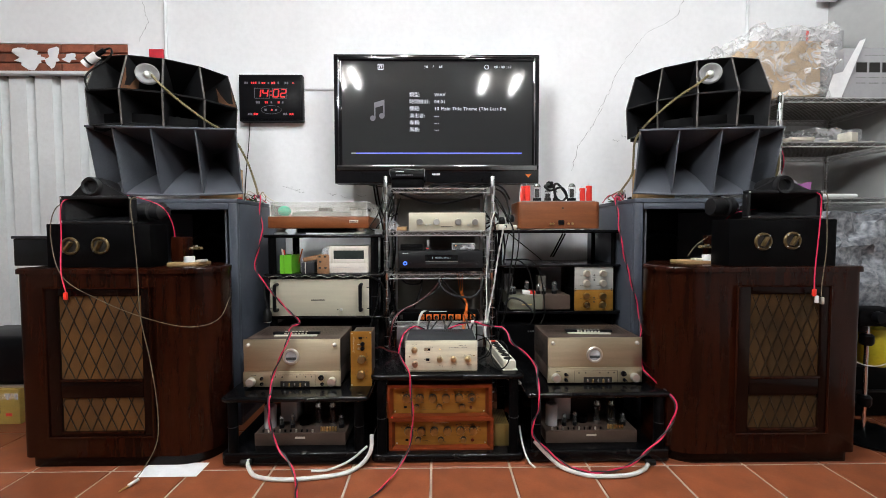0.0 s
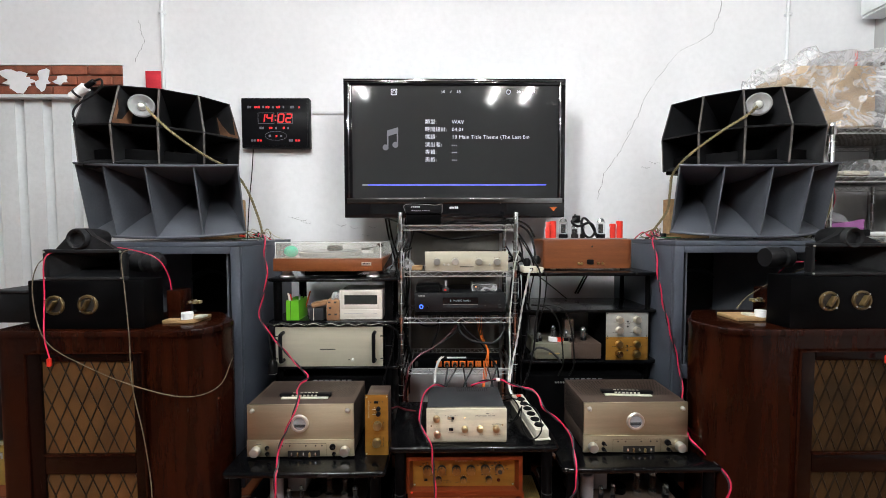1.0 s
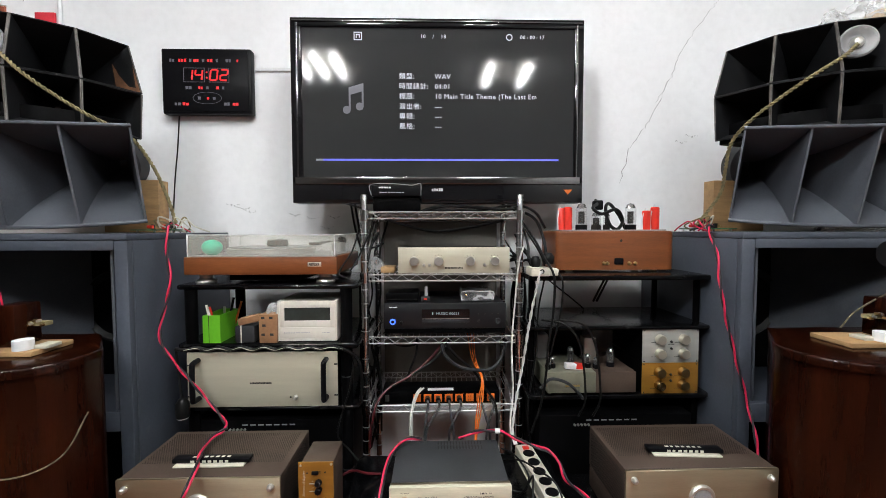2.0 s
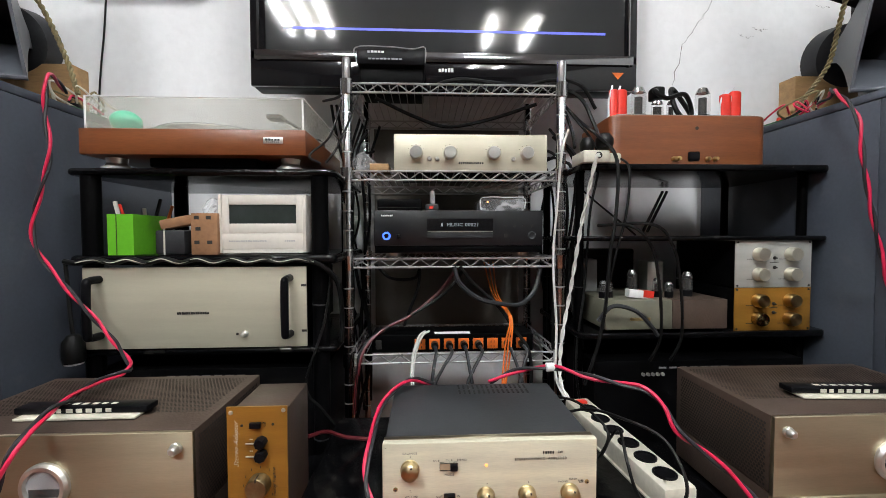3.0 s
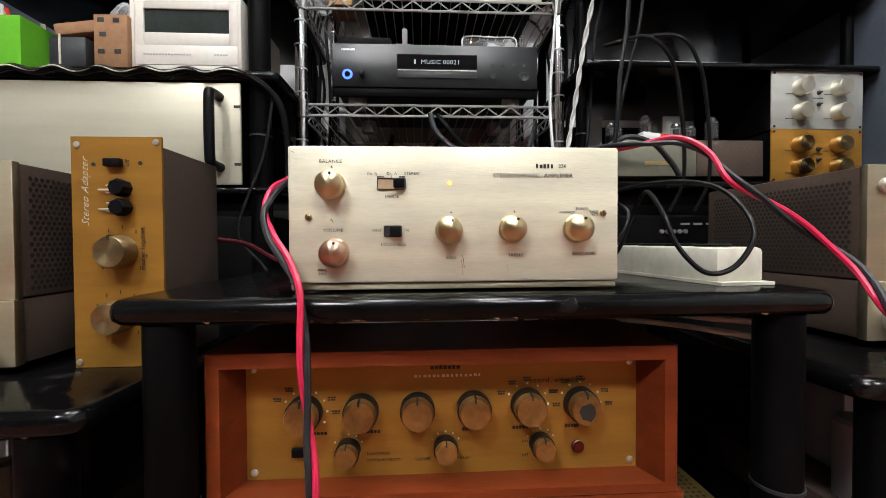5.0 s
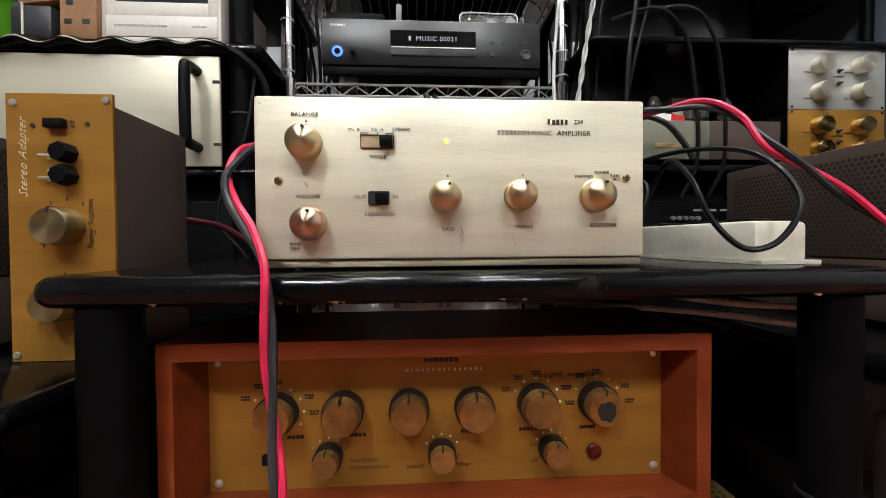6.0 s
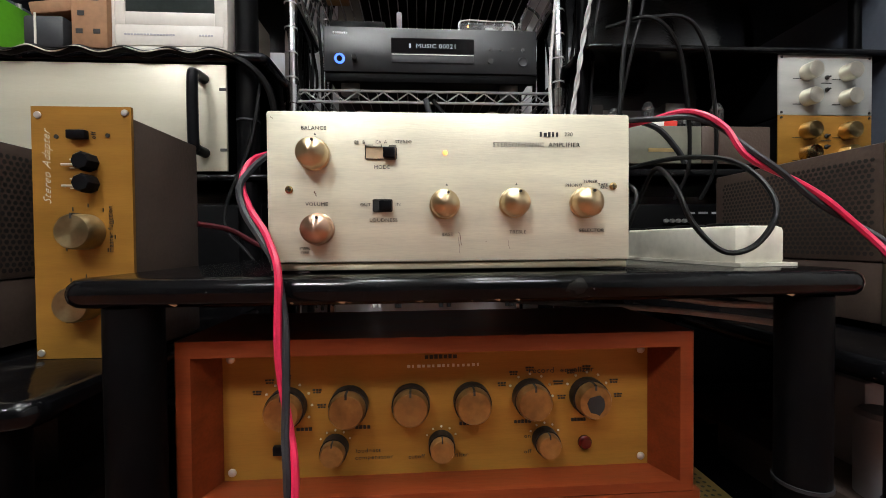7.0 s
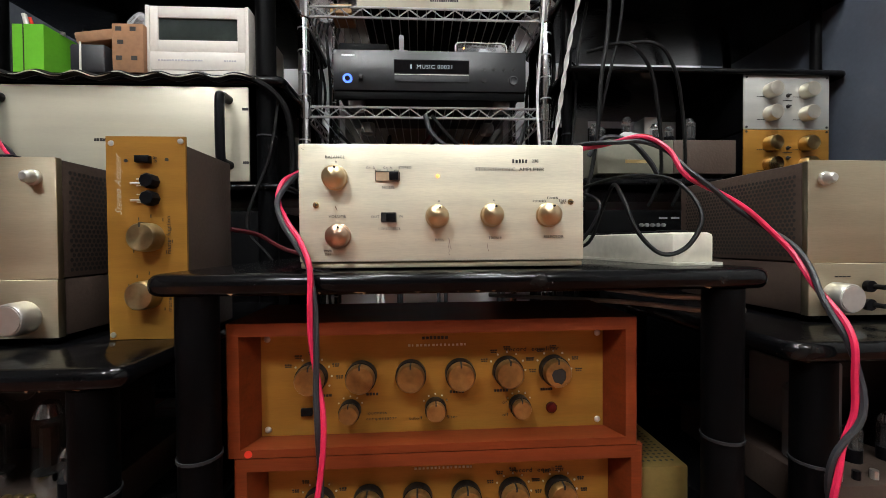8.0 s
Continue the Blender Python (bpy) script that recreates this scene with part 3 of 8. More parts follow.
def wall_clock():
    x0, x1, z0, z1, y = -1.207, -0.818, 1.592, 1.882, 2.455
    c = thing("wall_clock", "black rectangular wall clock with red glowing digits", "clock", ((x0 + x1) / 2, y, z0))
    part("case", bx(x0, x1, y, BACK - 0.004, z0, z1, bevel=0.006), "blackplastic", c)
    part("face", bx(x0 + 0.012, x1 - 0.012, y - 0.003, y + 0.001, z0 + 0.012, z1 - 0.012, bevel=0.001), "clockface", c)
    xm, f = (x0 + x1) / 2, y - 0.0036

    def outline(a, b, p, q, th=0.0016):
        bm = bmesh.new()
        for u in ((a, b, p, p + th), (a, b, q - th, q), (a, a + th, p, q), (b - th, b, p, q)):
            box(bm, u[0], u[1], f - 0.0004, f + 0.0004, u[2], u[3])
        # Printed outline, given a faint glow of its own to stay readable.
        part("printed_frame", bm, "uigrey", c)

    outline(xm - 0.098, xm - 0.006, 1.732, 1.795)
    outline(xm + 0.012, xm + 0.10, 1.732, 1.795)
    for ch, dx in (("1", -0.075), ("4", -0.032), ("0", 0.034), ("2", 0.078)):
        digit(ch, (xm + dx, f, 1.764), c)
    for z in (1.752, 1.776):
        part("colon_dot", cyl(bmesh.new(), (xm + 0.003, f, z), 0.004, 0.001, "y", seg=10), "led", c)
    for xx, z, n, w, m in ((-0.145, 1.828, 2, 0.024, "uigrey"), (-0.10, 1.828, 3, 0.036, "led"), (-0.066, 1.828, 1, 0.011, "uigrey"), (-0.04, 1.828, 2, 0.026, "led"), (-0.01, 1.828, 1, 0.011, "uigrey"),
                           (0.02, 1.828, 2, 0.026, "led"), (0.05, 1.828, 1, 0.011, "uigrey"), (0.10, 1.828, 2, 0.026, "uigrey"), (0.14, 1.828, 1, 0.012, "led"),
                           (-0.075, 1.708, 2, 0.03, "uigrey"), (-0.024, 1.708, 2, 0.022, "led"), (0.006, 1.708, 1, 0.012, "uigrey"), (0.05, 1.708, 1, 0.014, "led"), (0.075, 1.708, 1, 0.012, "uigrey"),
                           (-0.03, 1.662, 1, 0.016, "uigrey"), (0.008, 1.662, 1, 0.014, "led"), (0.034, 1.662, 1, 0.014, "uigrey"),
                           (-0.125, 1.636, 2, 0.028, "uigrey"), (-0.09, 1.636, 2, 0.03, "led"), (0.09, 1.636, 2, 0.028, "uigrey"), (0.128, 1.636, 2, 0.03, "led")):
        bars(n, w, 0.014, (xm + xx, f, z), m, c, "small_digit")
    ring = [Vector((xm + 0.003 + 0.062 * math.cos(a), f, 1.662 + 0.026 * math.sin(a))) for a in np.linspace(0, 2 * math.pi, 33)]
    # This printed ring is made to glow faintly too.
    part("printed_ring", sweep(bmesh.new(), ring, 0.0008, 5), "uigrey", c)
    part("cord", sweep(bmesh.new(), spline([(-1.16, BACK - 0.006, 1.60), (-1.172, BACK - 0.006, 1.45), (-1.188, BACK - 0.006, 1.31), (-1.20, BACK - 0.006, 1.16), (-1.21, BACK - 0.006, 1.0)]), 0.003, 6), "rubber", c)
    fit = Matrix.Translation((0.0, 0.0, 0.905)) @ Matrix.Diagonal((0.973, 1.0, 0.955, 1.0)) @ Matrix.Translation((-0.009, -0.008, -0.888))
    for o in c.children_recursive:
        o.data.transform(fit)


wall_clock()

# ---- television ----
def television():
    x0, x1, z0, z1, y = -0.566, 0.566, 1.18, 1.885, 2.25
    tv = thing("television", "wide black flat television showing a music player menu", "television", (0, y, z0))
    part("case", bx(x0, x1, y + 0.004, y + 0.07, z0, z1, bevel=0.008), "blackplastic", tv)
    part("mount", bx(-0.2, 0.2, y + 0.07, BACK, 1.40, 1.70, bevel=0.01), "blackmat", tv)
    sx0, sx1, sz0, sz1 = -0.525, 0.53, 1.285, 1.852
    bm = bmesh.new()
    for a in ((x0, x1, sz1, z1), (x0, sx0, z0 + 0.075, sz1), (sx1, x1, z0 + 0.075, sz1), (x0, x1, z0, sz0 - 0.004)):
        box(bm, a[0], a[1], y - 0.008, y + 0.006, a[2], a[3], bevel=0.003)
    part("bezel", bm, "darkglass", tv, "glossy black bezel")
    part("screen", bx(sx0, sx1, y, y + 0.004, sz0 - 0.004, sz1), "screen", tv, "dark lit screen")
    bm = bmesh.new()
    for a in ((x0 + 0.012, x1 - 0.012, sz0 - 0.032, sz0 - 0.004), (x0 + 0.008, x1 - 0.008, z1 - 0.016, z1 - 0.010)):
        box(bm, a[0], a[1], y - 0.013, y - 0.0085, a[2], a[3], bevel=0.0015)
    for xx in (x0 + 0.02, x1 - 0.03):
        box(bm, xx, xx + 0.008, y - 0.012, y - 0.0085, z0 + 0.07, z1 - 0.02, bevel=0.0015)
    part("clear_trim", bm, "trim", tv, "clear plastic trim strip")
    bars(5, 0.045, 0.012, (-0.005, y - 0.0088, 1.232), "inkwhite", tv, "maker_mark")
    bm = bmesh.new()
    v = [bm.verts.new((0.49 + a, y - 0.0088, 1.2325 + b)) for a, b in ((0, 0), (0.036, 0), (0.018, -0.02))]
    bm.faces.new(v)
    part("sticker", bm, "orange", tv)
    f = y - 0.0008
    part("progress_bar", bx(-0.475, 0.472, f - 0.0004, f, 1.345, 1.352), "uiblue", tv)
    part("progress_done", bx(-0.475, -0.448, f - 0.0008, f - 0.0004, 1.345, 1.352), "vfd", tv)
    rows = [("類型:", "WAV", 1.668), ("時間總計:", "04:01", 1.630), ("標題:", "10 Main Title Theme (The Last Em", 1.592), ("演出者:", "---", 1.553), ("專輯:", "---", 1.515), ("風格:", "---", 1.477)]
    for a, b, z in rows:
        words(a, 0.026, (-0.153, f, z), "ui", tv, "menu_text", align="LEFT")
        words(b, 0.026, (-0.015, f, z), "ui", tv, "menu_text", align="LEFT")
    words("10    /    18", 0.020, (-0.02, f, 1.82), "ui", tv, "menu_text")
    words("00 : 00 : 17", 0.019, (0.365, f, 1.82), "ui", tv, "menu_text")
    part("clock_icon", sweep(bmesh.new(), [Vector((0.275 + 0.011 * math.cos(a), f, 1.82 + 0.011 * math.sin(a))) for a in np.linspace(0, 2 * math.pi, 20)], 0.0014, 5), "ui", tv)
    bm = bmesh.new()
    for u in ((-0.325, -0.294, 1.804, 1.807), (-0.325, -0.294, 1.832, 1.835), (-0.325, -0.322, 1.804, 1.835), (-0.297, -0.294, 1.804, 1.835), (-0.317, -0.302, 1.824, 1.827), (-0.317, -0.314, 1.812, 1.826), (-0.305, -0.302, 1.812, 1.826)):
        box(bm, u[0], u[1], f - 0.0004, f, u[2], u[3])
    part("mode_icon", bm, "ui", tv)
    bm = bmesh.new()
    for cx, cz in ((-0.355, 1.54), (-0.305, 1.553)):
        cyl(bm, (cx, f, cz), 0.015, 0.0008, "y", seg=16)
        box(bm, cx + 0.008, cx + 0.015, f - 0.0004, f + 0.0002, cz, cz + 0.085)
    v = [bm.verts.new((a, f - 0.0005, b)) for a, b in ((-0.347, 1.625), (-0.347, 1.595), (-0.29, 1.612), (-0.29, 1.642))]
    bm.faces.new(v)
    part("music_note_icon", bm, "uigrey", tv)


television()


# ---- tube-leg stands of black lacquered board ----
def stand(name, label, x0, x1, y0, y1, shelves, r=0.019, top=None, inset=0.022, edge=0.009, group="", back=0.0):
    """Shelves are (height of the upper face, thickness)."""
    s = thing(name, label, "stand", ((x0 + x1) / 2, (y0 + y1) / 2, 0), group)
    for z, th in shelves:
        bm = bmesh.new()
        box(bm, x0, x1, y0, y1, z - th, z)
        es = [e for e in bm.edges if abs(e.verts[0].co.z - e.verts[1].co.z) > th * 0.5]
        bmesh.ops.bevel(bm, geom=es, offset=0.020, segments=4, profile=0.5, affect="EDGES")
        es = [e for e in bm.edges if abs(e.verts[0].co.z - e.verts[1].co.z) < 1e-5 and len(e.link_faces) == 2 and e.calc_face_angle(0) > 1]
        bmesh.ops.bevel(bm, geom=es, offset=min(edge, th * 0.45), segments=3, profile=0.5, affect="EDGES")
        part("shelf", bm, "black", s, "glossy black board with worn rounded edge")
    zs = sorted(z for z, th in shelves)
    ths = {z: th for z, th in shelves}
    for a, b in zip(zs, zs[1:]):
        for xx in (x0 + inset + r, x1 - inset - r):
            for yy in (y0 + inset + back, y1 - inset - r):
                p = part("leg", cyl(bmesh.new(), (xx, yy, (a + b - ths[b]) / 2), r, b - ths[b] - a, seg=20), "blackmat", s)
                if b - a > 0.2:
                    part("collar", cyl(bmesh.new(), (xx, yy, a + 0.45 * (b - a)), r + 0.0012, 0.003, seg=20), "greyrubber", p)
    return s


stand("low_stand", "black lacquered two-tier stand holding a cream amplifier", -0.263, 0.342, 1.542, 1.93, [(0.352, 0.021), (0.034, 0.03)])
stand("low_stand", "black lacquered two-tier stand under a brown tube amplifier", -0.842, -0.268, 1.53, 1.93, [(0.272, 0.021), (0.054, 0.05)])
stand("low_stand", "black lacquered two-tier stand under a brown tube amplifier", 0.347, 0.917, 1.53, 1.93, [(0.280, 0.021), (0.054, 0.05)])


def chips(owner, x0, x1, y, z, seed, n=7):
    """Small places on a board's lower edge where the lacquer broke off."""
    q = random.Random(seed)
    board = owner.children[0]
    for i in range(n):
        x, w = q.uniform(x0, x1), q.uniform(0.002, 0.009)
        bm = bmesh.new()
        top = [(x - w / 2, z + q.uniform(0, 0.001)), (x - w * 0.1, z + q.uniform(0.001, 0.0025)), (x + w / 2, z + q.uniform(0, 0.001)), (x + w * 0.2, z - 0.0012)]
        bm.faces.new([bm.verts.new((a, y - 0.0004, c)) for a, c in top])
        shell(bm, 0.0006)
        part("chip", bm, "card", board, "bare chip in the lacquer")


lows = [o for o in bpy.data.objects if o.name.startswith("low_stand")]
chips(lows[0], -0.23, 0.31, 1.5455, 0.3335, 4, 9)
chips(lows[1], -0.80, -0.30, 1.5335, 0.2535, 5)
chips(lows[2], 0.38, 0.88, 1.5335, 0.2615, 6)
stand("tall_stand", "black shelf stand carrying a turntable and amplifier", -0.856, -0.27, 1.968, 2.365, [(0.899, 0.016), (0.707, 0.022), (0.497, 0.014), (0.1, 0.02)])
stand("tall_stand", "black shelf stand carrying a wooden tube amplifier", 0.30, 0.926, 1.992, 2.34, [(0.919, 0.016), (0.746, 0.012), (0.512, 0.016), (0.1, 0.02)], r=0.011, inset=0.009, edge=0.004, back=0.05)


# ---- wire shelving ----
def wire_rack(name, label, x0, x1, y0, y1, top, shelves, n=26, r=0.0125):
    k = thing(name, label, "shelf rack", ((x0 + x1) / 2, (y0 + y1) / 2, 0))
    for xx in (x0, x1):
        for yy in (y0, y1):
            p = part("post", cyl(bmesh.new(), (xx, yy, top / 2), r, top, seg=16, bevel=0.002), "chrome", k, "chromed post")
            for i in range(int(top / 0.05)):
                part("groove_ring", cyl(bmesh.new(), (xx, yy, 0.0125 + i * 0.05), r + 0.0006, 0.003, seg=14), "steelwire", p)
    for z in shelves:
        sh = part("shelf_frame", bm_frame(x0, x1, y0, y1, z), "steelwire", k)
        for xx in (x0, x1):
            for yy in (y0, y1):
                part("sleeve", cyl(bmesh.new(), (xx, yy, z - 0.014), r + 0.005, 0.036, seg=16, r2=r + 0.003), "chrome", sh)
        for i in range(1, n):
            xx = x0 + (x1 - x0) * i / n
            part("wire", sweep(bmesh.new(), [Vector((xx, y0, z - 0.001)), Vector((xx, y1, z - 0.001))], 0.0013, 5), "steelwire", sh)
    return k


def bm_frame(x0, x1, y0, y1, z):
    bm = bmesh.new()
    for dz in (-0.003, -0.026):
        for a, b in (((x0, y0), (x1, y0)), ((x0, y1), (x1, y1)), ((x0, y0), (x0, y1)), ((x1, y0), (x1, y1))):
            sweep(bm, [Vector((*a, z + dz)), Vector((*b, z + dz))], 0.0028, 6)
    for yy in (y0, y1):
        n = int((x1 - x0) / 0.026)
        zig = [Vector((x0 + (x1 - x0) * i / n, yy, z - (0.005 if i % 2 else 0.024))) for i in range(n + 1)]
        for a, b in zip(zig, zig[1:]):
            sweep(bm, [a, b], 0.0016, 5)
    for xx in (x0, x1):
        n = int((y1 - y0) / 0.026)
        zig = [Vector((xx, y0 + (y1 - y0) * i / n, z - (0.005 if i % 2 else 0.024))) for i in range(n + 1)]
        for a, b in zip(zig, zig[1:]):
            sweep(bm, [a, b], 0.0016, 5)
    return bm


wire_rack("wire_rack", "chromed wire shelf rack full of audio units and cables", -0.268, 0.288, 2.10, 2.44, 1.2, (1.141, 0.918, 0.692, 0.440))
wire_rack("wire_rack", "chromed wire shelf rack with cartons and odd parts", 1.708, 2.36, 2.0, 2.42, 1.6, (1.578, 1.358, 1.078, 0.5))
solid("backing_board", bx(-0.245, 0.265, 2.475, 2.487, 0.36, 1.12, bevel=0.002), "board", "grey brown board fixed behind the wire rack", "board")


# ---- bass horn cabinets ----
def bass_cabinet(s, label):
    """s is -1 or 1: the side of the room; the inner flank stands at 0.93 m."""
    xi, xo, y0, y1, z1 = 0.925 * s, 1.66 * s, 1.87, 2.46, 1.066
    c = thing("bass_cabinet", label, "loudspeaker", ((xi + xo) / 2, y1, 0), "bass horn cabinets")
    a, b = min(xi, xo), max(xi, xo)
    part("top_panel", bx(a, b, y0, y1, z1 - 0.02, z1, bevel=0.003), "grey", c)
    part("bottom_panel", bx(a, b, y0 + 0.02, y1, 0.0, 0.03), "grey", c)
    part("back_panel", bx(a + 0.021, b - 0.021, y1 - 0.02, y1, 0.03, z1 - 0.021), "blackmat", c)
    for x in (xi, xo - s * 0.02):
        part("side_panel", bx(min(x, x + s * 0.02), max(x, x + s * 0.02), y0 + 0.024, y1, 0.03, z1 - 0.021, bevel=0.002), "grey", c, "worn grey painted side")
    for x in (xi, xo - s * 0.040):
        part("front_stile", bx(min(x, x + s * 0.040), max(x, x + s * 0.040), y0, y0 + 0.023, 0.0, z1 - 0.021, bevel=0.003), "grey", c)
    for z0, z2 in ((z1 - 0.05, z1 - 0.021), (0.47, 0.53), (0.03, 0.09)):
        part("front_rail", bx(a + 0.041, b - 0.041, y0 + 0.001, y0 + 0.02, z0, z2, bevel=0.002), "grey", c)
    part("vent_board", bx(a + 0.03, b - 0.03, y0 + 0.3, y0 + 0.32, 0.03, 0.47), "blackmat", c)
    part("shelf_board", bx(a + 0.03, b - 0.03, y0 + 0.03, y1 - 0.03, 0.47, 0.488), "grey", c)
    for x, d in ((xi + s * 0.040, s), (xo - s * 0.040, -s)):
        bm = bmesh.new()
        prev = None
        for i in range(13):
            t = i / 12
            px, py = x + d * (0.02 + 0.20 * t ** 1.8), y0 + 0.023 + 0.42 * t
            cur = [bm.verts.new((px, py, 0.49)), bm.verts.new((px, py, z1 - 0.05))]
            if prev:
                bm.faces.new((prev[0], cur[0], cur[1], prev[1]))
            prev = cur
        shell(bm, 0.008)
        part("horn_flare", bm, "greyhorn", c)
    part("baffle", bx(a + 0.2, b - 0.2, y0 + 0.445, y0 + 0.46, 0.49, z1 - 0.05), "blackmat", c)
    part("woofer_cone", lathe(bmesh.new(), ((a + b) / 2, y0 + 0.442, 0.77), [(0.15, 0.0), (0.14, 0.01), (0.05, -0.05), (0.0, -0.05)], "y", 28), "rubber", c)
    return c


bass_cabinet(-1, "tall grey painted bass horn cabinet with worn edges")
bass_cabinet(1, "tall grey painted bass horn cabinet with worn edges")


# ---- sectoral horns ----
def sectoral_horn(cx, cy, toe, label):
    """The fan opens round the throat at (cx, cy) and faces along toe degrees from straight ahead."""
    R0, R1, half, z0, z1 = 0.13, 0.60, 33.5, 1.072, 1.398
    zm = (z0 + z1) / 2
    h = thing("sectoral_horn", label, "horn", (cx, cy, z0), "sectoral horns")

    def at(r, a, z):
        w = radians(toe + a)
        return Vector((cx + r * math.sin(w), cy - r * math.cos(w), z))

    def hh(t):
        return 0.022 + (0.1505 - 0.022) * (0.25 * t + 0.75 * t ** 2.2)

    NU, NV = 14, 24
    for sgn, nm in ((1, "upper_shell"), (-1, "lower_shell")):
        bm = bmesh.new()
        grid = [[bm.verts.new(at(R0 + (R1 - R0) * u / NU, -half + 2 * half * v / NV, zm + sgn * hh(u / NU))) for v in range(NV + 1)] for u in range(NU + 1)]
        for u in range(NU):
            for v in range(NV):
                bm.faces.new((grid[u][v], grid[u + 1][v], grid[u + 1][v + 1], grid[u][v + 1]))
        shell(bm, 0.004)
        part(nm, bm, "greyhorn", h)
        part("lip", sweep(bmesh.new(), [at(R1 + 0.001, -half + 2 * half * v / NV, zm + sgn * hh(1)) for v in range(NV + 1)], 0.006, 8), "greyhorn", h, "rolled edge, paint worn pale")
    for a in (-half, -17, 0, 17, half):
        bm = bmesh.new()
        prev = None
        for u in range(NU + 1):
            t = (u / NU)
            r = R0 + (R1 - R0) * t
            cur = [bm.verts.new(at(r, a, zm - hh(t))), bm.verts.new(at(r, a, zm + hh(t)))]
            if prev:
                bm.faces.new((prev[0], cur[0], cur[1], prev[1]))
            prev = cur
        shell(bm, 0.006)
        part("side_wall" if abs(a) > 30 else "vane", bm, "greyhorn", h)
    w = radians(toe)
    d = Vector((math.sin(w), -math.cos(w), 0))
    line = [Vector((cx, cy, zm)) + d * k for k in (0.14, 0.12, 0.10, 0.09)]
    part("throat", sweep(bmesh.new(), line, 0.035, 16), "greyhorn", h)
    bm = lathe(bmesh.new(), (0, 0, 0), [(0, -0.06), (0.085, -0.06), (0.102, -0.045), (0.102, 0.02), (0.08, 0.035), (0, 0.035)], "y", 28)
    bm.transform(Matrix.Translation(Vector((cx, cy, zm)) + d * 0.07) @ Matrix.Rotation(w, 4, "Z"))
    part("driver", bm, "greyrubber", h, "round grey compression driver")
    # the horn rests on its lower lip and leans forward, its driver raised on a block
    foot = Vector((cx, cy, z0)) + d * R1
    side = Vector((math.cos(w), math.sin(w), 0))
    lean = Matrix.Translation(foot) @ Matrix.Rotation(radians(LEAN_HORN), 4, side) @ Matrix.Translation(-foot)
    for o in h.children_recursive:
        o.data.transform(lean)
    inward = -1 if cx > 0 else 1
    part("wood_block", bx(min(cx - inward * 0.05, cx + inward * 0.175), max(cx - inward * 0.05, cx + inward * 0.175), cy - 0.12, cy - 0.055, z0 - 0.004, 1.285, bevel=0.003), "ply", h, "raw wooden block under the driver")
    return h


LEAN_HORN = 13.0
sectoral_horn(-1.338, 2.490, 5, "dark grey metal horn with three upright vanes on a cabinet")
sectoral_horn(1.360, 2.490, -5, "dark grey metal horn with three upright vanes on a cabinet")


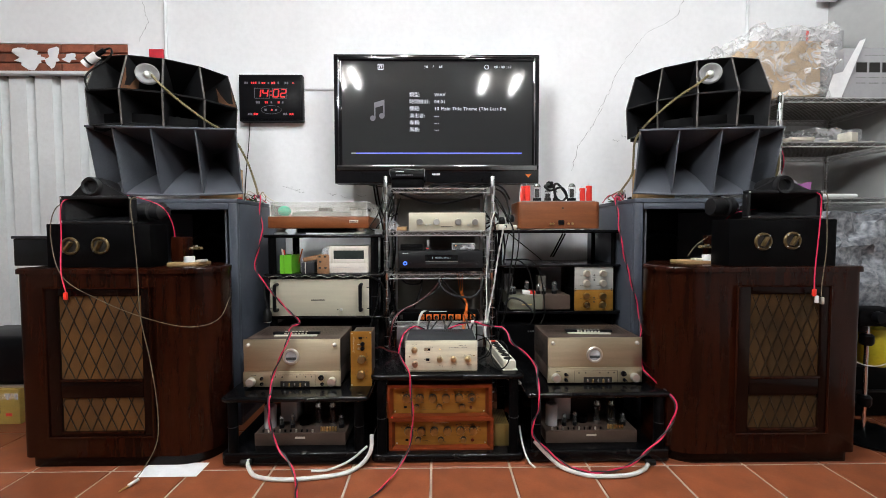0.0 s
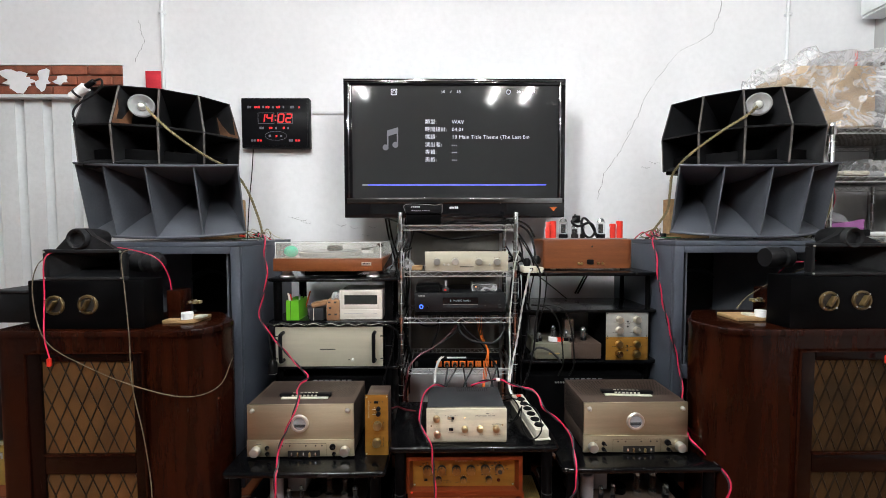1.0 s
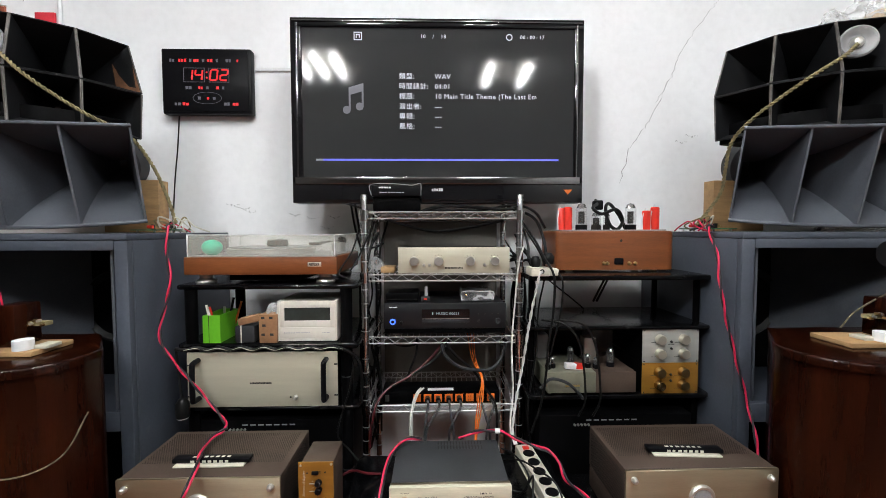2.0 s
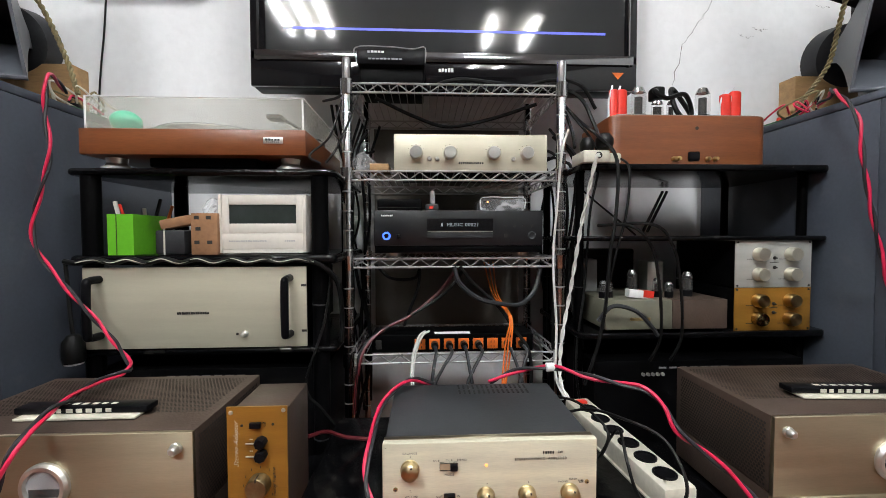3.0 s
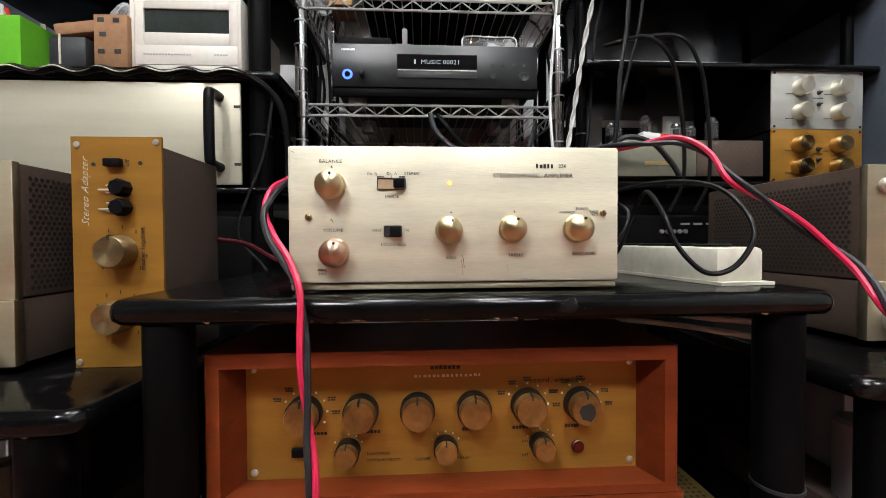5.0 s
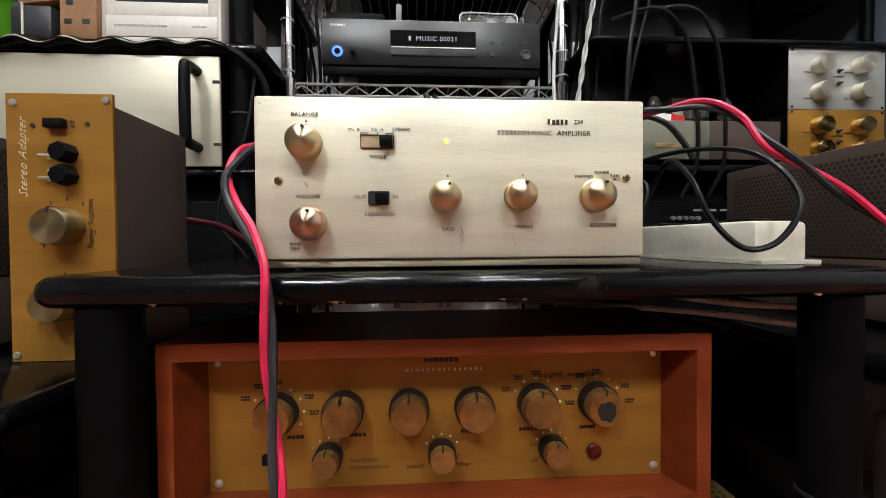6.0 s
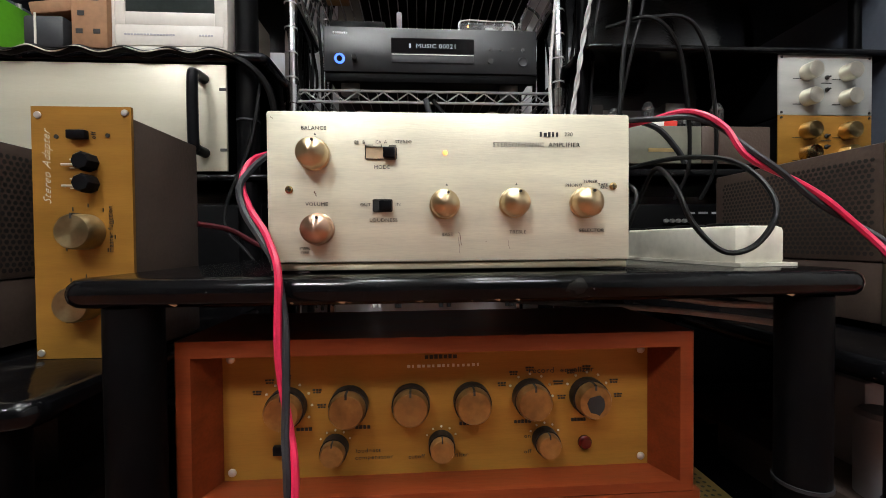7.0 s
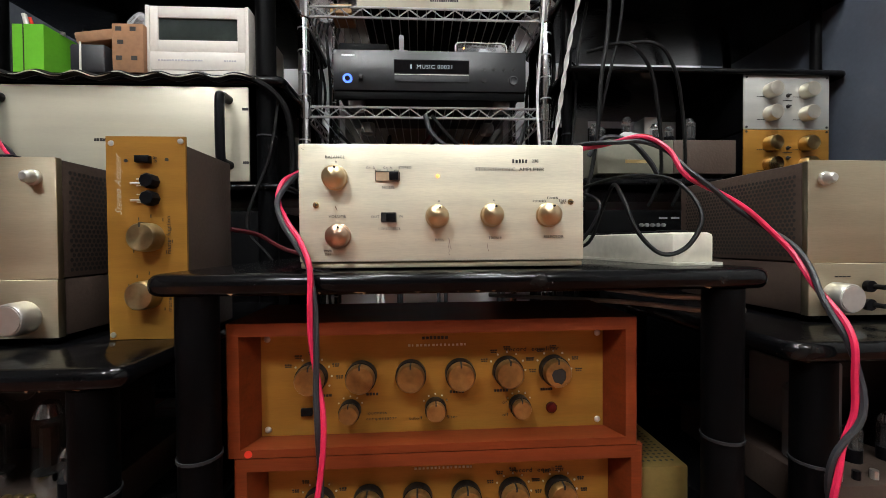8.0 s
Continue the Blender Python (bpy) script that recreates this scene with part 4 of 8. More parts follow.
# ---- multicell horns ----
def multicell_horn(cx, cy, toe, label, rusty):
    R, r0, zm, st = 0.430, 0.10, 1.543, 22.0
    h = thing("multicell_horn", label, "horn", (cx, cy, 1.40), "multicell horns")

    def at(r, a, z):
        w = radians(toe + a)
        return Vector((cx + r * math.sin(w), cy - r * math.cos(w), z))

    def reach(z):
        """The mouth bulges: the seam between the rows stands foremost."""
        u = (z - zm) / 0.152
        return R + 0.004 - (0.052 * u if u > 0 else -0.012 * u)

    for i in range(4):
        a0, a1 = -44 + st * i + 0.25, -44 + st * (i + 1) - 0.25
        for row in (0, 1):
            bm = bmesh.new()
            za, zb = (zm + 0.002, zm + 0.170) if row else (zm - 0.152, zm - 0.002)
            am, zc = (a0 + a1) / 2, zm + (za + zb - 2 * zm) / 2 * 0.3
            prev = None
            for k in range(8):
                t = k / 7
                g = 0.25 + 0.75 * t ** 1.35
                lo, up = r0 + (reach(za) - r0) * t, r0 + (reach(zb) - r0) * t
                zz0, zz1 = zc + (za - zc) * g, zc + (zb - zc) * g
                b0, b1 = am + (a0 - am) * (0.5 + 0.5 * t), am + (a1 - am) * (0.5 + 0.5 * t)
                cur = [bm.verts.new(at(lo, b0, zz0)), bm.verts.new(at(lo, b1, zz0)), bm.verts.new(at(up, b1, zz1)), bm.verts.new(at(up, b0, zz1))]
                if prev:
                    for q in range(4):
                        bm.faces.new((prev[q], prev[(q + 1) % 4], cur[(q + 1) % 4], cur[q]))
                else:
                    bm.faces.new(cur)
                prev = cur
            shell(bm, 0.0025)
            cell = part("cell", bm, "blackhorn", h)
            rim = [at(reach(z) + 0.0005, x, z) for x, z in ((a0, za), (a1, za), (a1, zb), (a0, zb), (a0, za))]
            for k, (p, q) in enumerate(zip(rim, rim[1:])):
                part("rim", sweep(bmesh.new(), [p, q], 0.0027 if k % 2 else 0.0020, 6), "wornedge" if k % 2 else "blackhorn", cell, "worn bare edge" if k % 2 else "")
            for side in [e[2] for e in rusty if e[:2] == (i, row)]:
                bm = bmesh.new()
                e = a1 if side > 0 else a0
                v = [at(reach(za) - 0.002, e - side * 0.4, za + 0.003), at(reach(zb) - 0.002, e - side * 0.4, zb - 0.003), at(reach(zb) - 0.07, e - side * 1.9, zb - 0.05), at(reach(za) - 0.10, e - side * 2.4, za + 0.012)]
                bm.faces.new([bm.verts.new(q) for q in v])
                part("bare_patch", bm, "rust", cell, "rusty bare patch")
    bm = bmesh.new()
    box(bm, cx - 0.05, cx + 0.05, cy - 0.06, cy + 0.1, 1.40, 1.66, bevel=0.01)
    part("throat_block", bm, "blackhorn", h)
    d = at(0.22, 0, 0) - Vector((cx, cy, 0))
    bm = bmesh.new()
    rim = [bm.verts.new(at(0.41, a, 1.392)) for a in np.linspace(-43, 43, 13)] + [bm.verts.new(at(0.10, a, 1.392)) for a in (30, -30)]
    bm.faces.new(rim)
    shell(bm, 0.016)
    part("base_board", bm, "blackmat", h)
    bm = bmesh.new()
    prev = None
    for a in np.linspace(-42, 42, 17):
        cur = [bm.verts.new(at(0.36, a, 1.409)), bm.verts.new(at(0.36, a, 1.455))]
        if prev:
            bm.faces.new((prev[0], cur[0], cur[1], prev[1]))
        prev = cur
    shell(bm, 0.01)
    part("skirt", bm, "blackmat", h)
    return h


mh_l = multicell_horn(-1.430, 2.244, 26, "black multicell horn with eight cells, rusty edges", ((1, 1, -1), (3, 1, 1)))
mh_r = multicell_horn(1.390, 2.244, -26, "black multicell horn with eight cells", ())


# small round tweeters hung in the upper cells
def tweeter(c, toe, label):
    t = thing("tweeter", label, "tweeter", c, "tweeters")
    rot = Matrix.Translation(c) @ Matrix.Rotation(radians(toe), 4, "Z")
    for nm, prof, m in (("body", [(0, -0.05), (0.030, -0.05), (0.042, -0.02), (0.048, 0.0), (0.048, 0.006), (0.043, 0.010), (0.037, 0.008), (0.026, -0.006), (0.022, -0.008), (0, -0.008)], "plate"), ("plug", [(0.017, -0.006), (0.016, 0.002), (0.010, 0.009), (0.0, 0.011)], "silver")):
        bm = lathe(bmesh.new(), (0, 0, 0), prof, "y", 32)
        bm.transform(rot)
        part(nm, bm, m, t)


tweeter((-1.335, 1.90, 1.640), 26, "round silver ring tweeter hung in a horn cell")
tweeter((1.275, 1.885, 1.645), -26, "round silver ring tweeter hung in a horn cell")


# ---- old radio-style loudspeaker cabinets ----
def console(x0, x1, y0, gx0, gx1, label, cloth, inner):
    """inner: 1 when the widely rounded corner is the right one."""
    y1, z1 = 1.855, 0.775
    c = thing("console_speaker", label, "loudspeaker", ((x0 + x1) / 2, y0, 0), "console speakers")

    def slab(z0, z2, grow, edge=0.0):
        """The plan: a straight front, a broad round corner towards the room's middle and a flank that runs back and away from it."""
        inn, out, sg = (x1, x0, 1) if inner else (x0, x1, -1)
        inn, out, yf = inn + sg * grow, out - sg * grow, y0 - grow
        plan = [(out, y1)] + [(out + sg * 0.036 * (1 - math.cos(q)), yf + 0.036 * (1 - math.sin(q))) for q in np.linspace(0, math.pi / 2, 7)]
        rr = 0.135
        plan += [(inn - sg * rr + sg * rr * math.sin(q), yf + rr * (1 - math.cos(q))) for q in np.linspace(0, math.radians(108), 13)]
        plan += [(inn - sg * 0.135, y1)]
        bm = bmesh.new()
        lo = [bm.verts.new((a, b, z0)) for a, b in plan]
        bm.faces.new(lo)
        ext = bmesh.ops.extrude_face_region(bm, geom=bm.faces[:])
        bmesh.ops.translate(bm, verts=[v for v in ext["geom"] if isinstance(v, bmesh.types.BMVert)], vec=(0, 0, z2 - z0))
        if edge:
            es = [e for e in bm.edges if all(abs(v.co.z - z2) < 1e-5 for v in e.verts)]
            bmesh.ops.bevel(bm, geom=es, offset=edge, segments=3, profile=0.5, affect="EDGES")
        return bm

    part("body", slab(0.045, 0.752, 0.0), "walnut", c, "scratched dark walnut veneer")
    part("top_board", slab(0.753, z1, 0.007, 0.008), "walnut", c)
    part("plinth", slab(0.0, 0.044, -0.015), "walnut_dark", c)
    gz0, gz1 = 0.128, 0.700
    y = y0 - 0.012
    bm = bmesh.new()
    for a in ((gx0, gx0 + 0.052, gz0, gz1), (gx1 - 0.035, gx1, gz0, gz1), (gx0 + 0.053, gx1 - 0.036, gz1 - 0.03, gz1), (gx0 + 0.053, gx1 - 0.036, 0.28, 0.345), (gx0 + 0.053, gx1 - 0.036, gz0, gz0 + 0.016)):
        box(bm, a[0], a[1], y, y0 - 0.001, a[2], a[3], bevel=0.004)
    frame_part = part("grille_frame", bm, "walnut_dark", c, "moulded dark frame round the grille")
    part("bead", sweep(bmesh.new(), [Vector(p) for p in ((gx0, y, gz0), (gx1, y, gz0), (gx1, y, gz1), (gx0, y, gz1), (gx0, y, gz0 + 0.004))], 0.005, 8), "walnut", frame_part)
    for z0, z2, ledge in ((0.345, gz1 - 0.03, True), (gz0 + 0.016, 0.28, True)):
        a, b = gx0 + 0.052, gx1 - 0.035
        g = part("grille_cloth", bx(a, b, y0 - 0.004, y0 - 0.0015, z0, z2), cloth, c, "woven gold brown grille cloth")
        bm = bmesh.new()
        w, hh = (b - a) / 6, 0.115
        for k in range(-4, 10):
            for sgn in (1, -1):
                xa, xb = a + k * w, a + k * w + sgn * (z2 - z0) / hh * w
                pa, pb = Vector((xa, y0 - 0.005, z0)), Vector((xb, y0 - 0.005, z2))
                ts = [0.0, 1.0]
                for xx in (a, b):
                    if abs(pb.x - pa.x) > 1e-6:
                        t = (xx - pa.x) / (pb.x - pa.x)
                        if 0 < t < 1:
                            ts.append(t)
                ts.sort()
                for t0, t1 in zip(ts, ts[1:]):
                    q0, q1 = pa.lerp(pb, t0), pa.lerp(pb, t1)
                    if a - 1e-4 < (q0.x + q1.x) / 2 < b + 1e-4 and (q1 - q0).length > 0.005:
                        sweep(bm, [q0, q1], 0.0022, 5)
        part("lattice", bm, "lattice", g, "dark diamond lattice")
        part("ledge", bx(a, b, y0 - 0.016, y0 - 0.0045, z0 - 0.002, z0 + 0.008, bevel=0.002), "walnut", g)
    return c


console(-1.602, -0.868, 1.532, -1.482, -1.086, "dark walnut console loudspeaker with gold lattice grille", "cloth", True)
console(0.868, 1.645, 1.512, 1.142, 1.500, "dark walnut console loudspeaker with dusty lattice grille", "cloth_dark", False)


# ---- crossover boxes and small horns on the consoles ----
def crossover(x0, x1, y0, z1, dials, label):
    b = thing("crossover_box", label, "crossover", ((x0 + x1) / 2, y0, 0.775), "crossover boxes")
    part("case", bx(x0, x1, y0, y0 + 0.10, 0.775, z1, bevel=0.003), "blackmat", b)
    for x, z, turn in dials:
        d = part("dial", lathe(bmesh.new(), (x, y0, z), [(0.034, -0.001), (0.034, 0.004), (0.031, 0.007), (0.026, 0.007), (0.024, 0.001)], "y", 32), "dialbrass", b, "round brass attenuator plate")
        bm = bx(-0.004, 0.004, -0.018, 0.0, -0.02, 0.02, bevel=0.002)
        bm.transform(Matrix.Translation((x, y0 - 0.002, z)) @ Matrix.Rotation(radians(turn), 4, "Y"))
        part("grip", bm, "dialbrass", d)
        part("dial_well", cyl(bmesh.new(), (x, y0 - 0.0015, z), 0.0238, 0.002, "y", seg=28), "ink", d)
        for k in range(4):
            a = math.pi / 4 + k * math.pi / 2
            part("screw", cyl(bmesh.new(), (x + 0.031 * math.cos(a), y0 - 0.007, z + 0.031 * math.sin(a)), 0.003, 0.002, "y", seg=8), "chrome", d)
    return b


crossover(-1.49, -1.098, 1.55, 0.943, ((-1.400, 0.858, 35), (-1.287, 0.860, 25)), "black wooden crossover box with two brass dials")
crossover(1.11, 1.525, 1.51, 0.955, ((1.240, 0.870, 30), (1.352, 0.873, 30)), "black wooden crossover box with two brass dials")


def small_horn(x0, x1, y0, z0, z1, tx, tz, side, label):
    h = thing("small_horn", label, "horn", ((x0 + x1) / 2, y0, z0), "small horns")
    bm = bmesh.new()
    t = 0.012
    for a in ((x0, x1, z0, z0 + t), (x0, x1, z1 - t, z1), (x0, x0 + t, z0 + t, z1 - t), (x1 - t, x1, z0 + t, z1 - t)):
        box(bm, a[0], a[1], y0, y0 + 0.03, a[2], a[3], bevel=0.004)
    part("mouth_flange", bm, "blackhorn", h)
    xm, zm = (x0 + x1) / 2, (z0 + z1) / 2
    bm = bmesh.new()
    prev = None
    for k in range(9):
        u = k / 8
        g = 0.2 + 0.8 * (1 - u) ** 1.4
        a, b = (x1 - x0) / 2 * g - 0.006, (z1 - z0) / 2 * g - 0.004
        cur = [bm.verts.new((xm + p * a, y0 + 0.012 + 0.19 * u, zm + q * b)) for p, q in ((-1, -1), (1, -1), (1, 1), (-1, 1))]
        if prev:
            for q in range(4):
                bm.faces.new((prev[q], prev[(q + 1) % 4], cur[(q + 1) % 4], cur[q]))
        prev = cur
    shell(bm, 0.004)
    part("flare", bm, "blackhorn", h)
    part("rear_driver", lathe(bmesh.new(), (xm + side * 0.14, y0 + 0.13, zm), [(0, -0.06), (0.034, -0.06), (0.038, -0.045), (0.038, -0.02), (0.03, -0.015), (0.03, 0.0), (0.038, 0.005), (0.038, 0.025), (0.02, 0.045), (0, 0.045)], "x", 24), "blackhorn", h)
    bm = bmesh.new()
    v = [(x0 + 0.03, z1 - 0.003), (x1 - 0.03, z1 - 0.003), (tx + 0.04, tz + 0.012), (tx + 0.02, tz + 0.034), (tx - 0.02, tz + 0.034), (tx - 0.04, tz + 0.012)]
    fr = [bm.verts.new((a, y0 + 0.014, b)) for a, b in v]
    bm.faces.new(fr)
    ext = bmesh.ops.extrude_face_region(bm, geom=bm.faces[:])
    bmesh.ops.translate(bm, verts=[q for q in ext["geom"] if isinstance(q, bmesh.types.BMVert)], vec=(0, 0.02, 0))
    part("bracket", bm, "blackhorn", h, "three-cornered mounting plate")
    part("tube_tweeter", lathe(bmesh.new(), (tx, y0 + 0.02, tz), [(0, -0.09), (0.03, -0.09), (0.036, -0.06), (0.036, 0.018), (0.032, 0.024), (0.024, 0.020), (0.018, -0.02), (0.006, -0.04), (0, -0.04)], "y", 28), "blackhorn", h, "round tube tweeter")
    for x in (x0 + 0.006, x1 - 0.006):
        for z in (z0 + 0.008, z1 - 0.008):
            part("bolt", cyl(bmesh.new(), (x, y0 - 0.001, z), 0.0035, 0.004, "y", seg=8), "silver", h)


small_horn(-1.437, -1.165, 1.55, 0.943, 1.050, -1.318, 1.086, 1, "black cast horn with a round tube tweeter on top")
small_horn(1.178, 1.467, 1.51, 0.956, 1.066, 1.318, 1.085, -1, "black cast horn with a round tube tweeter on top")


# ---- amplifiers on the low stands ----
def cream_amp():
    x0, x1, z0, z1, y = -0.128, 0.158, 0.3605, 0.4775, 1.57
    a = thing("cream_amplifier", "cream brushed metal stereo amplifier with brass knobs", "amplifier", ((x0 + x1) / 2, y, 0.352))
    bm = bx(x0, x1, y, y + 0.012, z0, z1, bevel=0.0025)
    face = part("faceplate", bm, "pilot", a, "brushed champagne faceplate with scratches")
    part("bottom_lip", bx(x0 + 0.001, x1 - 0.001, y + 0.003, y + 0.020, 0.3545, z0 - 0.0004, bevel=0.001), "champagne", a)
    part("top_lip", bx(x0 + 0.001, x1 - 0.001, y + 0.0125, y + 0.022, z1 - 0.006, z1 - 0.001, bevel=0.001), "champagne", a)
    part("cover", bx(x0 + 0.002, x1 - 0.002, y + 0.0225, 1.785, z0 + 0.004, z1 - 0.003, bevel=0.004), "cover", a, "dusty slate black sheet metal cover")
    for i in range(15):
        xx = x0 + 0.115 + i * 0.0085
        for yy in (1.745, 1.768):
            part("vent_slot", bx(xx, xx + 0.0035, yy - 0.008, yy + 0.008, z1 - 0.0035, z1 - 0.0022), "ink", a)
    for xx in (x0 + 0.03, x1 - 0.03):
        for yy in (y + 0.04, 1.76):
            part("foot", cyl(bmesh.new(), (xx, yy, 0.3570), 0.009, 0.010, seg=14), "rubber", a)

    def P(u, v):
        return x0 + (u - 20) / 1238 * (x1 - x0), z1 - (v - 45) / 500 * (z1 - z0)

    f = y - 0.0004
    for u, v, r, m in ((163, 176, 0.0118, "palebrass"), (175, 432, 0.0118, "copper"), (617, 347, 0.0112, "palebrass"), (866, 343, 0.0112, "palebrass"), (1127, 343, 0.0118, "palebrass")):
        x, z = P(u, v)
        x, z = -0.03 + (x + 0.03) * 0.953, 0.376 + (z - 0.376) * 0.953
        k = knob("knob", (x, f, z), r * 0.97, 0.0125, m, a, skirt=0.001, mark="", cone=0.0035)
        part("pointer_dot", cyl(bmesh.new(), (x + 0.002, f - 0.0142, z + r * 0.70), 0.0011, 0.002, "y", seg=8), "ink", k)
    for t, u, v, sz in (("BALANCE", 176, 103, 0.0042), ("VOLUME", 183, 352, 0.0042), ("PWR", 142, 497, 0.0036), ("OFF", 142, 511, 0.0036), ("Ch. B", 325, 148, 0.0036), ("Ch. A", 398, 147, 0.0036), ("STEREO", 472, 146, 0.0036),
                        ("MODE", 399, 230, 0.0042), ("OUT", 343, 354, 0.0038), ("IN", 452, 353, 0.0038), ("LOUDNESS", 403, 405, 0.0042), ("BASS", 617, 454, 0.0040), ("TREBLE", 860, 447, 0.0040), ("SELECTOR", 1120, 443, 0.0042),
                        ("PHONO", 1057, 289, 0.0036), ("TUNER", 1115, 276, 0.0036), ("TAPE", 1160, 287, 0.0034), ("REC", 1164, 297, 0.0032), ("STEREOPHONIC  AMPLIFIER", 927, 153, 0.0046)):
        x, z = P(u, v)
        words(t, sz * (1.1 if len(t) > 12 else 0.94), (x, f, z), "ink", a, wide=1.05)
    for u, v in ((617, 287), (856, 285), (180, 122)):
        x, z = P(u, v)
        bm = bmesh.new()
        bm.faces.new([bm.verts.new((x + p, f, z + q)) for p, q in ((-0.0009, -0.0008), (0.0009, -0.0008), (0, 0.0011))])
        part("pointer_mark", bm, "ink", a)
    x, z = P(1002, 117)
    bars(5, 0.0165, 0.0038, (x - 0.0065, f, z), "ink", a, "maker_mark", gap=0.5)
    words("230", 0.0044, (x + 0.0085, f, z), "ink", a)
    for (u0, v0, u1, v1), (s0, s1) in (((347, 165, 447, 202), (405, 445)), ((370, 338, 431, 375), (390, 431))):
        xa, za = P(u0, v1)
        xb, zb = P(u1, v0)
        s = part("slide_switch", bx(xa, xb, f - 0.0002, f + 0.0003, za, zb), "ink" if u0 == 370 else "cardpale", a)
        bm = bmesh.new()
        for q in ((xa, xb, za - 0.0006, za), (xa, xb, zb, zb + 0.0006), (xa - 0.0006, xa, za, zb), (xb, xb + 0.0006, za, zb)):
            box(bm, q[0], q[1], f - 0.0008, f, q[2], q[3])
        part("slot_edge", bm, "bronze_dark", s)
        part("slider", bx(P(s0, 0)[0], P(s1, 0)[0], f - 0.005, f, za + 0.0005, zb - 0.0005, bevel=0.0006), "blackplastic", s)
    bm = bmesh.new()
    for u0, u1, v0, v1 in ((345, 370, 156, 158), (345, 347, 156, 163), (397, 399, 154, 163), (425, 447, 156, 158), (425, 427, 156, 163)):
        xa, za = P(u0, v1)
        xb, zb = P(u1, v0)
        box(bm, xa, xb, f - 0.0002, f + 0.0002, za, zb)
    part("printed_bracket", bm, "ink", a)
    x, z = P(612, 181)
    part("pilot_lamp", lathe(bmesh.new(), (x, f, z), [(0.0021, 0), (0.0018, 0.0008), (0, 0.0014)], "y", 16), "ledamber", a, "lit amber pilot lamp")
    for u, v in ((94, 304), (1196, 292)):
        x, z = P(u, v)
        s = part("screw", lathe(bmesh.new(), (x, f, z), [(0.0030, 0), (0.0030, 0.0006), (0.002, 0.0014), (0, 0.0015)], "y", 14), "brass", a)
        bm = bx(x - 0.002, x + 0.002, f - 0.0018, f - 0.0012, z - 0.0003, z + 0.0003)
        box(bm, x - 0.0003, x + 0.0003, f - 0.0018, f - 0.0012, z - 0.002, z + 0.002)
        part("slot", bm, "ink", s)
    for u, v, w, h in ((662, 470, 0.0012, 0.011), (657, 490, 0.0008, 0.013), (828, 488, 0.0007, 0.008), (178, 318, 0.0016, 0.004), (40, 70, 0.002, 0.0016), (750, 478, 0.0008, 0.001)):
        x, z = P(u, v)
        bm = bmesh.new()
        prev = None
        q = random.Random(u)
        for i in range(8):
            t = i / 7 - 0.5
            wx = w * q.uniform(0.15, 0.6)
            c = x + t * 0.0018 + q.uniform(-0.0006, 0.0006)
            cur = [bm.verts.new((c - wx / 2, f + 0.0001, z - t * h)), bm.verts.new((c + wx / 2, f + 0.0001, z - t * h))]
            if prev:
                bm.faces.new((prev[0], prev[1], cur[1], cur[0]))
            prev = cur
        part("scratch", bm, "rust", face)


cream_amp()


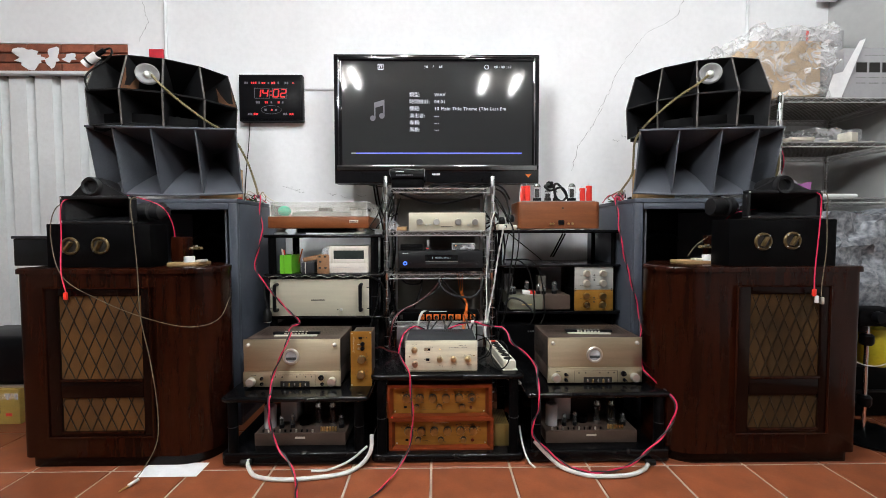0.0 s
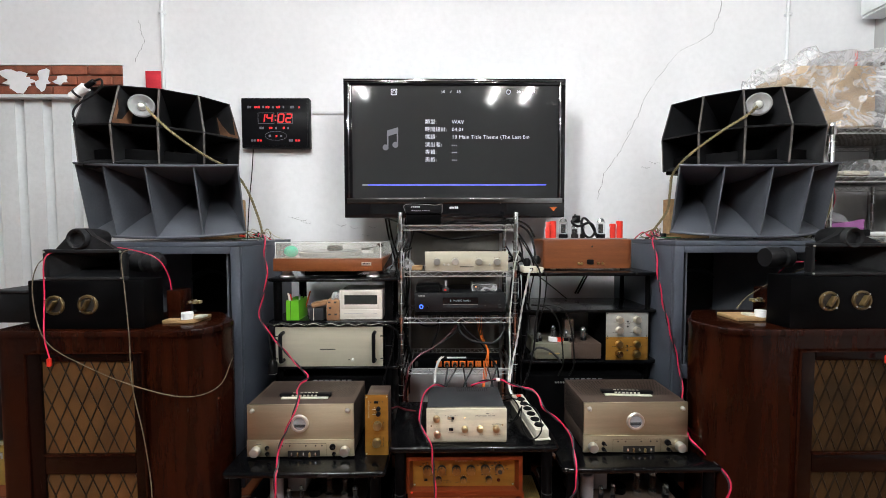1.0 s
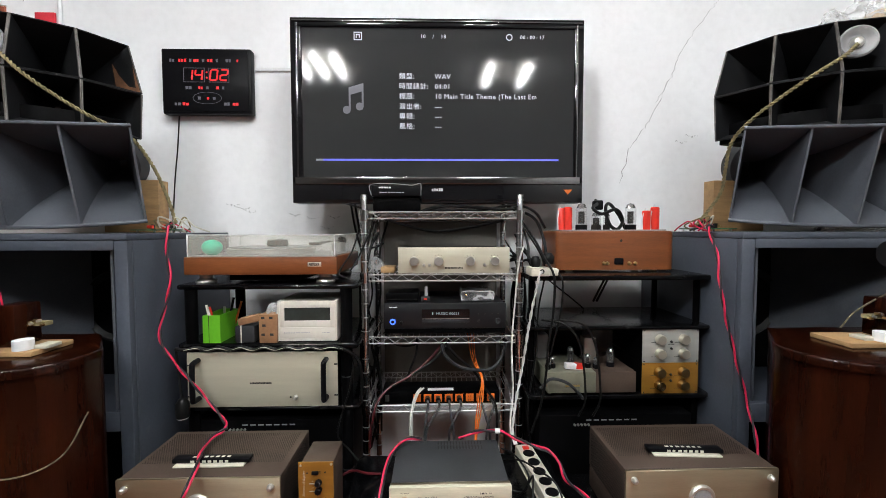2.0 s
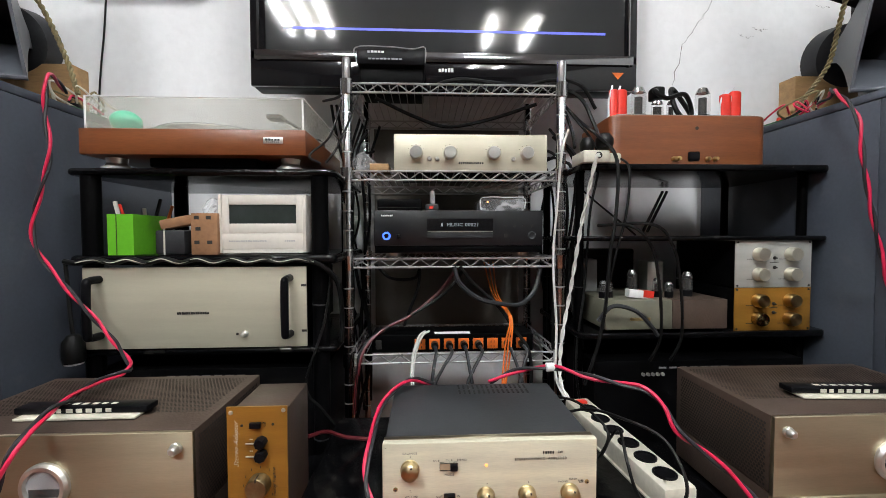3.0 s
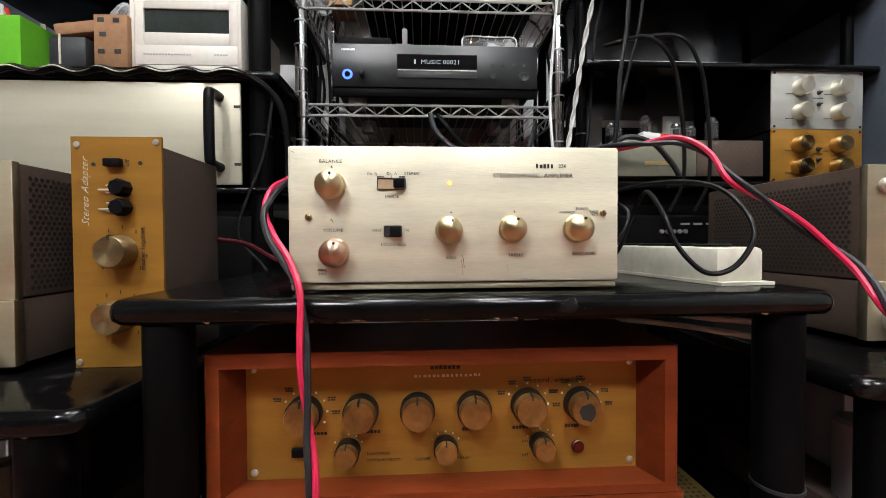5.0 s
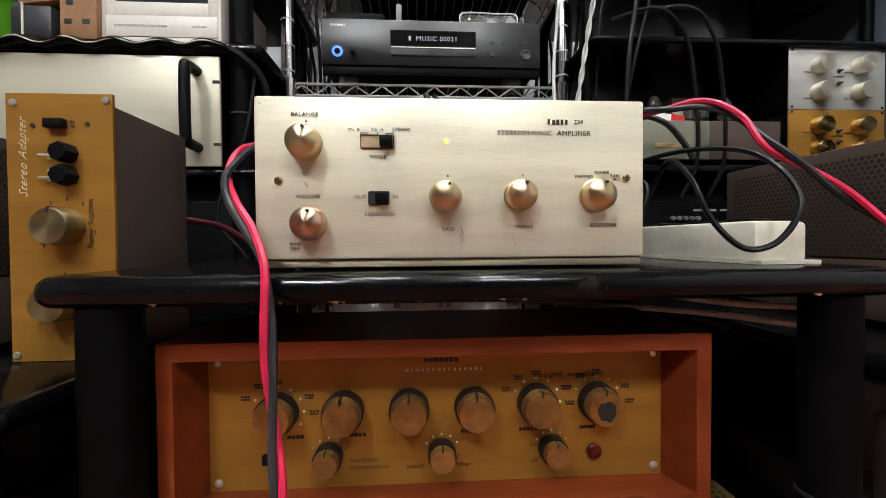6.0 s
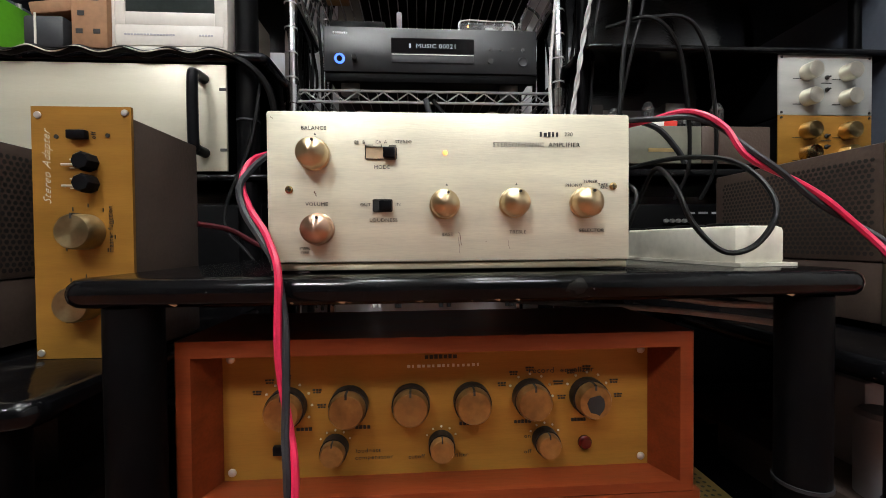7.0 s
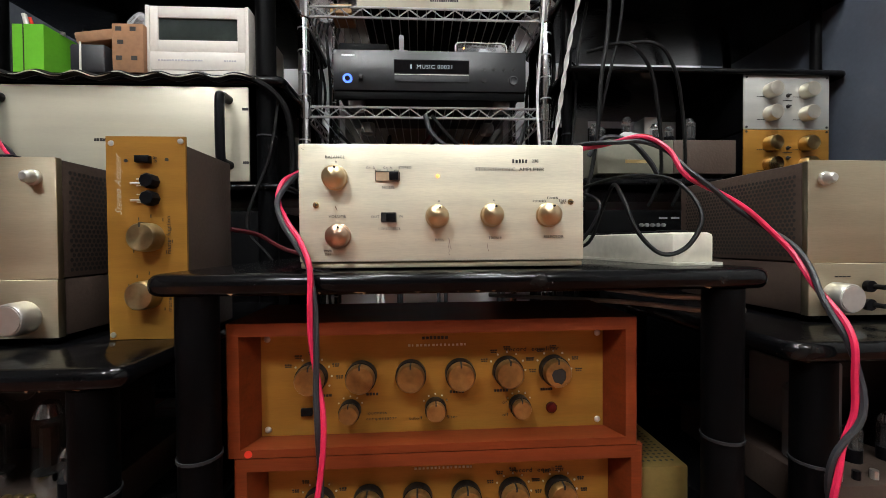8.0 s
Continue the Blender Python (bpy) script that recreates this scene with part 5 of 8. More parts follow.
def consolette(z0, z1, label, worn, dx=0.0):
    """A preamplifier with a gold panel set back in a cherry wood case."""
    x0, x1, y, yp = -0.203 + dx, 0.218 + dx, 1.576, 1.606
    px0, px1, pz0, pz1 = -0.180 + dx, 0.194 + dx, z0 + 0.0075, z1 - 0.0155
    c = thing("gold_preamplifier", label, "preamplifier", (0, y, z0), "gold panel preamplifiers")
    t = 0.013
    bm = bmesh.new()
    outer = [(x0, z0), (x1, z0), (x1, z1), (x0, z1)]
    mid = [(x0 + t, z0 + 0.008), (x1 - t, z0 + 0.008), (x1 - t, z1 - t), (x0 + t, z1 - t)]
    inner = [(px0, pz0), (px1, pz0), (px1, pz1), (px0, pz1)]
    rings = []
    for r, yy in ((outer, 1.70), (outer, y + 0.002), ([(a + (0.002 if a < 0 else -0.002), b) for a, b in outer], y), (mid, y), (inner, yp)):
        rings.append([bm.verts.new((a, yy, b)) for a, b in r])
    for r, s in zip(rings, rings[1:]):
        for i in range(4):
            bm.faces.new((r[i], r[(i + 1) % 4], s[(i + 1) % 4], s[i]))
    bm.faces.new(rings[0])
    part("wood_case", bm, "cherry", c, "orange brown wooden case with bevelled front")
    part("panel", bx(px0, px1, yp, yp + 0.003, pz0, pz1), "goldpanel", c, "gold panel with worn print")
    if worn:
        part("red_sticker", cyl(bmesh.new(), (x0 + 0.021, y - 0.0004, z0 + 0.004), 0.0038, 0.0008, "y", seg=14), "redcap", c, "small round red sticker")
    f = yp - 0.0003

    for i, u in enumerate((-0.126, -0.0735, -0.0205, 0.033, 0.0855, 0.1375)):
        x, z = u + dx, z1 - (0.0638 if i < 4 else 0.0625)
        k = knob("knob", (x, f, z), 0.0152, 0.019, "oldbrass", c, skirt=0.0, mark="ink")
        part("skirt", cyl(bmesh.new(), (x, f - 0.005, z), 0.0164, 0.010, "y", seg=28), "bronze_dark", k)
        if worn and i in (5,):
            bm = bmesh.new()
            q = random.Random(5)
            bm.faces.new([bm.verts.new((x + 0.008 * q.uniform(0.7, 1.1) * math.cos(n), f - 0.0195, z - 0.002 + 0.009 * q.uniform(0.7, 1.1) * math.sin(n))) for n in np.linspace(0, 6.28, 12)[:-1]])
            part("worn_spot", bm, "ink", k, "black worn patch on the knob")
        if i in (0, 4, 5):
            for n in range(7):
                w = radians(-60 + n * 30)
                part("scale_dot", cyl(bmesh.new(), (x + 0.0205 * math.sin(w), f, z + 0.0205 * math.cos(w)), 0.0011, 0.001, "y", seg=8), "inkpale", c)
                if n in (0, 1, 2, 4, 5):
                    bars(3, 0.008, 0.0014, (x + 0.029 * math.sin(w), f, z + 0.026 * math.cos(w)), "ink", c)
                    bars(3, 0.007, 0.0013, (x + 0.029 * math.sin(w), f, z - 0.0022 + 0.026 * math.cos(w)), "ink", c)
    for u in (-0.086, 0.006, 0.0985):
        x, z = u + dx, z1 - 0.101
        k = knob("small_knob", (x, f, z), 0.0104, 0.017, "oldbrass", c, mark="ink")
        part("skirt", cyl(bmesh.new(), (x, f - 0.005, z), 0.0115, 0.010, "y", seg=24), "bronze_dark", k)
        for n in range(5):
            w = radians(-60 + n * 30)
            part("scale_dot", cyl(bmesh.new(), (x + 0.0145 * math.sin(w), f, z + 0.0145 * math.cos(w)), 0.0009, 0.001, "y", seg=8), "inkpale", c)
    for tx, u, v, s in (("record  equalizer", 0.114, 0.0395, 0.0068), ("loudness", -0.058, 0.1055, 0.0050), ("compensator", -0.053, 0.1115, 0.0050), ("cutoff", -0.016, 0.1125, 0.0050), ("filter", 0.024, 0.1125, 0.0050), ("on", 0.083, 0.098, 0.0050), ("off", 0.083, 0.112, 0.0050)):
        x, z = u + dx, z1 - v
        words(tx, s, (x, f, z), "ink", c, wide=1.15)
    bars(7, 0.029, 0.0036, (0.0065 + dx, f, z1 - 0.0245), "ink", c, "maker_mark")
    bars(15, 0.066, 0.0026, (0.0095 + dx, f, z1 - 0.0325), "inkpale", c, "script_mark", gap=0.5)
    for u, n, w in ((-0.112, 4, 0.014), (-0.062, 4, 0.014), (0.030, 5, 0.016), (0.079, 5, 0.016), (0.130, 5, 0.014)):
        bars(n, w, 0.0030, (u + dx, f, z1 - 0.0845), "ink", c)
    x, z = 0.135 + dx, z1 - 0.105
    part("red_lamp", lathe(bmesh.new(), (x, f, z), [(0.0062, 0), (0.0062, 0.002), (0.005, 0.003), (0.0045, 0.0045), (0, 0.006)], "y", 20), "jewel", c, "dark red jewel lamp")
    x, z = -0.132 + dx, z1 - 0.101
    part("slide_switch", bx(x - 0.006, x + 0.006, f - 0.005, f, z - 0.004, z + 0.004, bevel=0.001), "blackplastic", c)
    for x in (px0 + 0.0068, px1 - 0.0066):
        for z in (pz0 + 0.007, pz1 - 0.0072):
            part("screw", lathe(bmesh.new(), (x, f, z), [(0.0036, 0), (0.0034, 0.0008), (0.002, 0.0018), (0, 0.002)], "y", 14), "silver", c)


consolette(0.034, 0.1645, "gold panel tube preamplifier in an orange wooden case", False, 0.006)
consolette(0.1655, 0.300, "gold panel tube preamplifier in an orange wooden case, dusty", True)


def tube_amp(x0, x1, z0, label):
    """A monoblock with a silver front, a round meter and a perforated brown hood."""
    y, y1, z1, zs = 1.620, 1.86, 0.474, z0 + 0.071
    a = thing("tube_monoblock", label, "amplifier", ((x0 + x1) / 2, y, z0), "tube monoblocks")
    w = x1 - x0
    part("lower_front", bx(x0, x1, y, y + 0.01, z0 + 0.008, zs - 0.0006, bevel=0.001), "champagne", a)
    part("upper_front", bx(x0 + 0.0015, x1 - 0.0015, y + 0.003, y + 0.011, zs, z1, bevel=0.001), "champagne", a, "brushed champagne front with round meter")
    part("chassis", bx(x0 + 0.004, x1 - 0.004, y + 0.0115, y1, z0 + 0.008, zs, bevel=0.002), "bronze", a)
    hood = part("hood", bx(x0 + 0.003, x1 - 0.003, y + 0.0115, y1, zs + 0.001, z1 - 0.001, bevel=0.002), "bronze", a, "brown sheet metal hood with tiny perforations")
    # perforations of the flank, as small dark discs
    for side in (x0 + 0.0026, x1 - 0.0026):
        bm = bmesh.new()
        p = 0.0062
        for i in range(int((y1 - y - 0.03) / p)):
            for j in range(int((z1 - zs - 0.016) / (p * 0.87))):
                cy, cz = y + 0.022 + i * p + (p / 2 if j % 2 else 0), zs + 0.009 + j * p * 0.87
                bm.faces.new([bm.verts.new((side, cy + 0.0024 * math.cos(q), cz + 0.0024 * math.sin(q))) for q in np.linspace(0, 2 * math.pi, 7)[:-1]])
        tagged(part("perforation", bm, "ink", hood), kind="stuff")
    bm = bmesh.new()
    p = 0.0062
    for i in range(int((w - 0.03) / p)):
        for j in range(int((y1 - y - 0.085) / (p * 0.87))):
            cx, cy = x0 + 0.016 + i * p + (p / 2 if j % 2 else 0), y + 0.075 + j * p * 0.87
            bm.faces.new([bm.verts.new((cx + 0.0021 * math.cos(q), cy + 0.0021 * math.sin(q), z1 - 0.0006)) for q in np.linspace(0, 2 * math.pi, 7)[:-1]])
    tagged(part("perforation", bm, "bronze_dark", hood), kind="stuff")
    mx, mz = x0 + 0.494 * w, z1 - 0.070
    f = y + 0.0028
    m = part("meter", lathe(bmesh.new(), (mx, f, mz), [(0.033, 0), (0.033, 0.004), (0.030, 0.008), (0.025, 0.008), (0.0235, 0.003), (0, 0.003)], "y", 36), "silver", a, "round meter in a chrome ring")
    part("meter_face", cyl(bmesh.new(), (mx, f - 0.0032, mz), 0.0232, 0.0006, "y", seg=32), "boxgrey", m)
    part("meter_cover", bx(mx - 0.02, mx + 0.02, f - 0.0042, f - 0.0036, mz - 0.014, mz - 0.003), "greyrubber", m)
    part("meter_glass", lathe(bmesh.new(), (mx, f, mz), [(0.0238, 0.004), (0.015, 0.0062), (0, 0.007)], "y", 28), "glass", m)
    for fx in (0.055, 0.94):
        part("acorn_screw", lathe(bmesh.new(), (x0 + fx * w, f, z1 - 0.022), [(0.0085, 0), (0.0085, 0.003), (0.007, 0.004), (0.0065, 0.010), (0.004, 0.013), (0, 0.0135)], "y", 16), "silver", a)
    g, zk = y - 0.0003, z0 + 0.031
    for fx, mt in ((0.085, "silver"), (0.915, "silver")):
        k = knob("knob", (x0 + fx * w, g, zk), 0.0175, 0.02, "silver", a, mark="")
        part("cap", cyl(bmesh.new(), (x0 + fx * w, g - 0.0203, zk), 0.0145, 0.001, "y", seg=28), mt, k)
    for fx, zz in ((0.19, zk + 0.012), (0.19, zk - 0.010), (0.80, zk + 0.014), (0.81, zk - 0.012)):
        t = part("toggle", cyl(bmesh.new(), (x0 + fx * w, g - 0.002, zz), 0.007 if fx < 0.8 or zz < zk else 0.011, 0.006, "y", seg=14), "blackplastic", a)
        part("lever", cyl(bmesh.new(), (x0 + fx * w + 0.004, g - 0.009, zz), 0.003, 0.014, "y", seg=10), "rubber", t)
    part("tube_window", bx(x0 + 0.38 * w, x0 + 0.68 * w, y - 0.0006, y + 0.004, z0 + 0.006, z0 + 0.031), "ink", a, "black window showing tube bases")
    for i in range(5):
        part("small_tube", lathe(bmesh.new(), (x0 + (0.42 + 0.055 * i) * w, y - 0.0045, z0 + 0.010), [(0.0, 0), (0.0042, 0.0), (0.0042, 0.011), (0.002, 0.015), (0, 0.016)], "z", 10), "brass" if i % 2 else "chrome", a)
    bm = bmesh.new()
    for q in ((0.28, 0.74, zk + 0.026, zk + 0.0268), (0.28, 0.2825, zk - 0.02, zk + 0.026), (0.7375, 0.74, zk - 0.02, zk + 0.026)):
        box(bm, x0 + q[0] * w, x0 + q[1] * w, y - 0.0005, y, q[2], q[3])
    part("printed_line", bm, "bronze_dark", a)
    for fx in (0.33, 0.40, 0.55, 0.64, 0.70):
        part("dot_screw", cyl(bmesh.new(), (x0 + fx * w, g, zk + 0.018), 0.0028, 0.002, "y", seg=10), "ink", a)
    bars(3, 0.016, 0.002, (x0 + 0.1 * w, g, zk - 0.021), "ink", a)
    bars(4, 0.02, 0.002, (x0 + 0.11 * w, g, zk + 0.024), "ink", a)
    for xx in (x0 + 0.03, x1 - 0.03):
        for yy in (y + 0.03, y1 - 0.03):
            part("foot", cyl(bmesh.new(), (xx, yy, z0 + 0.004), 0.011, 0.008, seg=14), "rubber", a)
    return a


tube_amp(-0.791, -0.3965, 0.272, "champagne tube monoblock with a brown perforated hood")
tube_amp(0.452, 0.843, 0.280, "champagne tube monoblock with a brown perforated hood")


def nameplate(x, y, turn, label):
    n = thing("nameplate", label, "nameplate", (x, y, 0.4745), "loose nameplates")
    bm = bx(-0.088, 0.088, -0.022, 0.022, 0.0, 0.004, bevel=0.001)
    bm.transform(pose(x, y, 0.4745, 0, 0, turn))
    part("paper", bm, "ivory", n)
    bm = bx(-0.098, 0.098, -0.010, 0.018, 0.0045, 0.015, bevel=0.003)
    bm.transform(pose(x, y, 0.4745, 0, 0, turn))
    part("bar", bm, "blackplastic", n)
    bm = bmesh.new()
    q = random.Random(2)
    for i in range(7):
        box(bm, -0.05 + i * 0.0145, -0.05 + i * 0.0145 + 0.010 * q.uniform(0.7, 1), -0.0105, -0.0098, 0.0065, 0.0125)
        box(bm, -0.05 + i * 0.0145, -0.05 + i * 0.0145 + 0.010 * q.uniform(0.7, 1), 0.0, 0.007, 0.0149, 0.0152)
    bm.transform(pose(x, y, 0.4745, 0, 0, turn))
    tagged(part("maker_mark", bm, "inkpale", n), kind="stuff")


nameplate(-0.595, 1.69, 0, "black nameplate with pale letters on a paper")
nameplate(0.648, 1.70, -4, "black nameplate with pale letters on a paper")


def stereo_adapter():
    x0, x1, z0, z1, y = -0.359, -0.273, 0.2725, 0.501, 1.64
    a = thing("stereo_adapter", "narrow gold panel control unit standing upright", "control unit", (x0, y, z0))
    part("panel", bx(x0, x1, y, y + 0.003, z0, z1), "goldpanel", a)
    part("body", bx(x0 + 0.003, x1 - 0.003, y + 0.0035, 1.755, z0 + 0.001, z1 - 0.008, bevel=0.002), "bronze", a, "mauve brown metal body")
    f = y - 0.0003

    def P(u, v):
        return x0 + (u - 189) / 140 * (x1 - x0), z1 - (v - 241) / 369 * (z1 - z0)

    for u, v in ((250, 424), (245, 528)):
        x, z = P(u, v)
        x += 0.009
        knob("knob", (x, f, z), 0.0160, 0.018, "dullbrass", a, mark="ink" if v < 500 else "")
        for n in range(9):
            w = radians(-130 + n * 33)
            part("scale_mark", bx(x + 0.024 * math.sin(w) - 0.0004, x + 0.024 * math.sin(w) + 0.0004, f - 0.0002, f + 0.0002, z + 0.024 * math.cos(w) - 0.0018, z + 0.024 * math.cos(w) + 0.0018), "ink", a)
    x, z = P(257, 283)
    part("slide_switch", bx(x - 0.008, x + 0.008, f - 0.006, f, z - 0.004, z + 0.004, bevel=0.001), "blackplastic", a)
    for v in (323, 354):
        x, z = P(270, v)
        t = part("toggle", lathe(bmesh.new(), (x, f, z), [(0.0085, 0), (0.0085, 0.010), (0.007, 0.012), (0, 0.012)], "y", 8), "blackplastic", a)
        part("lever", cyl(bmesh.new(), (x - 0.013, f - 0.003, z - 0.002), 0.0012, 0.018, "x", seg=8), "silver", t)
    for u, v in ((199, 254), (321, 250), (196, 601)):
        x, z = P(u, v)
        part("screw", lathe(bmesh.new(), (x, f, z), [(0.0033, 0), (0.003, 0.001), (0, 0.0016)], "y", 12), "silver", a)
    for u, v in ((224, 285), (296, 283)):
        x, z = P(u, v)
        part("rivet", cyl(bmesh.new(), (x, f, z), 0.002, 0.001, "y", seg=10), "ink", a)
    x, z = P(210, 330)
    words("Stereo Adapter", 0.0098, (x, f, z), "inkpale", a, rot=(90, -90, 0), shear=0.6, thin=0.00016)
    x, z = P(297, 420)
    words("master function", 0.0062, (x, f, z), "ink", a, rot=(90, -90, 0))
    x, z = P(297, 528)
    words("master volume", 0.0062, (x, f, z), "ink", a, rot=(90, -90, 0))
    words("off", 0.006, (P(276, 0)[0], f, P(0, 283)[1]), "ink", a, rot=(90, -90, 0))
    for v in (318, 330, 346, 360):
        bars(2, 0.005, 0.0014, (P(246, 0)[0], f, P(0, v)[1]), "inkpale", a)


stereo_adapter()


# ---- open tube chassis ----
def valve(c, r, h, parent, base="blackplastic", top="glass"):
    v = part("valve", lathe(bmesh.new(), c, [(r * 0.9, 0.012), (r, h * 0.3), (r, h * 0.78), (r * 0.6, h * 0.95), (0, h)], "z", 16), "glass", parent, "glass vacuum tube")
    part("valve_base", cyl(bmesh.new(), (c[0], c[1], c[2] + 0.008), r * 1.02, 0.016, seg=16), base, v)
    part("anode", cyl(bmesh.new(), (c[0], c[1], c[2] + h * 0.45), r * 0.55, h * 0.45, seg=8), "bronze_dark", v)
    part("getter", lathe(bmesh.new(), (c[0], c[1], c[2]), [(r * 0.9, h * 0.80), (r * 0.56, h * 0.945), (0, h * 0.985)], "z", 14), "chrome", v)
    return v


def low_chassis(x0, x1, z0, label):
    y, y1 = 1.585, 1.83
    a = thing("tube_chassis", label, "amplifier", ((x0 + x1) / 2, y, z0), "open tube chassis")
    zt = z0 + 0.05
    part("chassis", bx(x0, x1, y, y1, z0, zt, bevel=0.002), "bronze", a, "brown metal chassis")
    part("badge", bx((x0 + x1) / 2 - 0.02, (x0 + x1) / 2 + 0.02, y - 0.001, y, z0 + 0.028, z0 + 0.036), "ivory", a)
    w = x1 - x0
    part("can_capacitor", lathe(bmesh.new(), (x0 + 0.04, y + 0.06, zt), [(0.024, 0), (0.024, 0.085), (0.02, 0.09), (0, 0.09)], "z", 20), "boxgrey", a)
    part("transformer", bx(x0 + 0.065, x0 + 0.135, y + 0.10, y + 0.18, zt, zt + 0.105, bevel=0.004), "boxgrey", a)
    part("transformer", bx(x0 + 0.15, x0 + 0.31, y + 0.15, y1 - 0.01, zt, zt + 0.125, bevel=0.006), "bronze_dark", a)
    part("round_cover", cyl(bmesh.new(), (x0 + 0.19, y + 0.1495, zt + 0.09), 0.022, 0.004, "y", seg=22), "ink", a)
    part("low_can", cyl(bmesh.new(), (x0 + 0.175, y + 0.09, zt + 0.012), 0.026, 0.024, seg=22), "blackmat", a)
    for xx, r, h in ((x0 + 0.09, 0.010, 0.05), (x0 + 0.135, 0.009, 0.06)):
        valve((xx, y + 0.05, zt), r, h, a)
    for xx in (x0 + 0.235, x0 + 0.295):
        valve((xx, y + 0.07, zt), 0.016, 0.10, a, "chrome")
    valve((x0 + 0.335, y + 0.05, zt), 0.012, 0.055, a)
    for i in range(6):
        part("terminal", lathe(bmesh.new(), (x0 + 0.262 + i * 0.0115, y + 0.018, zt), [(0.005, 0), (0.005, 0.016), (0.003, 0.018), (0, 0.018)], "z", 10), "brass", a)
    q = random.Random(int(100 * x0))
    for i in range(10):
        part("terminal", cyl(bmesh.new(), (x0 + 0.03 + i * 0.022, y + 0.012, zt + 0.005), 0.004, 0.010, seg=8), q.choice(("silver", "blackplastic")), a)


low_chassis(-0.734, -0.372, 0.054, "open brown tube amplifier chassis with glass valves")
low_chassis(0.436, 0.808, 0.054, "open brown tube amplifier chassis with glass valves")


# ---- units on the tall stands ----
def turntable():
    x0, x1, y0, y1, z0, z1 = -0.831, -0.338, 1.98, 2.36, 0.930, 0.988
    t = thing("turntable", "teak record player under a dusty acrylic lid", "turntable", ((x0 + x1) / 2, y0, 0.9))
    part("plinth", bx(x0, x1, y0, y1, z0, z1, bevel=0.003), "teak", t, "teak veneered plinth")
    part("deck", bx(x0 + 0.012, x1 - 0.012, y0 + 0.012, y1 - 0.012, z1 + 0.0005, z1 + 0.003), "plate", t)
    pl = part("platter", lathe(bmesh.new(), (-0.62, 2.17, z1 + 0.003), [(0.148, 0), (0.152, 0.006), (0.152, 0.018), (0.146, 0.021), (0, 0.021)], "z", 48), "silver", t)
    part("mat", cyl(bmesh.new(), (-0.62, 2.17, z1 + 0.026), 0.142, 0.004, seg=48), "plate", pl)
    part("record_weight", lathe(bmesh.new(), (-0.60, 2.17, z1 + 0.028), [(0.036, 0), (0.038, 0.006), (0.036, 0.022), (0.02, 0.026), (0, 0.026)], "z", 28), "blackplastic", t)
    part("arm_base", cyl(bmesh.new(), (-0.40, 2.27, z1 + 0.02), 0.026, 0.036, seg=24), "silver", t)
    part("tonearm", sweep(bmesh.new(), spline([(-0.40, 2.33, z1 + 0.045), (-0.40, 2.2, z1 + 0.045), (-0.41, 2.08, z1 + 0.043), (-0.425, 2.05, z1 + 0.04)]), 0.005, 8), "chrome", t)
    part("counterweight", cyl(bmesh.new(), (-0.40, 2.335, z1 + 0.045), 0.016, 0.03, "y", seg=20), "blackplastic", t)
    part("headshell", bx(-0.44, -0.405, 2.02, 2.05, z1 + 0.036, z1 + 0.046, bevel=0.002), "bronze_dark", t)
    part("badge", bx(-0.432, -0.388, y0 - 0.002, y0 - 0.0003, z0 + 0.026, z0 + 0.040, bevel=0.0006), "silver", t)
    bars(5, 0.034, 0.005, (-0.41, y0 - 0.0024, z0 + 0.035), "ink", t, "maker_mark")
    bars(7, 0.03, 0.002, (-0.41, y0 - 0.0024, z0 + 0.0295), "ink", t)
    for xx in (x0 + 0.045, x1 - 0.05):
        for yy in (y0 + 0.05, y1 - 0.05):
            f = part("foot", lathe(bmesh.new(), (xx, yy, 0.8995), [(0, 0), (0.03, 0), (0.032, 0.004), (0.03, 0.009), (0.024, 0.012), (0.02, 0.018), (0.022, 0.03), (0, 0.03)], "z", 24), "silver", t)
    part("motor_box", bx(-0.70, -0.46, y0 + 0.03, y0 + 0.3, 0.908, z0 - 0.001, bevel=0.003), "blackmat", t)
    a, b, c, d, h = x0 + 0.008, x1 - 0.006, y0 + 0.008, y1 - 0.006, 1.060
    th = 0.003
    lid = part("lid_top", bx(a, b, c, d, h - th, h, bevel=0.001), "lid", t, "hazy smoked acrylic lid")
    for q in ((a, b, c, c + th), (a, b, d - th, d), (a, a + th, c + th, d - th), (b - th, b, c + th, d - th)):
        part("lid_side", bx(q[0], q[1], q[2], q[3], z1 + 0.0006, h - th - 0.0002), "lid", lid)
    for xx in (a, b - 0.004):
        part("lid_edge", bx(xx, xx + 0.004, c - 0.0012, c - 0.0002, z1 + 0.001, h), "paper", lid)
    for u, v in (((a, c - 0.001, h), (b, c - 0.001, h)), ((b, c, h), (b, d, h))):
        part("lid_edge", sweep(bmesh.new(), [Vector(u), Vector(v)], 0.0014, 6), "paper", lid)
    for o in (t, *t.children_recursive):
        if o.name.startswith("lid_"):
            o.visible_shadow = False
    bm = bmesh.new()
    bmesh.ops.create_icosphere(bm, subdivisions=3, radius=0.032, matrix=Matrix.Translation((-0.77, 2.04, z1 + 0.029)) @ Matrix.Diagonal((1, 1, 0.82, 1)))
    for v in bm.verts:
        v.co += 0.0015 * noise.noise_vector(v.co * 60)
    solid("mint_ball", bm, "mint", "mint green rubber ball under the record player lid", "ball")


turntable()


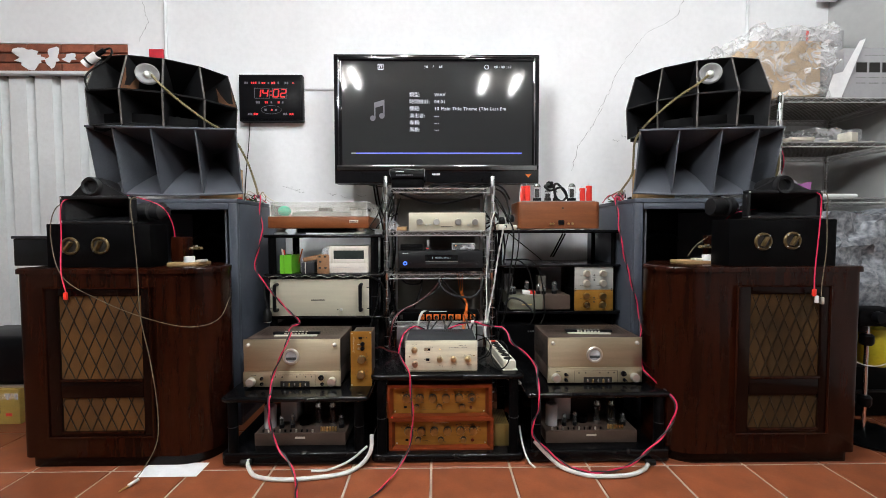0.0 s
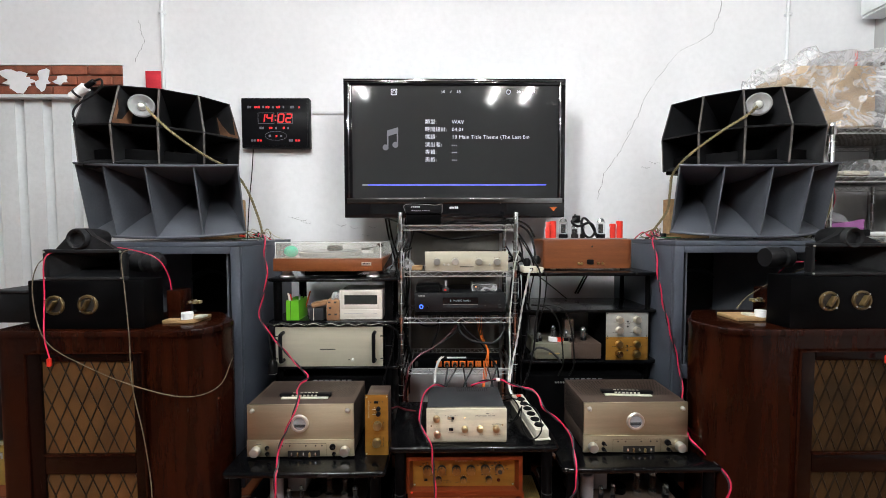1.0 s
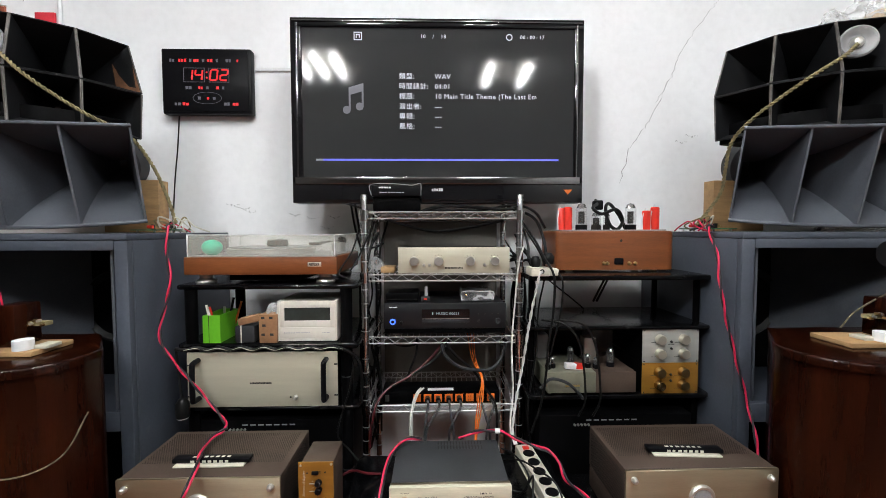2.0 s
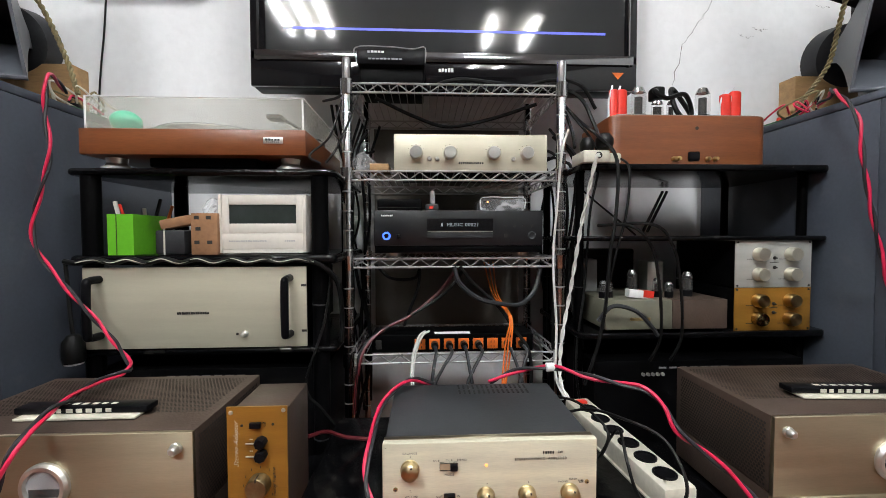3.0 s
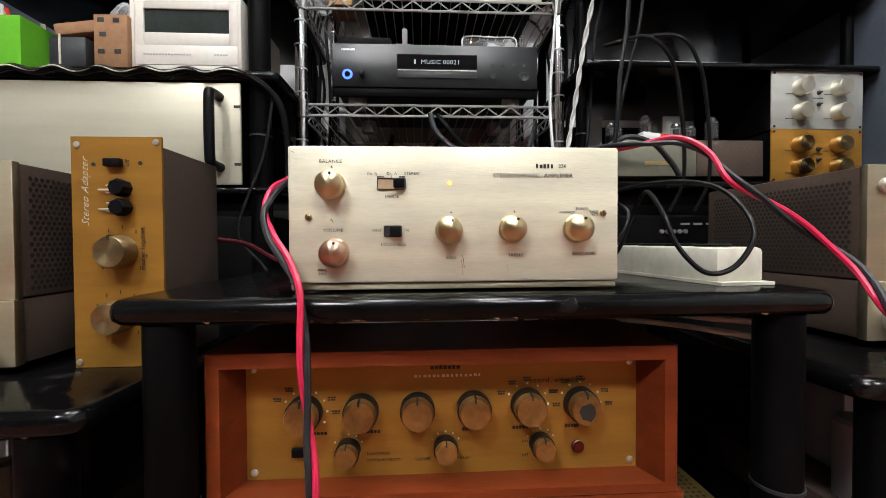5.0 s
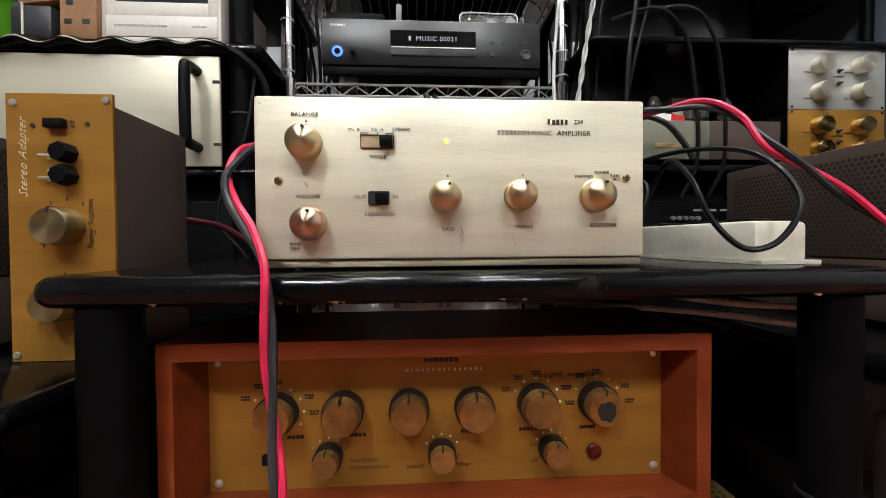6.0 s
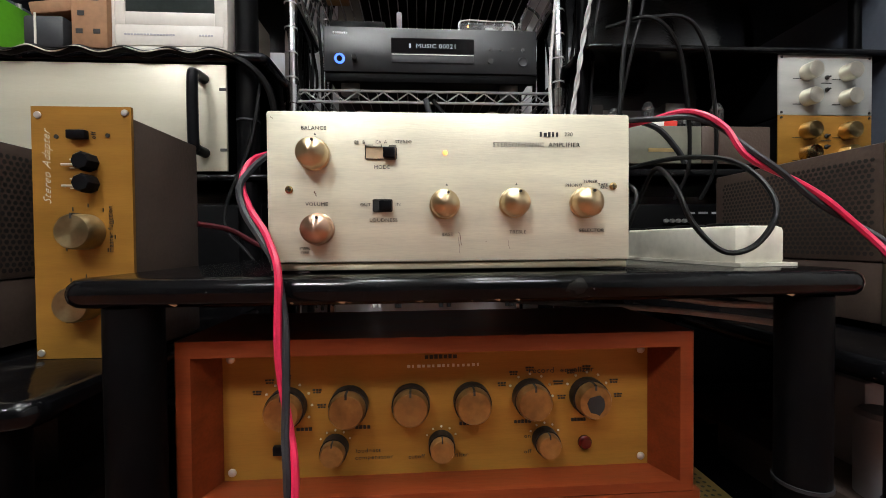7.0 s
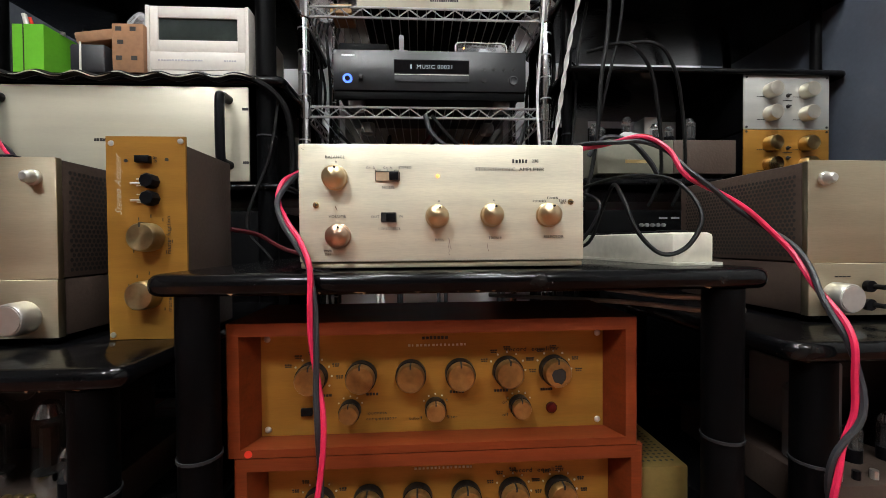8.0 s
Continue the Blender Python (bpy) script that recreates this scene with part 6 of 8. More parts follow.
def rack_amp():
    x0, x1, y, z0, z1 = -0.820, -0.337, 1.965, 0.4995, 0.680
    a = thing("rack_amplifier", "wide champagne rack amplifier with two black handles", "amplifier", ((x0 + x1) / 2, y, z0))
    part("faceplate", bx(x0, x1, y, y + 0.006, z0, z1, bevel=0.001), "champagne_pale", a)
    part("body", bx(x0 + 0.03, x1 - 0.03, y + 0.0065, 2.36, z0 + 0.004, z1 - 0.008, bevel=0.002), "blackmat", a)
    for x in (x0 + 0.036, x1 - 0.036):
        part("handle", sweep(bmesh.new(), spline([(x, y - 0.0005, 0.530), (x, y - 0.028, 0.532), (x, y - 0.036, 0.545), (x, y - 0.036, 0.64), (x, y - 0.028, 0.653), (x, y - 0.0005, 0.655)], 8), 0.0085, 12), "blackplastic", a, "bent black metal handle")
    for x in (x0, x1 - 0.011):
        for z in (z0 + 0.036, z1 - 0.042):
            part("rack_slot", bx(x - 0.0002, x + 0.0112, y - 0.0006, y + 0.0002, z - 0.0025, z + 0.0025), "ink", a)
    bars(14, 0.070, 0.006, (-0.585, y - 0.0006, 0.578), "ink", a, "maker_mark", gap=0.2)
    part("lamp_dot", cyl(bmesh.new(), (-0.490, y - 0.0005, 0.530), 0.003, 0.002, "y", seg=10), "ink", a)
    part("power_switch", lathe(bmesh.new(), (-0.473, y, 0.530), [(0.0075, 0), (0.0075, 0.004), (0.004, 0.007), (0.004, 0.016), (0, 0.018)], "y", 14), "silver", a)


rack_amp()


def small_deck():
    x0, x1, y, z0, z1 = -0.536, -0.341, 1.985, 0.7075, 0.843
    d = thing("timer_unit", "cream audio timer unit with a dark display window", "timer", ((x0 + x1) / 2, y, z0))
    part("body", bx(x0 + 0.004, x1 - 0.004, y + 0.008, 2.2, z0 + 0.004, z1 - 0.003, bevel=0.002), "cream", d)
    for q in ((x0, x0 + 0.007), (x1 - 0.007, x1)):
        part("side_cheek", bx(q[0], q[1], y - 0.002, y + 0.2, z0 + 0.003, z1, bevel=0.001), "cream", d)
    w = [x0 + 0.0225, x1 - 0.0225, z1 - 0.066, z1 - 0.023]
    for q in ((x0 + 0.0075, w[0], z1 - 0.088, z1 - 0.001), (w[1], x1 - 0.0075, z1 - 0.088, z1 - 0.001), (w[0], w[1], w[3], z1 - 0.001), (w[0], w[1], z1 - 0.088, w[2])):
        part("front_frame", bx(q[0], q[1], y, y + 0.0075, q[2], q[3], bevel=0.0006), "cream", d)
    part("display_window", bx(w[0], w[1], y + 0.003, y + 0.006, w[2], w[3]), "smoke", d)
    part("flap", bx(x0 + 0.0075, x1 - 0.0075, y - 0.001, y + 0.0075, z0 + 0.0115, z1 - 0.0885, bevel=0.0008), "cream", d)
    bars(16, 0.085, 0.003, (x0 + 0.065, y - 0.0014, z0 + 0.030), "boxgrey", d)
    bars(5, 0.024, 0.003, (x1 - 0.036, y - 0.0014, z0 + 0.030), "boxgrey", d)
    part("base_strip", bx(x0 + 0.0075, x1 - 0.0075, y, y + 0.0075, z0 + 0.002, z0 + 0.011, bevel=0.0006), "cream", d)


small_deck()


def pen_box():
    x0, x1, y0, y1, z0, z1 = -0.774, -0.718, 1.978, 2.10, 0.7075, 0.798
    b = thing("pen_holder", "bright green plastic box holding pens and cables", "pen holder", ((x0 + x1) / 2, y0, z0))
    bm = bmesh.new()
    t = 0.0025
    box(bm, x0, x1, y0, y1, z0, z0 + t)
    for q in ((x0, x1, y0, y0 + t), (x0, x1, y1 - t, y1), (x0, x0 + t, y0 + t, y1 - t), (x1 - t, x1, y0 + t, y1 - t)):
        box(bm, q[0], q[1], q[2], q[3], z0 + t, z1)
    part("box", bm, "green", b)
    part("ridge", bx(x0 + 0.019, x0 + 0.0205, y0 - 0.0008, y0, z0, z1), "ink", b)
    for (a, c, m, r) in (((-0.755, 2.01, 0.72), (-0.772, 2.0, 0.828), "whitecable", 0.0045), ((-0.75, 2.03, 0.72), (-0.762, 2.0, 0.822), "redcap", 0.003), ((-0.735, 2.05, 0.72), (-0.722, 2.08, 0.84), "rubber", 0.004), ((-0.74, 2.06, 0.72), (-0.735, 2.04, 0.815), "silver", 0.004), ((-0.728, 2.08, 0.72), (-0.70, 2.09, 0.825), "orange", 0.0035)):
        part("pen", sweep(bmesh.new(), [Vector(a), Vector(c)], r, 8), m, b)


pen_box()
b = thing("glue_case", "small grey plastic case with a brown bottle on top", "case", (-0.635, 1.975, 0.7075))
part("case", bx(-0.671, -0.606, 1.975, 2.03, 0.7075, 0.763, bevel=0.006), "greyrubber", b)
part("strap", bx(-0.651, -0.648, 1.9735, 1.975, 0.7075, 0.765), "inkpale", b)
bm = bx(-0.034, 0.034, -0.02, 0.02, 0, 0.022, bevel=0.004)
bm.transform(pose(-0.628, 2.0, 0.7695, 0, -12, 8))
solid("orange_block", bm, "card", "small orange brown block lying on a grey case", "block")
b = thing("card_box", "small brown printed card box with a plastic bag", "box", (-0.561, 1.972, 0.7075))
part("carton", bx(-0.590, -0.533, 1.972, 2.03, 0.7075, 0.800, bevel=0.001), "card", b)
for x, z in ((-0.578, 0.735), (-0.55, 0.735), (-0.552, 0.79), (-0.578, 0.79), (-0.575, 0.765)):
    part("printed_mark", bx(x - 0.005, x + 0.006, 1.9714, 1.9719, z - 0.004, z + 0.004), "ink", b)
bm = lathe(bmesh.new(), (-0.553, 2.0, 0.7995), [(0.02, 0), (0.022, 0.012), (0.014, 0.026), (0.004, 0.04)], "z", 14)
for v in bm.verts:
    v.co += 0.006 * noise.noise_vector(v.co * 55)
part("bag", bm, "film", b, "crumpled clear bag")


def wood_amp():
    x0, x1, y0, y1, z0, z1 = 0.384, 0.758, 1.982, 2.25, 0.928, 1.045
    a = thing("wooden_tube_amplifier", "rounded cherry wood tube amplifier seen from behind", "amplifier", ((x0 + x1) / 2, y0, 0.919))
    bm = bmesh.new()
    box(bm, x0, x1, y0, y1, z0, z1)
    es = [e for e in bm.edges if abs(e.verts[0].co.z - e.verts[1].co.z) > 0.05]
    bmesh.ops.bevel(bm, geom=es, offset=0.025, segments=6, profile=0.5, affect="EDGES")
    es = [e for e in bm.edges if len(e.link_faces) == 2 and all(v.co.z > z1 - 1e-4 for v in e.verts)]
    bmesh.ops.bevel(bm, geom=es, offset=0.006, segments=3, profile=0.5, affect="EDGES")
    part("case", bm, "teak", a, "polished cherry wood case")
    part("top_plate", bx(x0 + 0.02, x1 - 0.02, y0 + 0.02, y1 - 0.02, z1 + 0.0003, z1 + 0.004, bevel=0.001), "plate", a)
    for x in (x0 + 0.05, x1 - 0.05):
        for y in (y0 + 0.05, y1 - 0.05):
            part("foot", cyl(bmesh.new(), (x, y, 0.9235), 0.012, 0.009, seg=14), "ivory", a)
    f = y0 - 0.0003
    part("mains_inlet", bx(0.566, 0.594, f - 0.004, f + 0.001, 0.944, 0.964, bevel=0.004), "blackplastic", a)
    for x in (0.532, 0.543, 0.613, 0.631):
        part("binding_post", lathe(bmesh.new(), (x, f, 0.948), [(0.0055, 0), (0.0055, 0.004), (0.004, 0.005), (0.004, 0.014), (0, 0.015)], "y", 14), "brass", a)
    part("drain_hole", cyl(bmesh.new(), (0.587, f, 1.016), 0.004, 0.001, "y", seg=12), "ink", a)
    zt = z1 + 0.004
    for x, y, h, r in ((0.414, 2.06, 0.064, 0.0105), (0.440, 2.08, 0.068, 0.0145), (0.694, 2.06, 0.056, 0.0135), (0.730, 2.08, 0.068, 0.0145)):
        c = part("red_capacitor", lathe(bmesh.new(), (x, y, zt), [(0, 0), (r, 0), (r, h), (r * 0.8, h + 0.003), (0, h + 0.003)], "z", 18), "redcap", a, "red sleeved capacitor")
        part("lead", sweep(bmesh.new(), spline([(x - 0.004, y, zt + h + 0.002), (x - 0.004, y - 0.004, zt + h + 0.010), (x - r - 0.002, y - 0.006, zt + h * 0.6), (x - r - 0.001, y - 0.006, zt)]), 0.0022, 6), "paper", c)
    for x in (0.488, 0.652):
        valve((x, 2.09, zt), 0.019, 0.085, a, "blackplastic")
    for x in (0.535, 0.545, 0.575):
        valve((x, 2.10, zt), 0.011, 0.055, a, "bronze_dark")
    far = Matrix.Translation((-0.0206, 0.5204, 0.928)) @ Matrix.Diagonal((1.16, 0.8, 1.21, 1.0)) @ Matrix.Translation((0, 0, -0.928))
    for o in a.children_recursive:
        o.data.transform(far)



wood_amp()


def small_preamp(z0, z1, face, label):
    x0, x1, y = 0.690, 0.885, 2.0
    p = thing("small_preamplifier", label, "preamplifier", ((x0 + x1) / 2, y, z0), "stacked small preamplifiers")
    part("panel", bx(x0, x1, y, y + 0.003, z0, z1 - 0.0006, bevel=0.0006), face, p)
    part("body", bx(x0 + 0.005, x1 - 0.005, y + 0.0035, 2.24, z0, z1 - 0.003, bevel=0.002), "blackmat", p)
    f = y - 0.0003
    w, h = x1 - x0, z1 - z0
    for fx in (0.30, 0.72):
        for fz in (0.70, 0.28):
            knob("knob", (x0 + fx * w, f, z0 + fz * h), 0.0165, 0.02, "paleknob" if face == "silverpanel" else "brass", p, mark="")
            bars(4, 0.018, 0.0016, (x0 + fx * w - 0.02, f, z0 + fz * h - 0.012), "ink", p)
    for fz in (0.62, 0.42):
        part("toggle", lathe(bmesh.new(), (x0 + 0.51 * w, f, z0 + fz * h), [(0.0042, 0), (0.0042, 0.002), (0.002, 0.003), (0.0016, 0.008), (0, 0.009)], "y", 12), "ink", p)
    bars(6, 0.022, 0.002, (x0 + 0.51 * w, f, z0 + 0.53 * h), "ink", p, "script_mark")
    for fx in (0.03, 0.97):
        for fz in (0.04, 0.95):
            part("screw", cyl(bmesh.new(), (x0 + fx * w, f, z0 + fz * h), 0.0025, 0.0016, "y", seg=10), "ink", p)


small_preamp(0.512, 0.6185, "goldpanel", "small gold fronted preamplifier with four knobs")
small_preamp(0.6185, 0.736, "silverpanel", "small silver fronted preamplifier with four knobs")


def shelf_chassis():
    x0, x1, y, z0, z1 = 0.362, 0.665, 1.99, 0.5125, 0.592
    a = thing("shelf_tube_amplifier", "two-tone tube amplifier chassis with glass valves", "amplifier", ((x0 + x1) / 2, y, z0))
    part("olive_front", bx(x0, x0 + 0.165, y, 2.22, z0 + 0.008, z1, bevel=0.002), "olive", a)
    part("brown_front", bx(x0 + 0.1655, x1, y, 2.22, z0 + 0.008, z1, bevel=0.002), "bronze", a)
    part("badge", bx(x0 + 0.06, x0 + 0.11, y - 0.001, y, z0 + 0.03, z0 + 0.037), "brass", a)
    for x in (x0 + 0.02, x1 - 0.02):
        for yy in (y + 0.03, 2.19):
            part("foot", cyl(bmesh.new(), (x, yy, z0 + 0.004), 0.01, 0.008, seg=12), "rubber", a)
    part("transformer_can", bx(x0 + 0.17, x0 + 0.215, y + 0.12, y + 0.17, z1, z1 + 0.085, bevel=0.003), "silver", a)
    part("transformer_can", bx(x0 - 0.005 + 0.01, x0 + 0.045, y + 0.15, y + 0.2, z1, z1 + 0.09, bevel=0.003), "plate", a)
    for x, yy, r, h in ((x0 + 0.012, y + 0.04, 0.011, 0.045), (x0 + 0.03, y + 0.05, 0.010, 0.04), (x0 + 0.10, y + 0.07, 0.012, 0.07), (x0 + 0.155, y + 0.05, 0.011, 0.05), (x0 + 0.18, y + 0.04, 0.010, 0.04), (x0 + 0.24, y + 0.06, 0.013, 0.065)):
        valve((x, yy, z1), r, h, a)
    bm = bx(-0.032, 0.032, -0.010, 0.010, 0, 0.019, bevel=0.001)
    bm.transform(pose(x0 + 0.10, y + 0.035, z1 + 0.0005, 0, 6, 4))
    o = solid("valve_carton", bm, "paper", "small white and red carton lying on the chassis", "carton")
    bm = bx(0.005, 0.0325, -0.0106, 0.0106, 0.003, 0.0196)
    bm.transform(pose(x0 + 0.10, y + 0.035, z1 + 0.0005, 0, 6, 4))
    part("red_print", bm, "redcap", o)
    part("cage", bx(x0 - 0.03, x0 + 0.235, 2.30, 2.36, z0 + 0.0005, 0.705, bevel=0.006), "bronze_dark", a)


shelf_chassis()
for x0, x1, lab in ((-0.82, -0.30, "wide black power amplifier on the lowest shelf"), (0.335, 0.86, "wide black power amplifier on the lowest shelf")):
    a = thing("black_amplifier", lab, "amplifier", ((x0 + x1) / 2, 1.99, 0.1), "black power amplifiers")
    part("body", bx(x0, x1, 1.99, 2.38, 0.1005, 0.445, bevel=0.004), "blackmat", a)
    for i in range(7):
        bx0 = x0 + 0.16 + i * 0.026
        part("vent_slot", bx(bx0, bx0 + 0.018, 1.9888, 1.9896, 0.425, 0.429), "plate", a)
    for i in range(5):
        part("terminal", cyl(bmesh.new(), (x0 + 0.12 + 0.012 * i, 1.987, 0.412), 0.004, 0.006, "y", seg=10), "silver", a)


# ---- units in the wire rack ----
def line_preamp():
    x0, x1, y, z0, z1 = -0.149, 0.253, 2.105, 0.9185, 1.012
    p = thing("line_preamplifier", "pale champagne preamplifier with four silver knobs", "preamplifier", ((x0 + x1) / 2, y, z0))
    part("faceplate", bx(x0, x1, y, y + 0.006, z0, z1, bevel=0.001), "champagne_pale", p)
    part("body", bx(x0 + 0.01, x1 - 0.01, y + 0.0065, 2.38, z0 + 0.002, z1 - 0.006, bevel=0.002), "blackmat", p)
    f = y - 0.0003
    for x in (-0.092, -0.004, 0.110, 0.198):
        knob("knob", (x, f, 0.963), 0.0165, 0.02, "silver", p, mark="")
        for n in range(5):
            w = radians(-60 + 30 * n)
            part("scale_mark", bx(x + 0.022 * math.sin(w) - 0.0015, x + 0.022 * math.sin(w) + 0.0015, f - 0.0002, f + 0.0002, 0.963 + 0.022 * math.cos(w) - 0.0004, 0.963 + 0.022 * math.cos(w) + 0.0004), "ink", p)
    for x in (-0.057, -0.037, 0.163):
        part("push_button", lathe(bmesh.new(), (x, f, 0.948), [(0.0055, 0), (0.0055, 0.006), (0.004, 0.008), (0, 0.008)], "y", 14), "silver", p)
    bars(13, 0.066, 0.0055, (0.052, f, 0.938), "ink", p, "maker_mark", gap=0.2)


line_preamp()


def disc_player():
    x0, x1, y, z0, z1 = -0.200, 0.237, 2.085, 0.6925, 0.813
    p = thing("disc_player", "black disc player with a blue lit power button", "disc player", ((x0 + x1) / 2, y, z0))
    part("front", bx(x0, x1, y, y + 0.012, z0 + 0.03, z1, bevel=0.002), "player", p)
    part("front_base", bx(x0 + 0.002, x1 - 0.002, y + 0.004, y + 0.014, z0 + 0.012, z0 + 0.0295, bevel=0.001), "blackmat", p)
    part("body", bx(x0 + 0.003, x1 - 0.003, y + 0.0125, 2.39, z0 + 0.03, z1 - 0.002, bevel=0.002), "player", p)
    for x in (x0 + 0.045, x1 - 0.048):
        for yy in (y + 0.05, 2.34):
            part("foot", lathe(bmesh.new(), (x, yy, z0), [(0, 0), (0.019, 0), (0.020, 0.003), (0.020, 0.022), (0.018, 0.03), (0, 0.03)], "z", 24), "silver", p)
    f = y - 0.0003
    part("display", bx(-0.064, 0.106, f - 0.0006, f, 0.762, 0.792), "darkglass", p)
    tr = part("disc_tray", bx(-0.063, 0.105, f - 0.002, f, 0.742, 0.759, bevel=0.001), "greyrubber", p, "dark grey disc tray front")
    part("tray_bevel", bx(-0.063, 0.105, f - 0.0026, f - 0.002, 0.7575, 0.759), "silver", tr)
    words("MUSIC 00021", 0.0125, (0.028, f - 0.0009, 0.776), "vfd", p, "display_text", wide=1.1)
    part("play_mark", bx(-0.028, -0.024, f - 0.0009, f - 0.0006, 0.772, 0.781), "vfd", p)
    k = part("power_button", lathe(bmesh.new(), (-0.168, f, 0.748), [(0.0105, 0), (0.0105, 0.002), (0.008, 0.002), (0.0078, 0.001), (0, 0.001)], "y", 24), "ledblue", p, "glowing blue ring")
    part("button_cap", cyl(bmesh.new(), (-0.168, f - 0.0015, 0.748), 0.0058, 0.002, "y", seg=18), "darkglass", k)
    part("usb_plug", bx(-0.142, -0.133, f - 0.016, f, 0.741, 0.752, bevel=0.002), "rubber", p)
    for x in (0.14, 0.163, 0.186, 0.208):
        part("round_button", cyl(bmesh.new(), (x, f - 0.0005, 0.773), 0.0035, 0.002, "y", seg=12), "ink", p)
    part("round_button", cyl(bmesh.new(), (0.14, f - 0.001, 0.748), 0.0055, 0.003, "y", seg=14), "ink", p)
    part("jog_button", lathe(bmesh.new(), (0.208, f, 0.748), [(0.011, 0), (0.011, 0.001), (0.009, 0.002), (0.006, 0.0005), (0, 0.0005)], "y", 20), "greyrubber", p)
    bars(7, 0.03, 0.004, (-0.166, f, 0.800), "inkwhite", p, "maker_mark")


disc_player()
b = thing("network_box", "small flat black network box on the player", "network box", (-0.145, 2.12, 0.8135))
part("case", bx(-0.196, -0.078, 2.12, 2.24, 0.8135, 0.846, bevel=0.006), "blackmat", b)
part("seam", bx(-0.1965, -0.0775, 2.1196, 2.2404, 0.822, 0.823), "ink", b)
b = thing("usb_dongle", "grey usb dongle standing on the player", "dongle", (-0.05, 2.13, 0.8135))
part("socket", bx(-0.068, -0.034, 2.12, 2.15, 0.8135, 0.832, bevel=0.002), "greyrubber", b)
part("stick", bx(-0.055, -0.043, 2.125, 2.135, 0.8325, 0.868, bevel=0.003), "boxgrey", b)
part("red_label", bx(-0.058, -0.047, 2.1192, 2.1198, 0.820, 0.827), "redcap", b)
b = thing("wrapped_box", "small black device wrapped in clear plastic", "converter", (0.13, 2.12, 0.8135))
part("case", bx(0.085, 0.195, 2.13, 2.25, 0.8135, 0.845, bevel=0.004), "blackplastic", b)
part("wrap", bx(0.078, 0.198, 2.122, 2.255, 0.8137, 0.850, bevel=0.005), "film", b, "clear plastic wrap")
# White line painting the glint along the wrap's edge.
part("wrap_edge", sweep(bmesh.new(), spline([(0.08, 2.121, 0.817), (0.079, 2.121, 0.845), (0.10, 2.121, 0.851), (0.15, 2.121, 0.8495), (0.196, 2.121, 0.848), (0.198, 2.121, 0.82)]), 0.0016, 6), "paper", b)
part("lamp", cyl(bmesh.new(), (0.098, 2.1215, 0.838), 0.0025, 0.001, "y", seg=8), "ledamber", b)


def set_top_box():
    b = thing("media_box", "black media player box wrapped in shiny film", "media player", (-0.15, 2.12, 1.1415))
    part("stand_box", bx(-0.242, -0.072, 2.14, 2.27, 1.1415, 1.196, bevel=0.004), "blackmat", b)
    part("case", bx(-0.246, -0.068, 2.125, 2.27, 1.1965, 1.238, bevel=0.004), "blackplastic", b)
    # Matt grey line in place of the film's shiny highlights.
    part("wrap_edge", sweep(bmesh.new(), spline([(-0.245, 2.121, 1.200), (-0.246, 2.121, 1.238), (-0.16, 2.121, 1.2405), (-0.10, 2.121, 1.236), (-0.068, 2.121, 1.24), (-0.067, 2.121, 1.20)]), 0.0015, 6), "plate", b, "grey line painting the glint along the clear wrapping")
    bars(5, 0.045, 0.006, (-0.195, 2.1215, 1.228), "inkwhite", b)
    bars(9, 0.09, 0.004, (-0.17, 2.1215, 1.210), "boxgrey", b)


set_top_box()


def power_strip_rack():
    x0, x1, y, z0, z1 = -0.211, 0.218, 2.105, 0.4405, 0.487
    p = thing("power_distributor", "black rack power distributor with orange outlets", "power strip", ((x0 + x1) / 2, y, z0))
    part("body", bx(x0, x1, y, 2.2, z0, z1, bevel=0.002), "blackmat", p)
    part("paper_label", bx(-0.045, 0.05, y + 0.005, y + 0.028, z1 + 0.0002, z1 + 0.0008), "paper", p)
    for i in range(8):
        x = -0.098 + i * 0.0385
        s = part("outlet", bx(x, x + 0.028, y - 0.003, y - 0.0003, z0 + 0.008, z0 + 0.036, bevel=0.001), "orange", p, "orange mains outlet")
        if i not in (0, 5):
            part("plug", cyl(bmesh.new(), (x + 0.014, y - 0.014, z0 + 0.022), 0.0095, 0.022, "y", seg=14), "rubber", s)
        else:
            for dx in (0.009, 0.017):
                for dz in (0.014, 0.027):
                    part("slot", bx(x + dx, x + dx + 0.0018, y - 0.0034, y - 0.003, z0 + dz - 0.003, z0 + dz + 0.003), "ink", s)
    part("rocker", bx(-0.2, -0.185, y - 0.003, y, z0 + 0.01, z0 + 0.034, bevel=0.001), "ink", p)


power_strip_rack()
bm = lathe(bmesh.new(), (-0.235, 2.16, 0.9185), [(0.01, 0), (0.026, 0.01), (0.030, 0.03), (0.02, 0.05), (0.004, 0.058)], "z", 16)
for v in bm.verts:
    v.co += 0.007 * noise.noise_vector(v.co * 45)
solid("plastic_bag", bm, "film", "crumpled clear plastic bag on the shelf", "bag")
solid("wood_block", bx(-0.215, -0.165, 2.13, 2.2, 0.9185, 0.94, bevel=0.002), "ply", "small raw wooden block on the shelf", "block")


